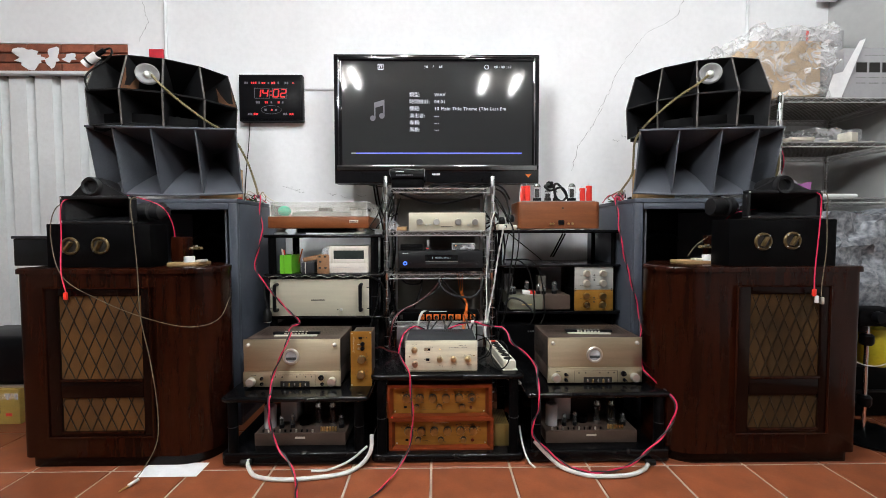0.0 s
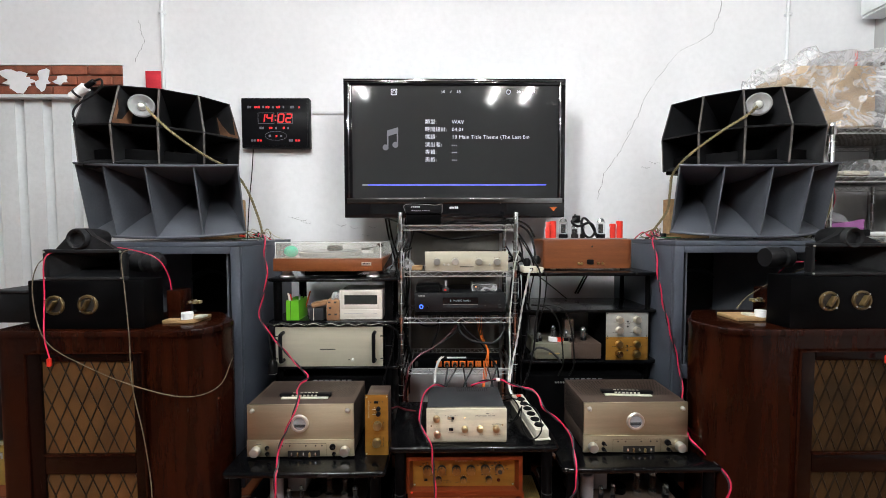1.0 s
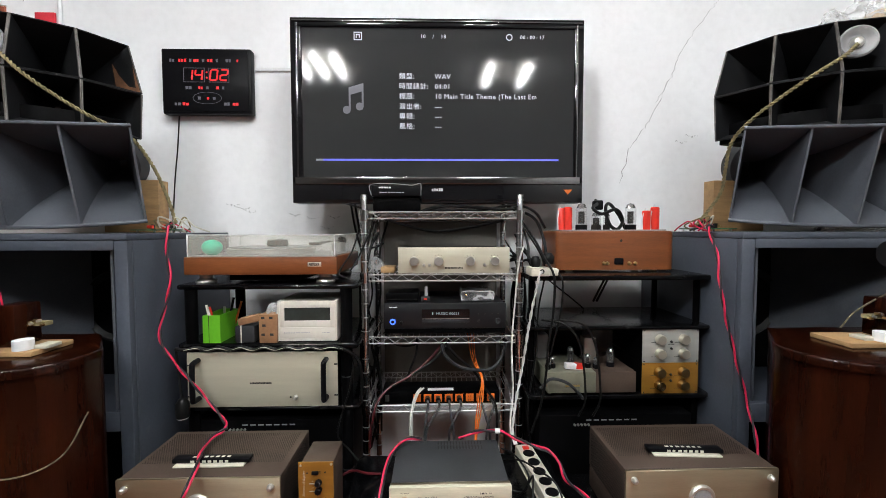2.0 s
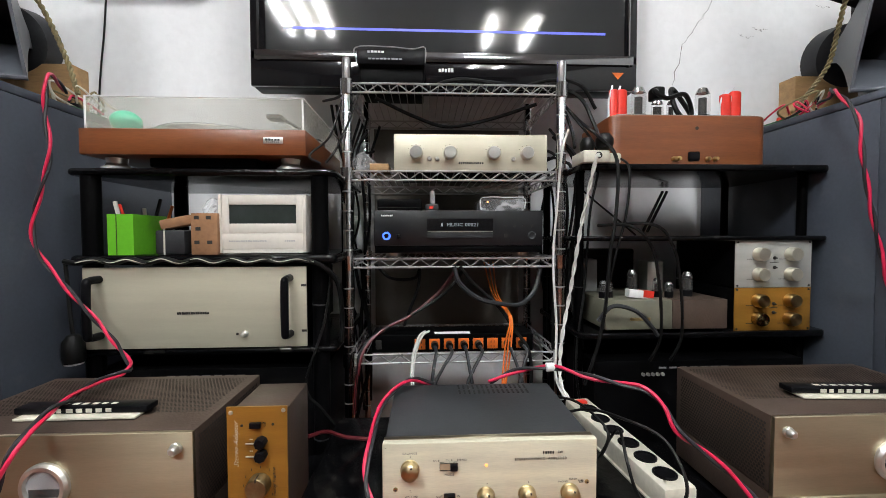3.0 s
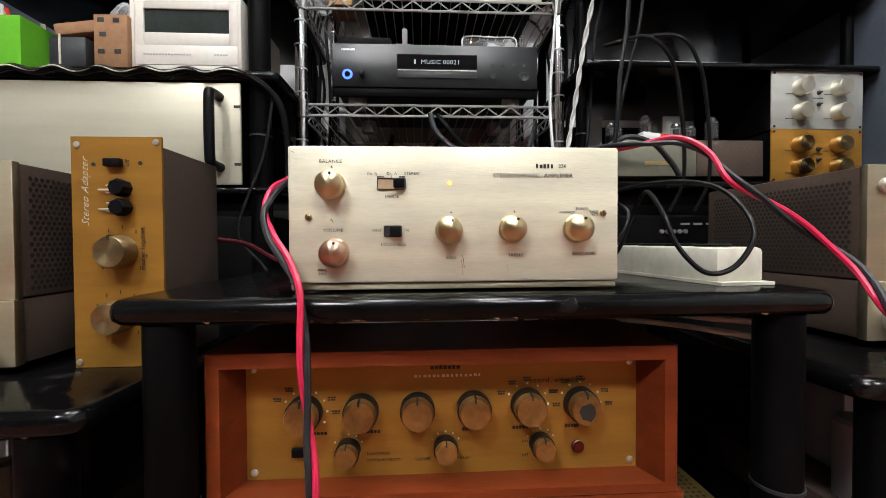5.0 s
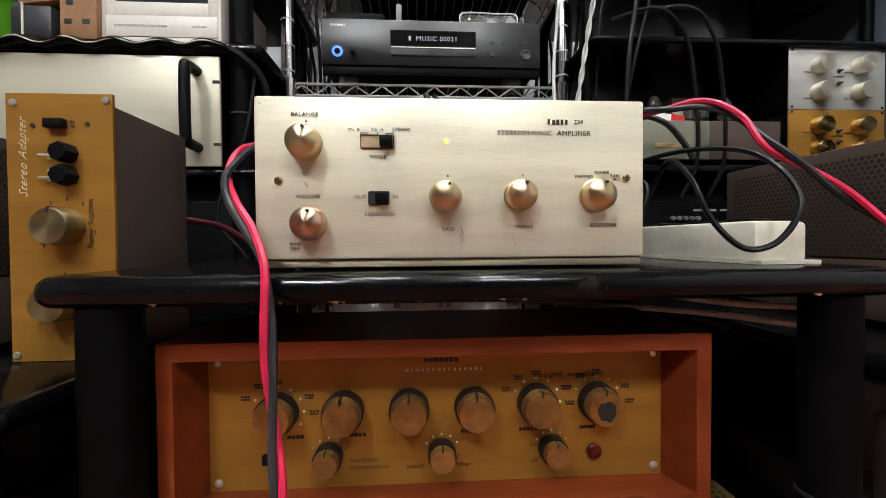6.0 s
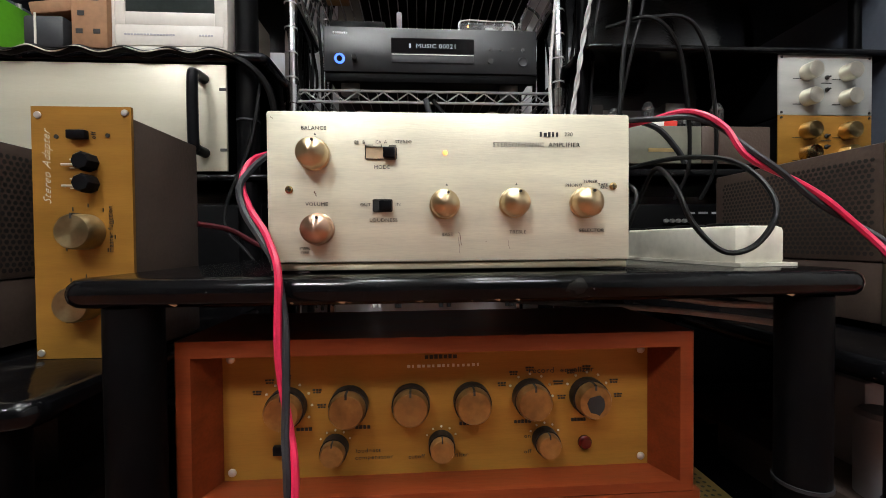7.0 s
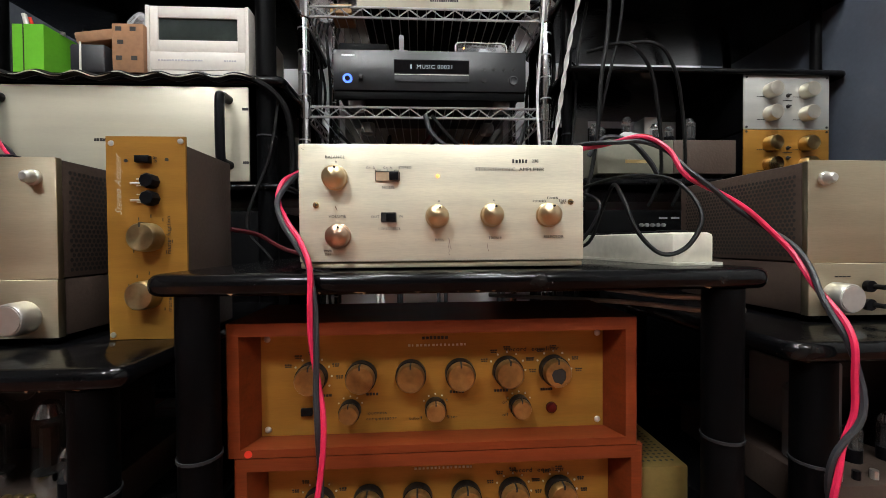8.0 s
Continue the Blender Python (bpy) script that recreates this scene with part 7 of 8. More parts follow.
# ---- power strips and cables ----
def power_strip():
    p = thing("power_strip", "long ivory power strip with round sockets, dusty", "power strip", (0.285, 1.75, 0.352))
    a, b = Vector((0.292, 1.595, 0)), Vector((0.262, 1.915, 0))
    d = (b - a)
    turn = math.degrees(math.atan2(d.y, d.x))
    L = d.length
    m = Matrix.Translation((a.x, a.y, 0.3525)) @ Matrix.Rotation(radians(turn), 4, "Z")
    bm = bx(0, L, -0.026, 0.026, 0, 0.036, bevel=0.005)
    bm.transform(m)
    part("body", bm, "ivory", p)
    bm = bx(-0.008, L + 0.005, -0.029, 0.029, -0.0002, 0.003)
    bm.transform(m)
    part("base_plate", bm, "ivory", p)
    for i in range(6):
        bm = lathe(bmesh.new(), (0.035 + i * 0.046, 0, 0.0362), [(0.0175, 0), (0.0175, 0.002), (0.015, 0.003), (0.014, 0.0005), (0, 0.0005)], "z", 20)
        bm.transform(m)
        part("socket", bm, "blackplastic", p)
    bm = bx(L - 0.035, L - 0.02, -0.01, 0.01, 0.036, 0.042, bevel=0.002)
    bm.transform(m)
    part("switch", bm, "redcap", p)


power_strip()
b = thing("outlet_box", "ivory outlet box with a black plug", "outlet box", (0.35, 2.0, 0.919))
part("body", bx(0.302, 0.365, 1.982, 2.06, 0.9195, 0.948, bevel=0.003), "ivory", b)
part("lid_tail", bx(0.3655, 0.398, 1.99, 2.04, 0.9195, 0.944, bevel=0.006), "ivory", b)
part("cable_hole", cyl(bmesh.new(), (0.338, 1.9815, 0.936), 0.008, 0.002, "y", seg=14), "ink", b)
for x, z, r in ((0.325, 0.964, 0.017), (0.368, 0.975, 0.021)):
    part("plug", lathe(bmesh.new(), (x, 2.02, z - 0.016), [(0, 0), (r * 0.8, 0), (r, 0.01), (r, 0.024), (r * 0.6, 0.036), (0, 0.038)], "z", 16), "rubber", b)

SPK = "red and black twisted loudspeaker cable"
twisted("speaker_cable", [(-0.905, 2.04, 1.085), (-0.880, 1.99, 1.092), (-0.838, 1.92, 1.075), (-0.836, 1.91, 1.0), (-0.825, 1.905, 0.92), (-0.838, 1.90, 0.85), (-0.858, 1.90, 0.778), (-0.851, 1.90, 0.719), (-0.797, 1.90, 0.644), (-0.728, 1.90, 0.56),
                         (-0.655, 1.86, 0.510), (-0.632, 1.83, 0.496), (-0.648, 1.78, 0.493), (-0.63, 1.70, 0.4935), (-0.60, 1.63, 0.500), (-0.597, 1.580, 0.474), (-0.622, 1.578, 0.415), (-0.654, 1.576, 0.338), (-0.652, 1.55, 0.283), (-0.648, 1.518, 0.262),
                         (-0.640, 1.510, 0.181), (-0.613, 1.505, 0.095), (-0.554, 1.47, 0.049), (-0.512, 1.42, 0.010), (-0.48, 1.33, 0.006), (-0.42, 1.2, 0.006), (-0.3, 1.0, 0.006)], 0.003, ("red", "greyrubber"), SPK, 0.14, "speaker cables")
twisted("speaker_cable", [(-0.06, 1.80, 0.47), (-0.10, 1.76, 0.492), (-0.14, 1.70, 0.476), (-0.150, 1.62, 0.452), (-0.152, 1.585, 0.425), (-0.139, 1.56, 0.402), (-0.123, 1.55, 0.380), (-0.110, 1.537, 0.360), (-0.106, 1.532, 0.330), (-0.104, 1.528, 0.295), (-0.101, 1.526, 0.255),
                         (-0.097, 1.52, 0.219), (-0.098, 1.515, 0.16), (-0.108, 1.50, 0.093), (-0.138, 1.47, 0.045), (-0.174, 1.42, 0.016), (-0.231, 1.33, 0.006), (-0.36, 1.18, 0.006), (-0.5, 1.0, 0.006)], 0.0027, ("red", "greyrubber"), SPK, 0.17, "speaker cables")
twisted("speaker_cable", [(0.05, 1.80, 0.47), (0.10, 1.79, 0.495), (0.16, 1.76, 0.510), (0.20, 1.72, 0.509), (0.245, 1.68, 0.508), (0.271, 1.66, 0.507), (0.291, 1.64, 0.489), (0.302, 1.62, 0.458), (0.336, 1.61, 0.431), (0.374, 1.60, 0.398), (0.395, 1.58, 0.367), (0.393, 1.55, 0.326),
                         (0.392, 1.523, 0.290), (0.392, 1.515, 0.256), (0.388, 1.51, 0.219), (0.368, 1.51, 0.180), (0.366, 1.51, 0.127), (0.40, 1.50, 0.09), (0.463, 1.485, 0.040), (0.52, 1.475, 0.012), (0.603, 1.46, 0.008), (0.709, 1.46, 0.030), (0.799, 1.47, 0.090),
                         (0.884, 1.49, 0.165), (0.912, 1.50, 0.249), (0.895, 1.58, 0.290), (0.850, 1.60, 0.330), (0.862, 1.66, 0.345), (0.895, 1.74, 0.40), (0.925, 1.80, 0.47), (0.940, 1.85, 0.54), (0.922, 1.858, 0.62), (0.900, 1.86, 0.70),
                         (0.873, 1.86, 0.80), (0.852, 1.86, 0.90), (0.845, 1.87, 1.0), (0.865, 1.94, 1.078), (0.92, 2.0, 1.085), (0.95, 2.06, 1.085)], 0.003, ("red", "greyrubber"), SPK, 0.14, "speaker cables")
solid("cable_tape", cyl(bmesh.new(), (0.155, 1.763, 0.510), 0.0078, 0.014, "x", seg=14), "paper", "white tape round a red cable", "tape")

rc = random.Random(12)
BLK = "black cable hanging among the racks"


def hang(name, pts, r, m, label, group="loose cables"):
    return cable(name, pts, r, m, label, "cable", group, 8, 7)


# bundles beside the posts of the wire rack
for i in range(7):
    x = -0.30 + rc.uniform(-0.015, 0.05)
    y = 2.10 + rc.uniform(0.02, 0.30)
    hang("hanging_cable", [(x + 0.03, y + 0.05, 1.14 - rc.uniform(0, 0.2)), (x, y, 0.98), (x + rc.uniform(-0.02, 0.03), y, 0.8), (x + rc.uniform(-0.03, 0.02), y, 0.62), (x + rc.uniform(-0.02, 0.05), y - 0.02, 0.42), (x, y, 0.2)], rc.uniform(0.003, 0.0055), "rubber", BLK)
for i in range(9):
    x = 0.325 + rc.uniform(-0.035, 0.03)
    y = 2.04 + rc.uniform(0.0, 0.32)
    hang("hanging_cable", [(x - 0.04, y + 0.06, 1.13 - rc.uniform(0, 0.2)), (x + rc.uniform(-0.01, 0.02), y, 0.95), (x + rc.uniform(-0.02, 0.02), y, 0.8), (x + rc.uniform(-0.03, 0.02), y, 0.62), (x + rc.uniform(-0.05, 0.02), y - 0.03, 0.42), (x, y, 0.2)], rc.uniform(0.003, 0.0055), "rubber", BLK)
hang("hanging_cable", [(0.25, 2.14, 1.16), (0.34, 2.12, 1.12), (0.372, 2.10, 1.05), (0.372, 2.05, 0.98)], 0.005, "rubber", BLK)
hang("hanging_cable", [(0.27, 2.13, 1.15), (0.30, 2.12, 1.09), (0.318, 2.10, 1.02), (0.31, 2.06, 0.97)], 0.0045, "rubber", BLK)
hang("hanging_cable", [(0.28, 2.15, 1.14), (0.335, 2.10, 1.05), (0.35, 2.0, 0.98), (0.372, 1.962, 0.92), (0.368, 1.955, 0.80), (0.352, 1.95, 0.70), (0.345, 1.95, 0.60), (0.33, 1.955, 0.50), (0.30, 1.96, 0.40)], 0.0042, "rubber", BLK)
hang("hanging_cable", [(0.395, 2.0, 0.935), (0.40, 1.96, 0.90), (0.392, 1.955, 0.80), (0.37, 1.96, 0.70), (0.35, 1.965, 0.6)], 0.003, "rubber", BLK)
# two thick leads looping over the middle shelf
for dx, dz in ((0.0, 0.0), (0.05, 0.004)):
    hang("hanging_cable", [(0.34, 1.99, 0.772), (0.40 + dx, 1.945, 0.768 + dz), (0.445 + dx, 1.94, 0.72), (0.465 + dx, 1.945, 0.64), (0.475 + dx, 1.95, 0.56), (0.478 + dx, 1.96, 0.50), (0.46 + dx, 1.97, 0.45)], 0.0036, "rubber", "thick dark grey lead looping over a shelf")
hang("hanging_cable", [(0.33, 1.96, 0.55), (0.36, 1.95, 0.585), (0.41, 1.945, 0.575), (0.45, 1.95, 0.54), (0.47, 1.955, 0.515)], 0.005, "greyrubber", "thick dark grey lead looping over a shelf")
hang("hanging_cable", [(0.40, 2.3, 0.915), (0.45, 2.3, 0.87), (0.55, 2.3, 0.79), (0.60, 2.3, 0.748)], 0.003, "rubber", BLK)
for dx in (0, 0.015):
    hang("hanging_cable", [(0.76 + dx, 2.42, 0.90), (0.74 + dx, 2.42, 0.86), (0.70 + dx, 2.41, 0.79), (0.68 + dx, 2.4, 0.76)], 0.005, "rubber", BLK)
# white cables
WH = "white cable hanging beside the wire rack"
hang("white_cable", [(0.30, 2.08, 1.02), (0.277, 2.06, 0.957), (0.262, 2.05, 0.819), (0.250, 2.04, 0.682), (0.246, 2.0, 0.524), (0.228, 1.95, 0.430), (0.232, 1.90, 0.395)], 0.0032, "whitecable", WH, "white cables")
twisted("white_cable", [(0.338, 1.978, 0.936), (0.325, 1.966, 0.925), (0.314, 1.975, 0.862), (0.297, 1.985, 0.762), (0.279, 1.995, 0.625), (0.252, 1.98, 0.499), (0.232, 1.93, 0.425), (0.238, 1.90, 0.395)], 0.0026, ("whitecable", "whitecable"), WH, 0.08, "white cables")
# leads of the rack power distributor
for x, xe in ((-0.045, -0.055), (-0.006, -0.05), (0.032, 0.045), (0.071, 0.03), (0.186, 0.16), (0.148, 0.17)):
    hang("mains_lead", [(x, 2.078, 0.462), (x + 0.002, 2.05, 0.452), ((x + xe) / 2, 2.03, 0.42), (xe, 2.02, 0.37), (xe, 2.03, 0.25)], 0.0042, "greyrubber", "dark mains lead plugged into an orange outlet", "mains leads")
hang("white_cable", [(-0.07, 2.12, 0.493), (-0.085, 2.08, 0.49), (-0.098, 2.06, 0.46), (-0.105, 2.05, 0.42), (-0.106, 2.04, 0.36), (-0.10, 2.04, 0.25)], 0.0032, "whitecable", "thin white cable over the power distributor", "white cables")
hang("white_cable", [(-0.06, 2.12, 0.493), (-0.078, 2.08, 0.49), (-0.092, 2.06, 0.46), (-0.100, 2.05, 0.42), (-0.099, 2.04, 0.36), (-0.09, 2.04, 0.25)], 0.0032, "whitecable", "thin white cable over the power distributor", "white cables")
for dx in (0.0, 0.007, 0.014):
    hang("orange_cable", [(0.115 + dx * 2, 2.30, 0.665), (0.125 + dx, 2.2, 0.58), (0.150 + dx * 0.4, 2.09, 0.535), (0.138 + dx, 2.07, 0.48), (0.128 + dx, 2.055, 0.42), (0.122 + dx * 0.5, 2.04, 0.36), (0.12, 2.02, 0.28)], 0.0022, "orange", "thin orange cable hanging from the wire rack", "orange cables")
for dx in (0.0, 0.02):
    hang("dark_red_cable", [(0.03 + dx, 2.20, 0.665), (-0.03 + dx, 2.18, 0.59), (-0.11, 2.15, 0.53), (-0.18, 2.12, 0.50), (-0.225 - dx * 0.3, 2.08, 0.46), (-0.24, 2.06, 0.40), (-0.25, 2.06, 0.3)], 0.0048, "rubber" if dx else "darkred", "thick cable curving under the wire shelf")
hang("grey_lead", [(0.005, 2.085, 0.668), (0.02, 2.08, 0.625), (0.07, 2.08, 0.585), (0.14, 2.09, 0.568), (0.185, 2.1, 0.568), (0.225, 2.12, 0.60), (0.25, 2.14, 0.665)], 0.006, "greyrubber", "thick grey lead sagging under the wire shelf")
hang("hanging_cable", [(0.02, 2.09, 0.668), (0.06, 2.09, 0.62), (0.12, 2.1, 0.565), (0.165, 2.09, 0.50), (0.20, 2.07, 0.44), (0.20, 2.05, 0.3)], 0.0045, "rubber", BLK)
hang("hanging_cable", [(-0.22, 2.25, 0.668), (-0.17, 2.23, 0.625), (-0.10, 2.22, 0.625), (-0.085, 2.22, 0.655), (-0.09, 2.2, 0.60), (-0.11, 2.2, 0.545), (-0.13, 2.2, 0.49)], 0.0045, "rubber", BLK)
hang("hanging_cable", [(-0.20, 2.14, 1.115), (-0.10, 2.2, 1.085), (0.0, 2.25, 1.07), (0.12, 2.22, 1.085), (0.24, 2.16, 1.11)], 0.005, "rubber", BLK)
hang("hanging_cable", [(-0.06, 2.15, 1.146), (0.02, 2.13, 1.162), (0.12, 2.14, 1.158), (0.22, 2.14, 1.150), (0.29, 2.13, 1.155)], 0.006, "rubber", BLK)
hang("hanging_cable", [(-0.07, 2.18, 1.146), (0.03, 2.17, 1.150), (0.16, 2.16, 1.148), (0.27, 2.13, 1.165), (0.34, 2.1, 1.14), (0.38, 2.1, 1.08)], 0.0045, "rubber", BLK)
for dx in (0.0, 0.018):
    hang("hanging_cable", [(-0.39 + dx, 2.47, 1.20), (-0.37 + dx, 2.47, 1.08), (-0.335 + dx, 2.46, 0.95), (-0.32, 2.46, 0.8), (-0.33, 2.46, 0.5), (-0.35, 2.45, 0.2), (-0.36, 2.44, 0.02)], 0.005, "rubber", BLK)
hang("hanging_cable", [(-0.40, 2.4, 1.19), (-0.33, 2.3, 1.17), (-0.262, 2.12, 1.146)], 0.004, "rubber", BLK)
hang("hanging_cable", [(-0.28, 2.11, 1.10), (-0.31, 2.09, 1.0), (-0.335, 2.0, 0.935), (-0.31, 2.0, 0.915)], 0.003, "rubber", BLK)
hang("hanging_cable", [(-0.235, 2.11, 1.13), (-0.255, 2.085, 1.05), (-0.29, 2.08, 0.97), (-0.315, 2.07, 0.93)], 0.003, "rubber", BLK)
# coil of black cable on the wooden amplifier
hang("cable_coil", [(0.629, 2.264, 1.192), (0.617, 2.224, 1.174), (0.582, 2.174, 1.156), (0.612, 2.164, 1.133), (0.676, 2.184, 1.151), (0.711, 2.204, 1.109), (0.676, 2.174, 1.076), (0.641, 2.164, 1.097), (0.635, 2.184, 1.156), (0.663, 2.214, 1.174), (0.704, 2.224, 1.133), (0.722, 2.204, 1.079)], 0.0065, "rubber", "coil of thick black cable on the amplifier")
solid("cable_plug", bx(0.612, 0.645, 2.224, 2.264, 1.152, 1.19, bevel=0.006), "rubber", "black mains plug lying in a cable coil", "plug")
# loop beside the cream amplifier
hang("loop_cable", [(0.17, 1.72, 0.37), (0.215, 1.70, 0.375), (0.228, 1.68, 0.42), (0.228, 1.65, 0.448), (0.215, 1.60, 0.425), (0.222, 1.585, 0.39), (0.242, 1.575, 0.366), (0.266, 1.57, 0.372), (0.283, 1.57, 0.401), (0.283, 1.59, 0.432), (0.273, 1.62, 0.453), (0.242, 1.66, 0.459), (0.21, 1.72, 0.450), (0.17, 1.77, 0.42)], 0.0024, "rubber", "dark grey cable in a loose loop by the amplifier")
hang("loop_cable", [(0.18, 1.70, 0.362), (0.205, 1.68, 0.385), (0.224, 1.68, 0.43), (0.20, 1.74, 0.452), (0.17, 1.78, 0.45)], 0.0024, "rubber", "dark grey cable in a loose loop by the amplifier")
hang("black_lead", [(-0.262, 1.955, 0.31), (-0.30, 1.95, 0.36), (-0.335, 1.945, 0.42), (-0.30, 1.97, 0.55), (-0.285, 1.98, 0.66)], 0.003, "rubber", BLK)
hang("red_lead", [(-0.275, 1.75, 0.40), (-0.25, 1.78, 0.393), (-0.22, 1.80, 0.372), (-0.18, 1.82, 0.357)], 0.0035, "darkred", "short red phono lead on the stand")
# braided lead along the left stand
hang("braided_lead", [(-0.85, 1.957, 0.695)] + [(-0.82 + i * 0.036, 1.956, 0.693 + (0.006 if i % 2 else -0.002)) for i in range(14)] + [(-0.30, 1.962, 0.68), (-0.27, 1.98, 0.64), (-0.265, 2.0, 0.56), (-0.268, 2.0, 0.50)], 0.006, "rubber", "black braided mains lead along the shelf edge")
twisted("braid_tracer", [(-0.82 + i * 0.036, 1.949, 0.693 + (0.006 if i % 2 else -0.002)) for i in range(15)], 0.0011, ("inkpale", "rubber"), "thin pale tracer thread round a braided lead", 0.09)
b = thing("hanging_plug", "black mains plug hanging beside the stand", "plug", (-0.83, 1.945, 0.5))
part("body", lathe(bmesh.new(), (-0.826, 1.945, 0.478), [(0, 0), (0.019, 0), (0.021, 0.012), (0.02, 0.045), (0.01, 0.06), (0, 0.062)], "z", 18), "rubber", b)
part("pale_ring", lathe(bmesh.new(), (-0.826, 1.945, 0.474), [(0, 0), (0.017, 0), (0.018, 0.004), (0, 0.004)], "z", 18), "paper", b)
part("lead", sweep(bmesh.new(), spline([(-0.826, 1.945, 0.535), (-0.835, 1.95, 0.58), (-0.845, 1.958, 0.64), (-0.85, 1.96, 0.69)]), 0.004, 8), "rubber", b)

# floor cables
hang("white_floor_cable", [(-0.735, 1.53, 0.028), (-0.72, 1.50, 0.016), (-0.67, 1.455, 0.0085), (-0.569, 1.435, 0.0085), (-0.448, 1.445, 0.0085), (-0.349, 1.47, 0.0085), (-0.293, 1.51, 0.020), (-0.262, 1.535, 0.060), (-0.262, 1.56, 0.11)], 0.0078, "whitecable", "thick white cable on the tiled floor", "floor cables")
solid("cable_end", cyl(bmesh.new(), (-0.74, 1.525, 0.022), 0.010, 0.04, "x", seg=14), "rubber", "black end sleeve of a white cable", "cable end")
hang("white_floor_cable", [(-0.48, 1.49, 0.006), (-0.42, 1.495, 0.006), (-0.343, 1.525, 0.024), (-0.276, 1.535, 0.075)], 0.0045, "whitecable", "thin white cable on the tiled floor", "floor cables")
hang("white_floor_cable", [(0.375, 1.515, 0.10), (0.406, 1.51, 0.066), (0.466, 1.49, 0.016), (0.530, 1.45, 0.0085), (0.60, 1.435, 0.0085), (0.705, 1.44, 0.0085), (0.775, 1.47, 0.0085), (0.81, 1.50, 0.012)], 0.0078, "whitecable", "thick white cable on the tiled floor", "floor cables")
solid("cable_end", cyl(bmesh.new(), (0.825, 1.512, 0.014), 0.011, 0.035, "x", seg=14), "rubber", "black end sleeve of a white cable", "cable end")
hang("white_floor_cable", [(0.332, 1.60, 0.12), (0.338, 1.56, 0.06), (0.352, 1.52, 0.020), (0.372, 1.495, 0.007)], 0.0038, "whitecable", "thin white cable on the tiled floor", "floor cables")
hang("white_cable", [(0.10, 1.80, 0.322), (0.20, 1.72, 0.319), (0.28, 1.64, 0.313), (0.305, 1.595, 0.316), (0.325, 1.575, 0.311), (0.333, 1.578, 0.302), (0.318, 1.592, 0.300), (0.25, 1.68, 0.300), (0.10, 1.80, 0.295)], 0.0032, "whitecable", "white cable looping out under the stand top", "white cables")
solid("paper_sheet", bx(-1.13, -0.90, 1.47, 1.56, 0.0015, 0.0025), "paper", "sheet of white paper under the console foot", "paper")

# twine leads on the consoles
TW = "thin braided cloth lead hanging over the console"
hang("cloth_lead", [(-1.42, 1.60, 1.04), (-1.437, 1.535, 1.0), (-1.450, 1.525, 0.893), (-1.40, 1.512, 0.744), (-1.261, 1.505, 0.659), (-1.091, 1.50, 0.591), (-0.93, 1.50, 0.556), (-0.845, 1.545, 0.575), (-0.825, 1.60, 0.654)], 0.0017, "lead", TW, "cloth leads")
hang("cloth_lead", [(-1.17, 1.60, 1.045), (-1.160, 1.54, 1.03), (-1.146, 1.53, 0.914), (-1.125, 1.515, 0.765), (-1.108, 1.50, 0.595), (-1.069, 1.49, 0.427), (-1.042, 1.48, 0.259), (-1.043, 1.475, 0.134), (-1.076, 1.455, 0.050), (-1.095, 1.42, 0.012)], 0.0017, "lead", TW, "cloth leads")
b = thing("banana_plug", "small gold plug lying on the tiled floor", "plug", (-1.10, 1.41, 0.01))
part("sleeve", sweep(bmesh.new(), [Vector((-1.085, 1.435, 0.016)), Vector((-1.100, 1.405, 0.011))], 0.006, 10), "silver", b)
part("pin", sweep(bmesh.new(), [Vector((-1.100, 1.405, 0.010)), Vector((-1.113, 1.38, 0.006))], 0.0028, 8), "brass", b)
hang("red_lead", [(-1.41, 1.60, 1.045), (-1.418, 1.54, 1.02), (-1.420, 1.535, 0.893), (-1.406, 1.513, 0.766), (-1.388, 1.510, 0.685)], 0.0021, "red", "thin red lead hanging over the console", "red leads")
hang("red_lead", [(-1.25, 1.58, 1.05), (-1.203, 1.60, 1.052), (-1.112, 1.63, 1.018), (-1.085, 1.66, 0.949), (-1.084, 1.68, 0.855)], 0.0021, "red", "thin red lead bending down to a terminal", "red leads")
hang("red_lead", [(1.42, 1.56, 1.07), (1.446, 1.505, 1.05), (1.450, 1.50, 0.993), (1.440, 1.495, 0.886), (1.421, 1.485, 0.758), (1.416, 1.48, 0.690)], 0.0021, "red", "thin red lead hanging over the console", "red leads")
hang("cloth_lead", [(1.46, 1.56, 1.07), (1.474, 1.505, 1.05), (1.474, 1.50, 0.972), (1.472, 1.495, 0.843), (1.450, 1.485, 0.715), (1.443, 1.48, 0.662)], 0.0017, "lead", TW, "cloth leads")
hang("red_lead", [(1.30, 1.62, 1.0), (1.24, 1.66, 0.985), (1.205, 1.68, 0.94), (1.22, 1.69, 0.90)], 0.0021, "red", "thin red lead bending down to a terminal", "red leads")
hang("cloth_lead", [(1.30, 1.63, 0.985), (1.2, 1.68, 0.92), (1.12, 1.71, 0.855), (1.085, 1.72, 0.805)], 0.0022, "lead", TW, "cloth leads")
for x, y, z, m in ((1.416, 1.48, 0.68, "redcap"), (1.425, 1.478, 0.655, "paper"), (1.445, 1.478, 0.65, "silver"), (-1.388, 1.508, 0.675, "redcap")):
    solid("lead_clip", bx(x - 0.006, x + 0.006, y - 0.005, y + 0.005, z - 0.016, z + 0.012, bevel=0.003), m, "small clip on the end of a thin lead", "clip")


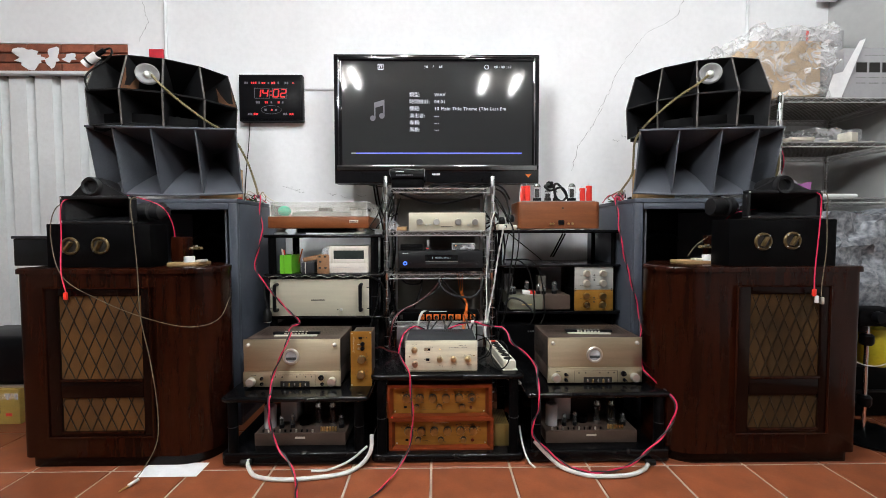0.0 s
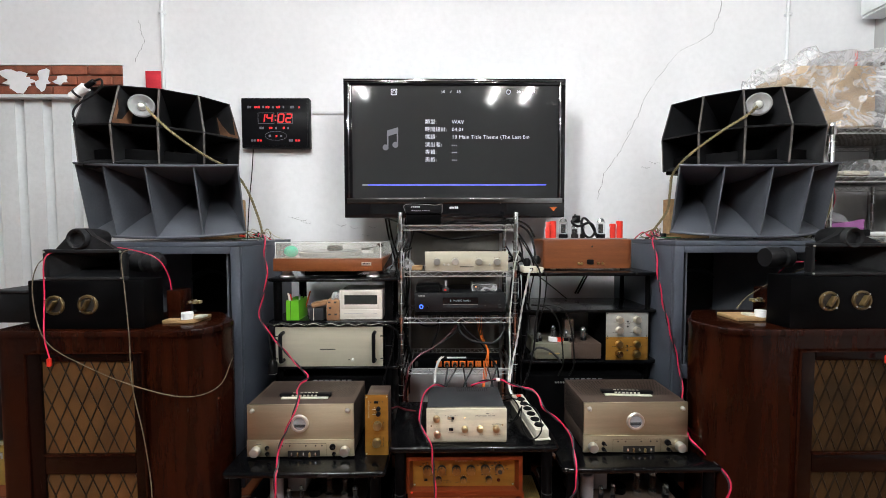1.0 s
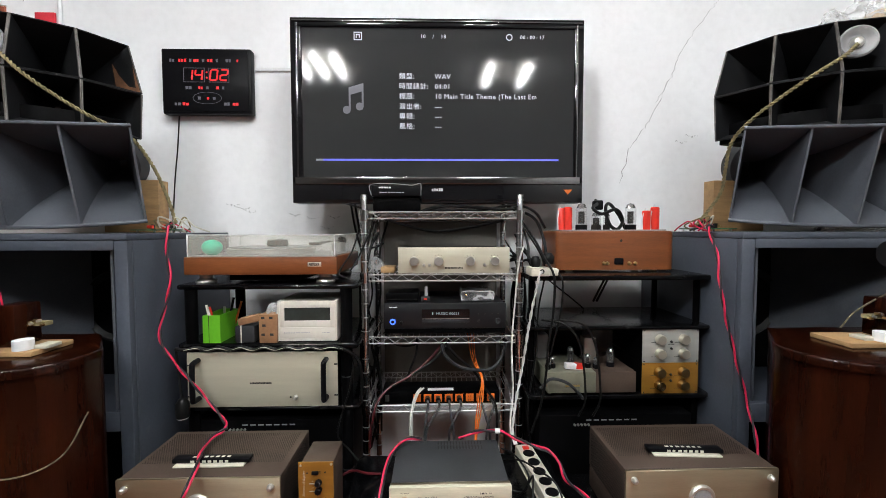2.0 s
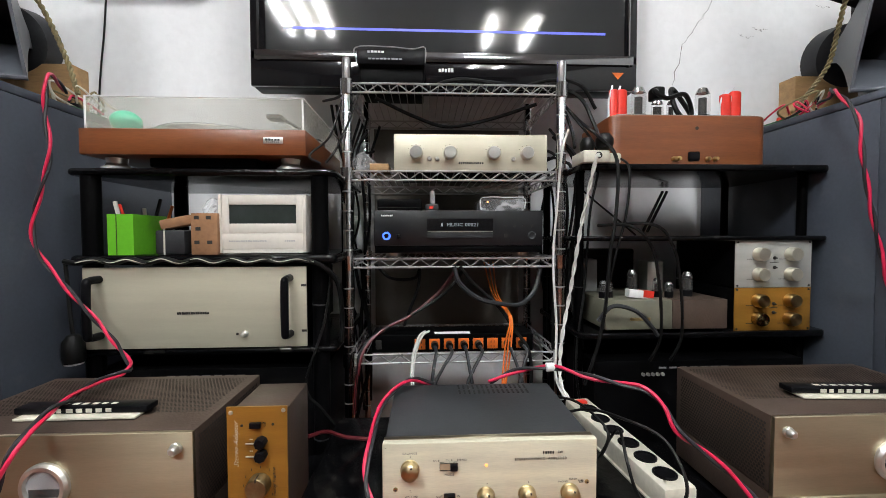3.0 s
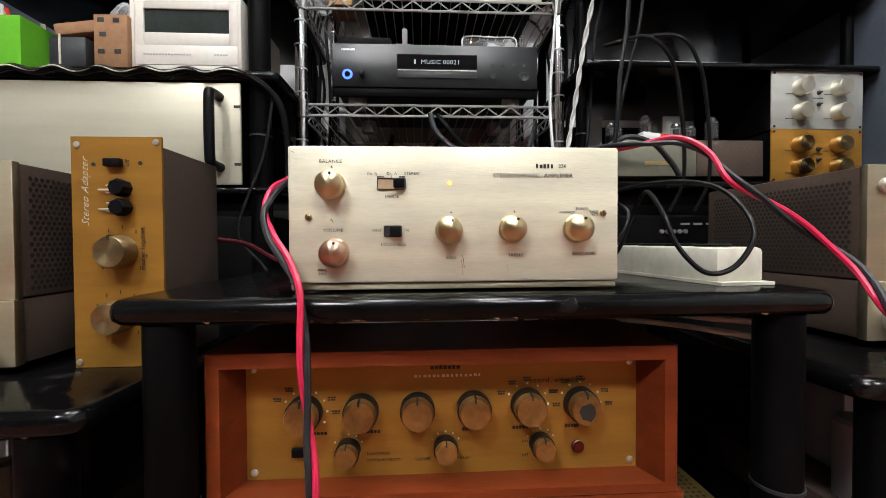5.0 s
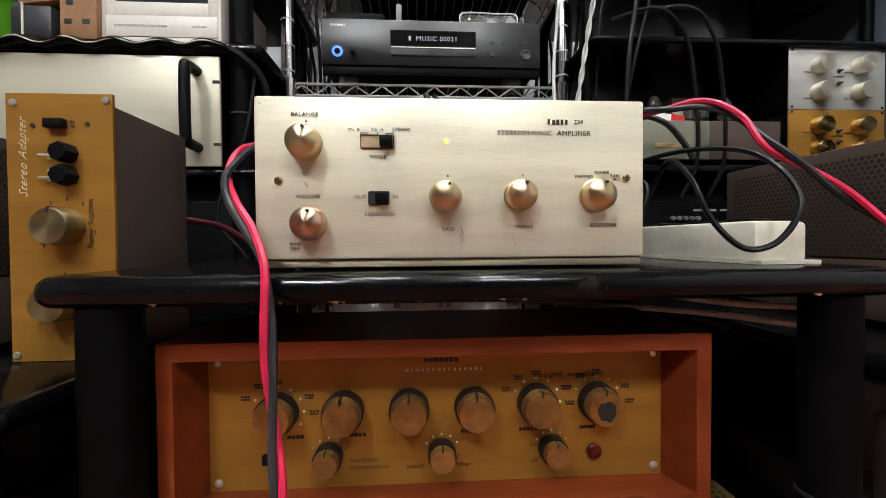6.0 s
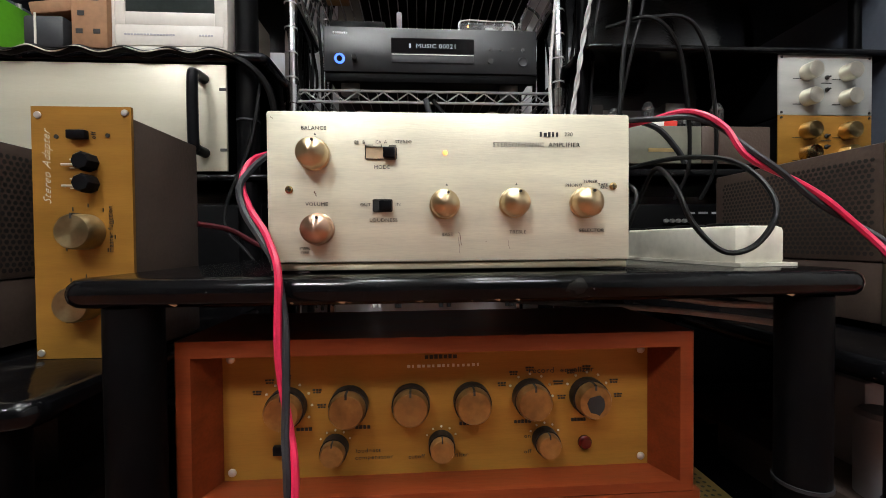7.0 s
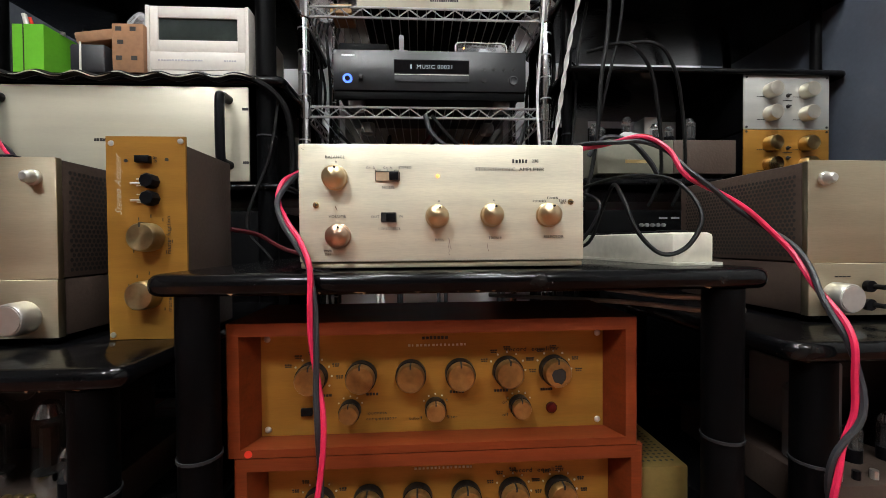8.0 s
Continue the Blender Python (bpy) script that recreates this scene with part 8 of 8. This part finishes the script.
# boards and small parts behind the crossover boxes
def terminal_board(sx, x0, x1, bx0, bx1, label):
    t = thing("terminal_board", label, "board", ((x0 + x1) / 2, 1.68, 0.775), "terminal boards")
    part("board", bx(x0, x1, 1.625, 1.74, 0.7755, 0.788, bevel=0.002), "ply", t)
    part("transformer", bx(bx0, bx1, 1.66, 1.73, 0.7885, 0.892, bevel=0.004), "walnut", t, "dark red brown transformer box")
    q = random.Random(3)
    cx = bx1 + 0.035 if sx < 0 else bx0 - 0.035
    part("spool", cyl(bmesh.new(), (cx, 1.645, 0.801), 0.02, 0.024, seg=18), "paper", t)
    part("terminal_strip", bx(cx - 0.012, cx + 0.03, 1.67, 1.69, 0.84, 0.85), "rope", t)
    for i in range(5):
        part("terminal", cyl(bmesh.new(), (cx - 0.01 + 0.009 * i, 1.668, 0.855 + q.uniform(-0.02, 0.01)), 0.0035, 0.01, "y", seg=8), q.choice(("brass", "silver")), t)
    part("small_block", bx(cx + sx * -0.03 - 0.012, cx + sx * -0.03 + 0.02, 1.65, 1.69, 0.7885, 0.797, bevel=0.001), "ivory", t)


terminal_board(-1, -1.09, -0.975, -1.095, -1.045, "raw wooden board with terminals and a transformer")
terminal_board(1, 1.02, 1.20, 1.155, 1.235, "raw wooden board with terminals and a transformer")
b = thing("metal_drawer", "long dark grey metal drawer lying on the console", "drawer", (-1.62, 1.62, 0.775))
part("body", bx(-1.72, -1.50, 1.65, 1.84, 0.7755, 0.885, bevel=0.003), "blackhorn", b)
part("rim", bx(-1.725, -1.495, 1.645, 1.845, 0.8855, 0.897, bevel=0.003), "greyrubber", b)

# ropes of the tweeters
twisted("braided_rope", [(-1.305, 1.885, 1.630), (-1.255, 1.86, 1.585), (-1.173, 1.86, 1.510), (-1.09, 1.93, 1.437), (-1.02, 2.02, 1.385), (-0.975, 2.06, 1.30), (-0.945, 2.09, 1.19), (-0.925, 2.10, 1.10)], 0.0033, ("rope", "rope"), "cream braided tweeter cord", 0.028, "tweeter cords")
twisted("braided_rope", [(1.255, 1.865, 1.630), (1.20, 1.85, 1.588), (1.121, 1.87, 1.535), (1.06, 1.93, 1.477), (1.025, 1.985, 1.43), (1.000, 2.03, 1.37), (1.012, 2.07, 1.29), (1.02, 2.10, 1.21), (0.98, 2.11, 1.14), (0.94, 2.11, 1.09)], 0.0033, ("rope", "rope"), "cream braided tweeter cord", 0.028, "tweeter cords")


# circuit boards with wires on top of the bass cabinets
def wire_nest(s, label):
    n = thing("crossover_board", label, "circuit board", (s * 1.0, 2.14, 1.066), "crossover boards")
    part("board", bx(min(s * 0.955, s * 1.10), max(s * 0.955, s * 1.10), 2.12, 2.24, 1.075, 1.079), "pcb", n)
    q = random.Random(40 + s)
    for i in range(4):
        part("standoff", cyl(bmesh.new(), (s * (0.965 + 0.12 * (i % 2)), 2.135 + 0.09 * (i // 2), 1.0705), 0.004, 0.009, seg=8), "silver", n)
    for i in range(9):
        x, y = s * (0.97 + 0.013 * i), 2.13 + q.uniform(0, 0.08)
        part("component", cyl(bmesh.new(), (x, y, 1.088), 0.006, 0.018, q.choice(("z", "x")), seg=10), q.choice(("rubber", "brass", "redcap", "greyrubber")), n)
    for i in range(8):
        x0, y0 = s * q.uniform(0.93, 1.0), 2.08 + q.uniform(0, 0.06)
        part("wire", sweep(bmesh.new(), spline([(x0, y0, 1.085), (x0 - s * q.uniform(0, 0.03), y0 + q.uniform(-0.03, 0.03), 1.10 + q.uniform(0, 0.025)), (x0 - s * q.uniform(0.01, 0.05), y0 + q.uniform(-0.02, 0.06), 1.09), (x0 - s * q.uniform(-0.02, 0.07), y0 + q.uniform(0, 0.1), 1.069)], 6), 0.0026, 6), q.choice(("ivory", "rope", "greyrubber", "red", "ivory")), n)


wire_nest(-1, "green circuit board with a nest of cream wires")
wire_nest(1, "green circuit board with a nest of cream wires")

# white tube clipped to the horn
b = thing("clip_lamp", "small white tube clipped on the horn with a black cord", "clip lamp", (-1.520, 1.80, 1.660))
part("tube", sweep(bmesh.new(), [Vector((-1.560, 1.83, 1.655)), Vector((-1.505, 1.83, 1.695))], 0.018, 16), "paper", b)
part("band", sweep(bmesh.new(), [Vector((-1.545, 1.829, 1.666)), Vector((-1.538, 1.829, 1.671))], 0.0192, 16), "greyrubber", b)
part("cap", sweep(bmesh.new(), [Vector((-1.504, 1.83, 1.696)), Vector((-1.472, 1.83, 1.718))], 0.010, 12), "blackplastic", b)
part("cord", sweep(bmesh.new(), spline([(-1.472, 1.83, 1.718), (-1.445, 1.83, 1.725), (-1.435, 1.82, 1.695), (-1.470, 1.82, 1.660), (-1.520, 1.81, 1.620), (-1.535, 1.80, 1.580), (-1.530, 1.81, 1.530)]), 0.004, 8), "rubber", b)

# cord loops beside the right horn
for i in range(6):
    hang("cord_loop", [(1.58, 2.02 + 0.012 * i, 1.405), (1.66 + 0.012 * i, 2.0 + 0.01 * i, 1.38), (1.69 + 0.014 * i, 1.98 + 0.01 * i, 1.27), (1.665 + 0.012 * i, 1.98 + 0.01 * i, 1.15), (1.60 + 0.01 * i, 2.0, 1.08)], 0.007 if i < 2 else 0.0045, ("rope", "ivory", "rope", "rubber", "rubber", "red")[i], "braided cord looped beside the horn", "looped cords")


# ---- clutter on the tall wire rack ----
def crumple(x0, x1, y0, y1, z0, z1, amp, seed, n=18):
    """A loose crumpled sheet bag over a box."""
    bm = bmesh.new()
    bmesh.ops.create_cube(bm, size=1, matrix=Matrix.Translation(((x0 + x1) / 2, (y0 + y1) / 2, (z0 + z1) / 2)) @ Matrix.Diagonal((x1 - x0, y1 - y0, z1 - z0, 1)))
    bmesh.ops.subdivide_edges(bm, edges=bm.edges[:], cuts=n, use_grid_fill=True)
    for v in bm.verts:
        d = noise.noise_vector(v.co * 9 + Vector((seed, 0, 0))) * amp + noise.noise_vector(v.co * 28 + Vector((seed, 3, 0))) * amp * 0.5
        if v.co.z < z0 + 0.004:
            d.z = 0
        v.co += d
    return bm


# Boards added on the wire shelves to shade the wall behind them.
for z, lab in ((1.578, "added dark board blocking light through the top wire shelf"), (1.358, "added dark board blocking light through a wire shelf"), (1.078, "added dark board blocking light through a wire shelf")):
    solid("shelf_liner", bx(1.722, 2.346, 2.03, 2.405, z + 0.0008, z + 0.0036), "board", lab, "shelf liner", "shelf liners")
b = thing("wrapped_carton", "brown carton under crumpled clear plastic", "carton", (1.79, 2.15, 1.5825))
part("carton", bx(1.60, 1.955, 2.05, 2.32, 1.5825, 1.875, bevel=0.003), "cardpale", b)
part("plastic_sheet", crumple(1.555, 1.985, 2.005, 2.34, 1.580, 1.915, 0.05, 5, 26), "film", b, "crumpled clear plastic sheet")
b = thing("white_carton", "white carton with black care symbols", "carton", (2.16, 2.42, 1.5825))
part("carton", bx(1.96, 2.30, 2.28, 2.41, 1.5825, 2.045, bevel=0.003), "boxgrey", b)
for x in (2.14, 2.20):
    part("care_symbol", bx(x, x + 0.045, 2.2792, 2.2798, 1.945, 1.985), "ink", b)
part("red_stripe", bx(2.085, 2.10, 2.2792, 2.2798, 1.93, 2.04), "redcap", b)
b = thing("printed_carton", "pale grey printed carton with four dark pictures", "carton", (2.25, 2.1, 1.5825))
part("carton", bx(2.065, 2.395, 2.04, 2.24, 1.5825, 1.838, bevel=0.002), "boxgrey", b)
for i in range(4):
    part("printed_picture", bx(2.128 + i * 0.067, 2.183 + i * 0.067, 2.0392, 2.0398, 1.715, 1.765), "ink", b)
    bars(4, 0.05, 0.006, (2.155 + i * 0.067, 2.0395, 1.690), "plate", b)
    bars(4, 0.05, 0.006, (2.155 + i * 0.067, 2.0395, 1.662), "plate", b)
bars(10, 0.18, 0.006, (2.26, 2.0395, 1.80), "plate", b)
bm = bmesh.new()
v = [bm.verts.new(q) for q in ((1.965, 2.03, 1.582), (2.045, 2.03, 1.582), (2.15, 2.02, 1.875), (2.125, 2.025, 1.865), (2.05, 2.03, 1.715), (2.0, 2.03, 1.70))]
bm.faces.new(v)
shell(bm, 0.001)
solid("white_paper", bm, "paper", "bent sheet of white paper leaning on cartons", "paper")
rk = random.Random(21)
for i in range(9):
    x, z = 1.80 + i * 0.06, 1.3625
    w, h = rk.uniform(0.03, 0.07), rk.uniform(0.015, 0.05)
    y = 2.04 + rk.uniform(0, 0.12)
    bm = bx(-w / 2, w / 2, -0.03, 0.03, 0, h, bevel=0.004)
    bm.transform(pose(x, y, z, 0, 0, rk.uniform(-40, 40)))
    solid("spare_part", bm, rk.choice(("ivory", "boxgrey", "paper", "plate")), "small pale plastic part lying on a wire shelf", "spare part", "spare parts")
for i in range(5):
    solid("thin_box", bx(1.74, 1.86, 2.14, 2.26, 1.3625 + i * 0.021, 1.3625 + i * 0.021 + 0.0195, bevel=0.001), ("boxgrey", "green", "plate", "boxgrey", "paper")[i], "thin case in a stack on a wire shelf", "case", "stacked thin cases")
solid("pale_dish", bx(1.775, 1.90, 2.005, 2.09, 1.3625, 1.385, bevel=0.008), "ivory", "cream plastic tray on a wire shelf", "tray")
solid("folded_bag", crumple(1.95, 2.2, 2.08, 2.3, 1.3635, 1.45, 0.03, 9, 10), "film", "crumpled clear plastic bag on a wire shelf", "bag")
b = thing("rolled_cloth", "rolled pale grey cloth on a wire shelf", "cloth", (1.9, 2.2, 1.078))
bm = bmesh.new()
box(bm, 1.76, 1.98, 2.15, 2.32, 1.083, 1.20, bevel=0.05, seg=5)
for v in bm.verts:
    v.co += noise.noise_vector(v.co * 20) * 0.006
part("roll", bm, "boxgrey", b)
solid("pink_bag", crumple(1.76, 1.92, 2.04, 2.14, 1.083, 1.15, 0.025, 14, 9), "pinkfilm", "crumpled pink plastic bag on a wire shelf", "bag")
solid("white_rod", cyl(bmesh.new(), (2.06, 2.06, 1.092), 0.012, 0.22, "x", seg=12), "paper", "white tube lying on a wire shelf", "tube")
solid("black_adapter", bx(1.83, 1.93, 2.02, 2.08, 1.0825, 1.115, bevel=0.006), "blackplastic", "black power adapter on a wire shelf", "adapter")
solid("plastic_parcel", crumple(1.66, 2.36, 1.78, 2.3, 0.53, 0.98, 0.06, 30, 16), "silverfilm", "parcel wrapped in shiny clear plastic", "parcel")
b = thing("fan_stand", "black stand with thin chromed poles beside the console", "stand", (1.86, 1.70, 0))
part("base", lathe(bmesh.new(), (1.90, 1.72, 0), [(0, 0), (0.15, 0), (0.155, 0.012), (0.11, 0.03), (0.03, 0.04), (0, 0.04)], "z", 28), "blackmat", b)
for x, r in ((1.805, 0.006), (1.865, 0.008)):
    part("pole", cyl(bmesh.new(), (x, 1.70, 0.30), r, 0.54, seg=12), "chrome", b, "thin chromed pole")
for x, z in ((1.865, 0.17), (1.865, 0.44), (1.835, 0.50)):
    part("clamp", lathe(bmesh.new(), (x, 1.70, z - 0.025), [(0, 0), (0.018, 0), (0.024, 0.01), (0.024, 0.04), (0.016, 0.05), (0, 0.05)], "z", 16), "blackplastic", b, "black plastic clamp")
part("head", bx(1.79, 1.99, 1.66, 1.78, 0.50, 0.575, bevel=0.02), "blackmat", b)
part("head_knob", lathe(bmesh.new(), (1.86, 1.655, 0.545), [(0, -0.01), (0.022, -0.01), (0.026, 0.0), (0.022, 0.018), (0, 0.02)], "y", 18), "blackplastic", b)
part("cord", sweep(bmesh.new(), spline([(1.77, 1.69, 0.37), (1.80, 1.66, 0.345), (1.86, 1.65, 0.338), (1.92, 1.66, 0.35), (1.98, 1.68, 0.37)]), 0.0025, 6), "whitecable", b)
# Black box added to keep the space behind the stand dark.
b = thing("black_crate", "added black box darkening the space under the wire rack", "crate", (2.04, 2.1, 0))
part("shell", bx(1.70, 2.38, 1.90, 2.36, 0.001, 0.49, bevel=0.015), "blackmat", b)
for z in (0.12, 0.25, 0.38):
    part("rib", bx(1.705, 2.375, 1.893, 1.8995, z, z + 0.018, bevel=0.003), "blackplastic", b)
solid("yellow_bucket", lathe(bmesh.new(), (1.99, 1.79, 0.0), [(0, 0.30), (0.05, 0.30), (0.065, 0.33), (0.072, 0.42), (0.06, 0.47), (0, 0.48), (0, 0.47)], "z", 20), "yellow", "yellow round container beside the console", "container")
# ---- things left of the console ----
b = thing("yellow_carton", "yellow printed carton on the tiled floor", "carton", (-2.1, 1.95, 0))
part("carton", bx(-2.3, -1.985, 1.90, 2.2, 0.001, 0.17, bevel=0.002), "yellowcard", b)
part("label", bx(-2.12, -2.075, 1.8992, 1.8998, 0.055, 0.11), "ink", b)
part("red_label", bx(-2.05, -2.02, 1.8992, 1.8998, 0.04, 0.055), "redcap", b)
part("tape", bx(-2.3, -1.99, 1.8988, 1.8996, 0.12, 0.15), "film", b)
b = thing("black_case", "large black glossy case on a carton", "case", (-2.1, 1.95, 0.17))
bm = bx(-2.4, -1.965, 1.92, 2.25, 0.171, 0.41, bevel=0.05, seg=4)
part("shell", bm, "blackplastic", b)
part("trim", bx(-2.4, -1.97, 1.915, 1.93, 0.172, 0.182), "silver", b)

# ---- wall cabinet over the rack ----
b = thing("wall_cabinet", "pale grey wall cabinet high on the side wall", "cabinet", (2.3, 2.0, 2.25))
part("body", bx(2.30, RIGHT - 0.002, 1.0, 2.46, 2.30, 2.795, bevel=0.003), "sheet", b)
for y0, y1 in ((1.01, 1.72), (1.73, 2.45)):
    d = part("door", bx(2.282, 2.299, y0, y1, 2.31, 2.785, bevel=0.002), "sheet", b)
    part("edge_strip", bx(2.278, 2.2815, y0, y0 + 0.012, 2.31, 2.785), "greyrubber", d)
# olive metal unit beside the preamplifiers
b = thing("olive_unit", "olive perforated metal unit under the stand top", "power supply", (0.26, 1.65, 0.034))
part("body", bx(0.228, 0.290, 1.60, 1.745, 0.0345, 0.126, bevel=0.002), "olivegold", b)
bm = bmesh.new()
for i in range(7):
    for j in range(18):
        x, y = 0.237 + i * 0.007, 1.612 + j * 0.007
        bm.faces.new([bm.verts.new((x + 0.002 * math.cos(q), y + 0.002 * math.sin(q), 0.1266)) for q in np.linspace(0, 2 * math.pi, 7)[:-1]])
tagged(part("perforation", bm, "ink", b), kind="stuff")


# ---- floor tiles ----
PITCH, TX, TY = 0.305, -0.026, 1.515
floor = structure("floor", bx(LEFT, RIGHT, REAR, BACK + 0.15, -0.1, -0.004), "grout", "terracotta tiled floor with pale joints", "floor")
tile_mesh = finish(bx(-PITCH / 2 + 0.004, PITCH / 2 - 0.004, -PITCH / 2 + 0.004, PITCH / 2 - 0.004, -0.012, 0, bevel=0.003, seg=1))
tile_mesh.materials.append(M["tile"])
rest = bmesh.new()
i0, i1 = math.ceil((LEFT - TX) / PITCH), math.floor((RIGHT - TX) / PITCH)
for j in range(-18, 4):
    for i in range(i0 - 1, i1 + 1):
        cx, cy = TX + (i + 0.5) * PITCH, TY + (j + 0.5) * PITCH
        if cx - 0.1 < LEFT or cx + 0.1 > RIGHT or cy < REAR or cy > BACK + 0.1:
            continue
        if j >= -3:
            part("tile", tile_mesh, "tile", floor).matrix_basis = Matrix.Translation((cx, cy, rs.uniform(-0.0008, 0.0008)))
        else:
            box(rest, cx - 0.148, cx + 0.148, cy - 0.148, cy + 0.148, -0.012, 0)
tagged(part("tiles", rest, "tile", floor), kind="stuff")
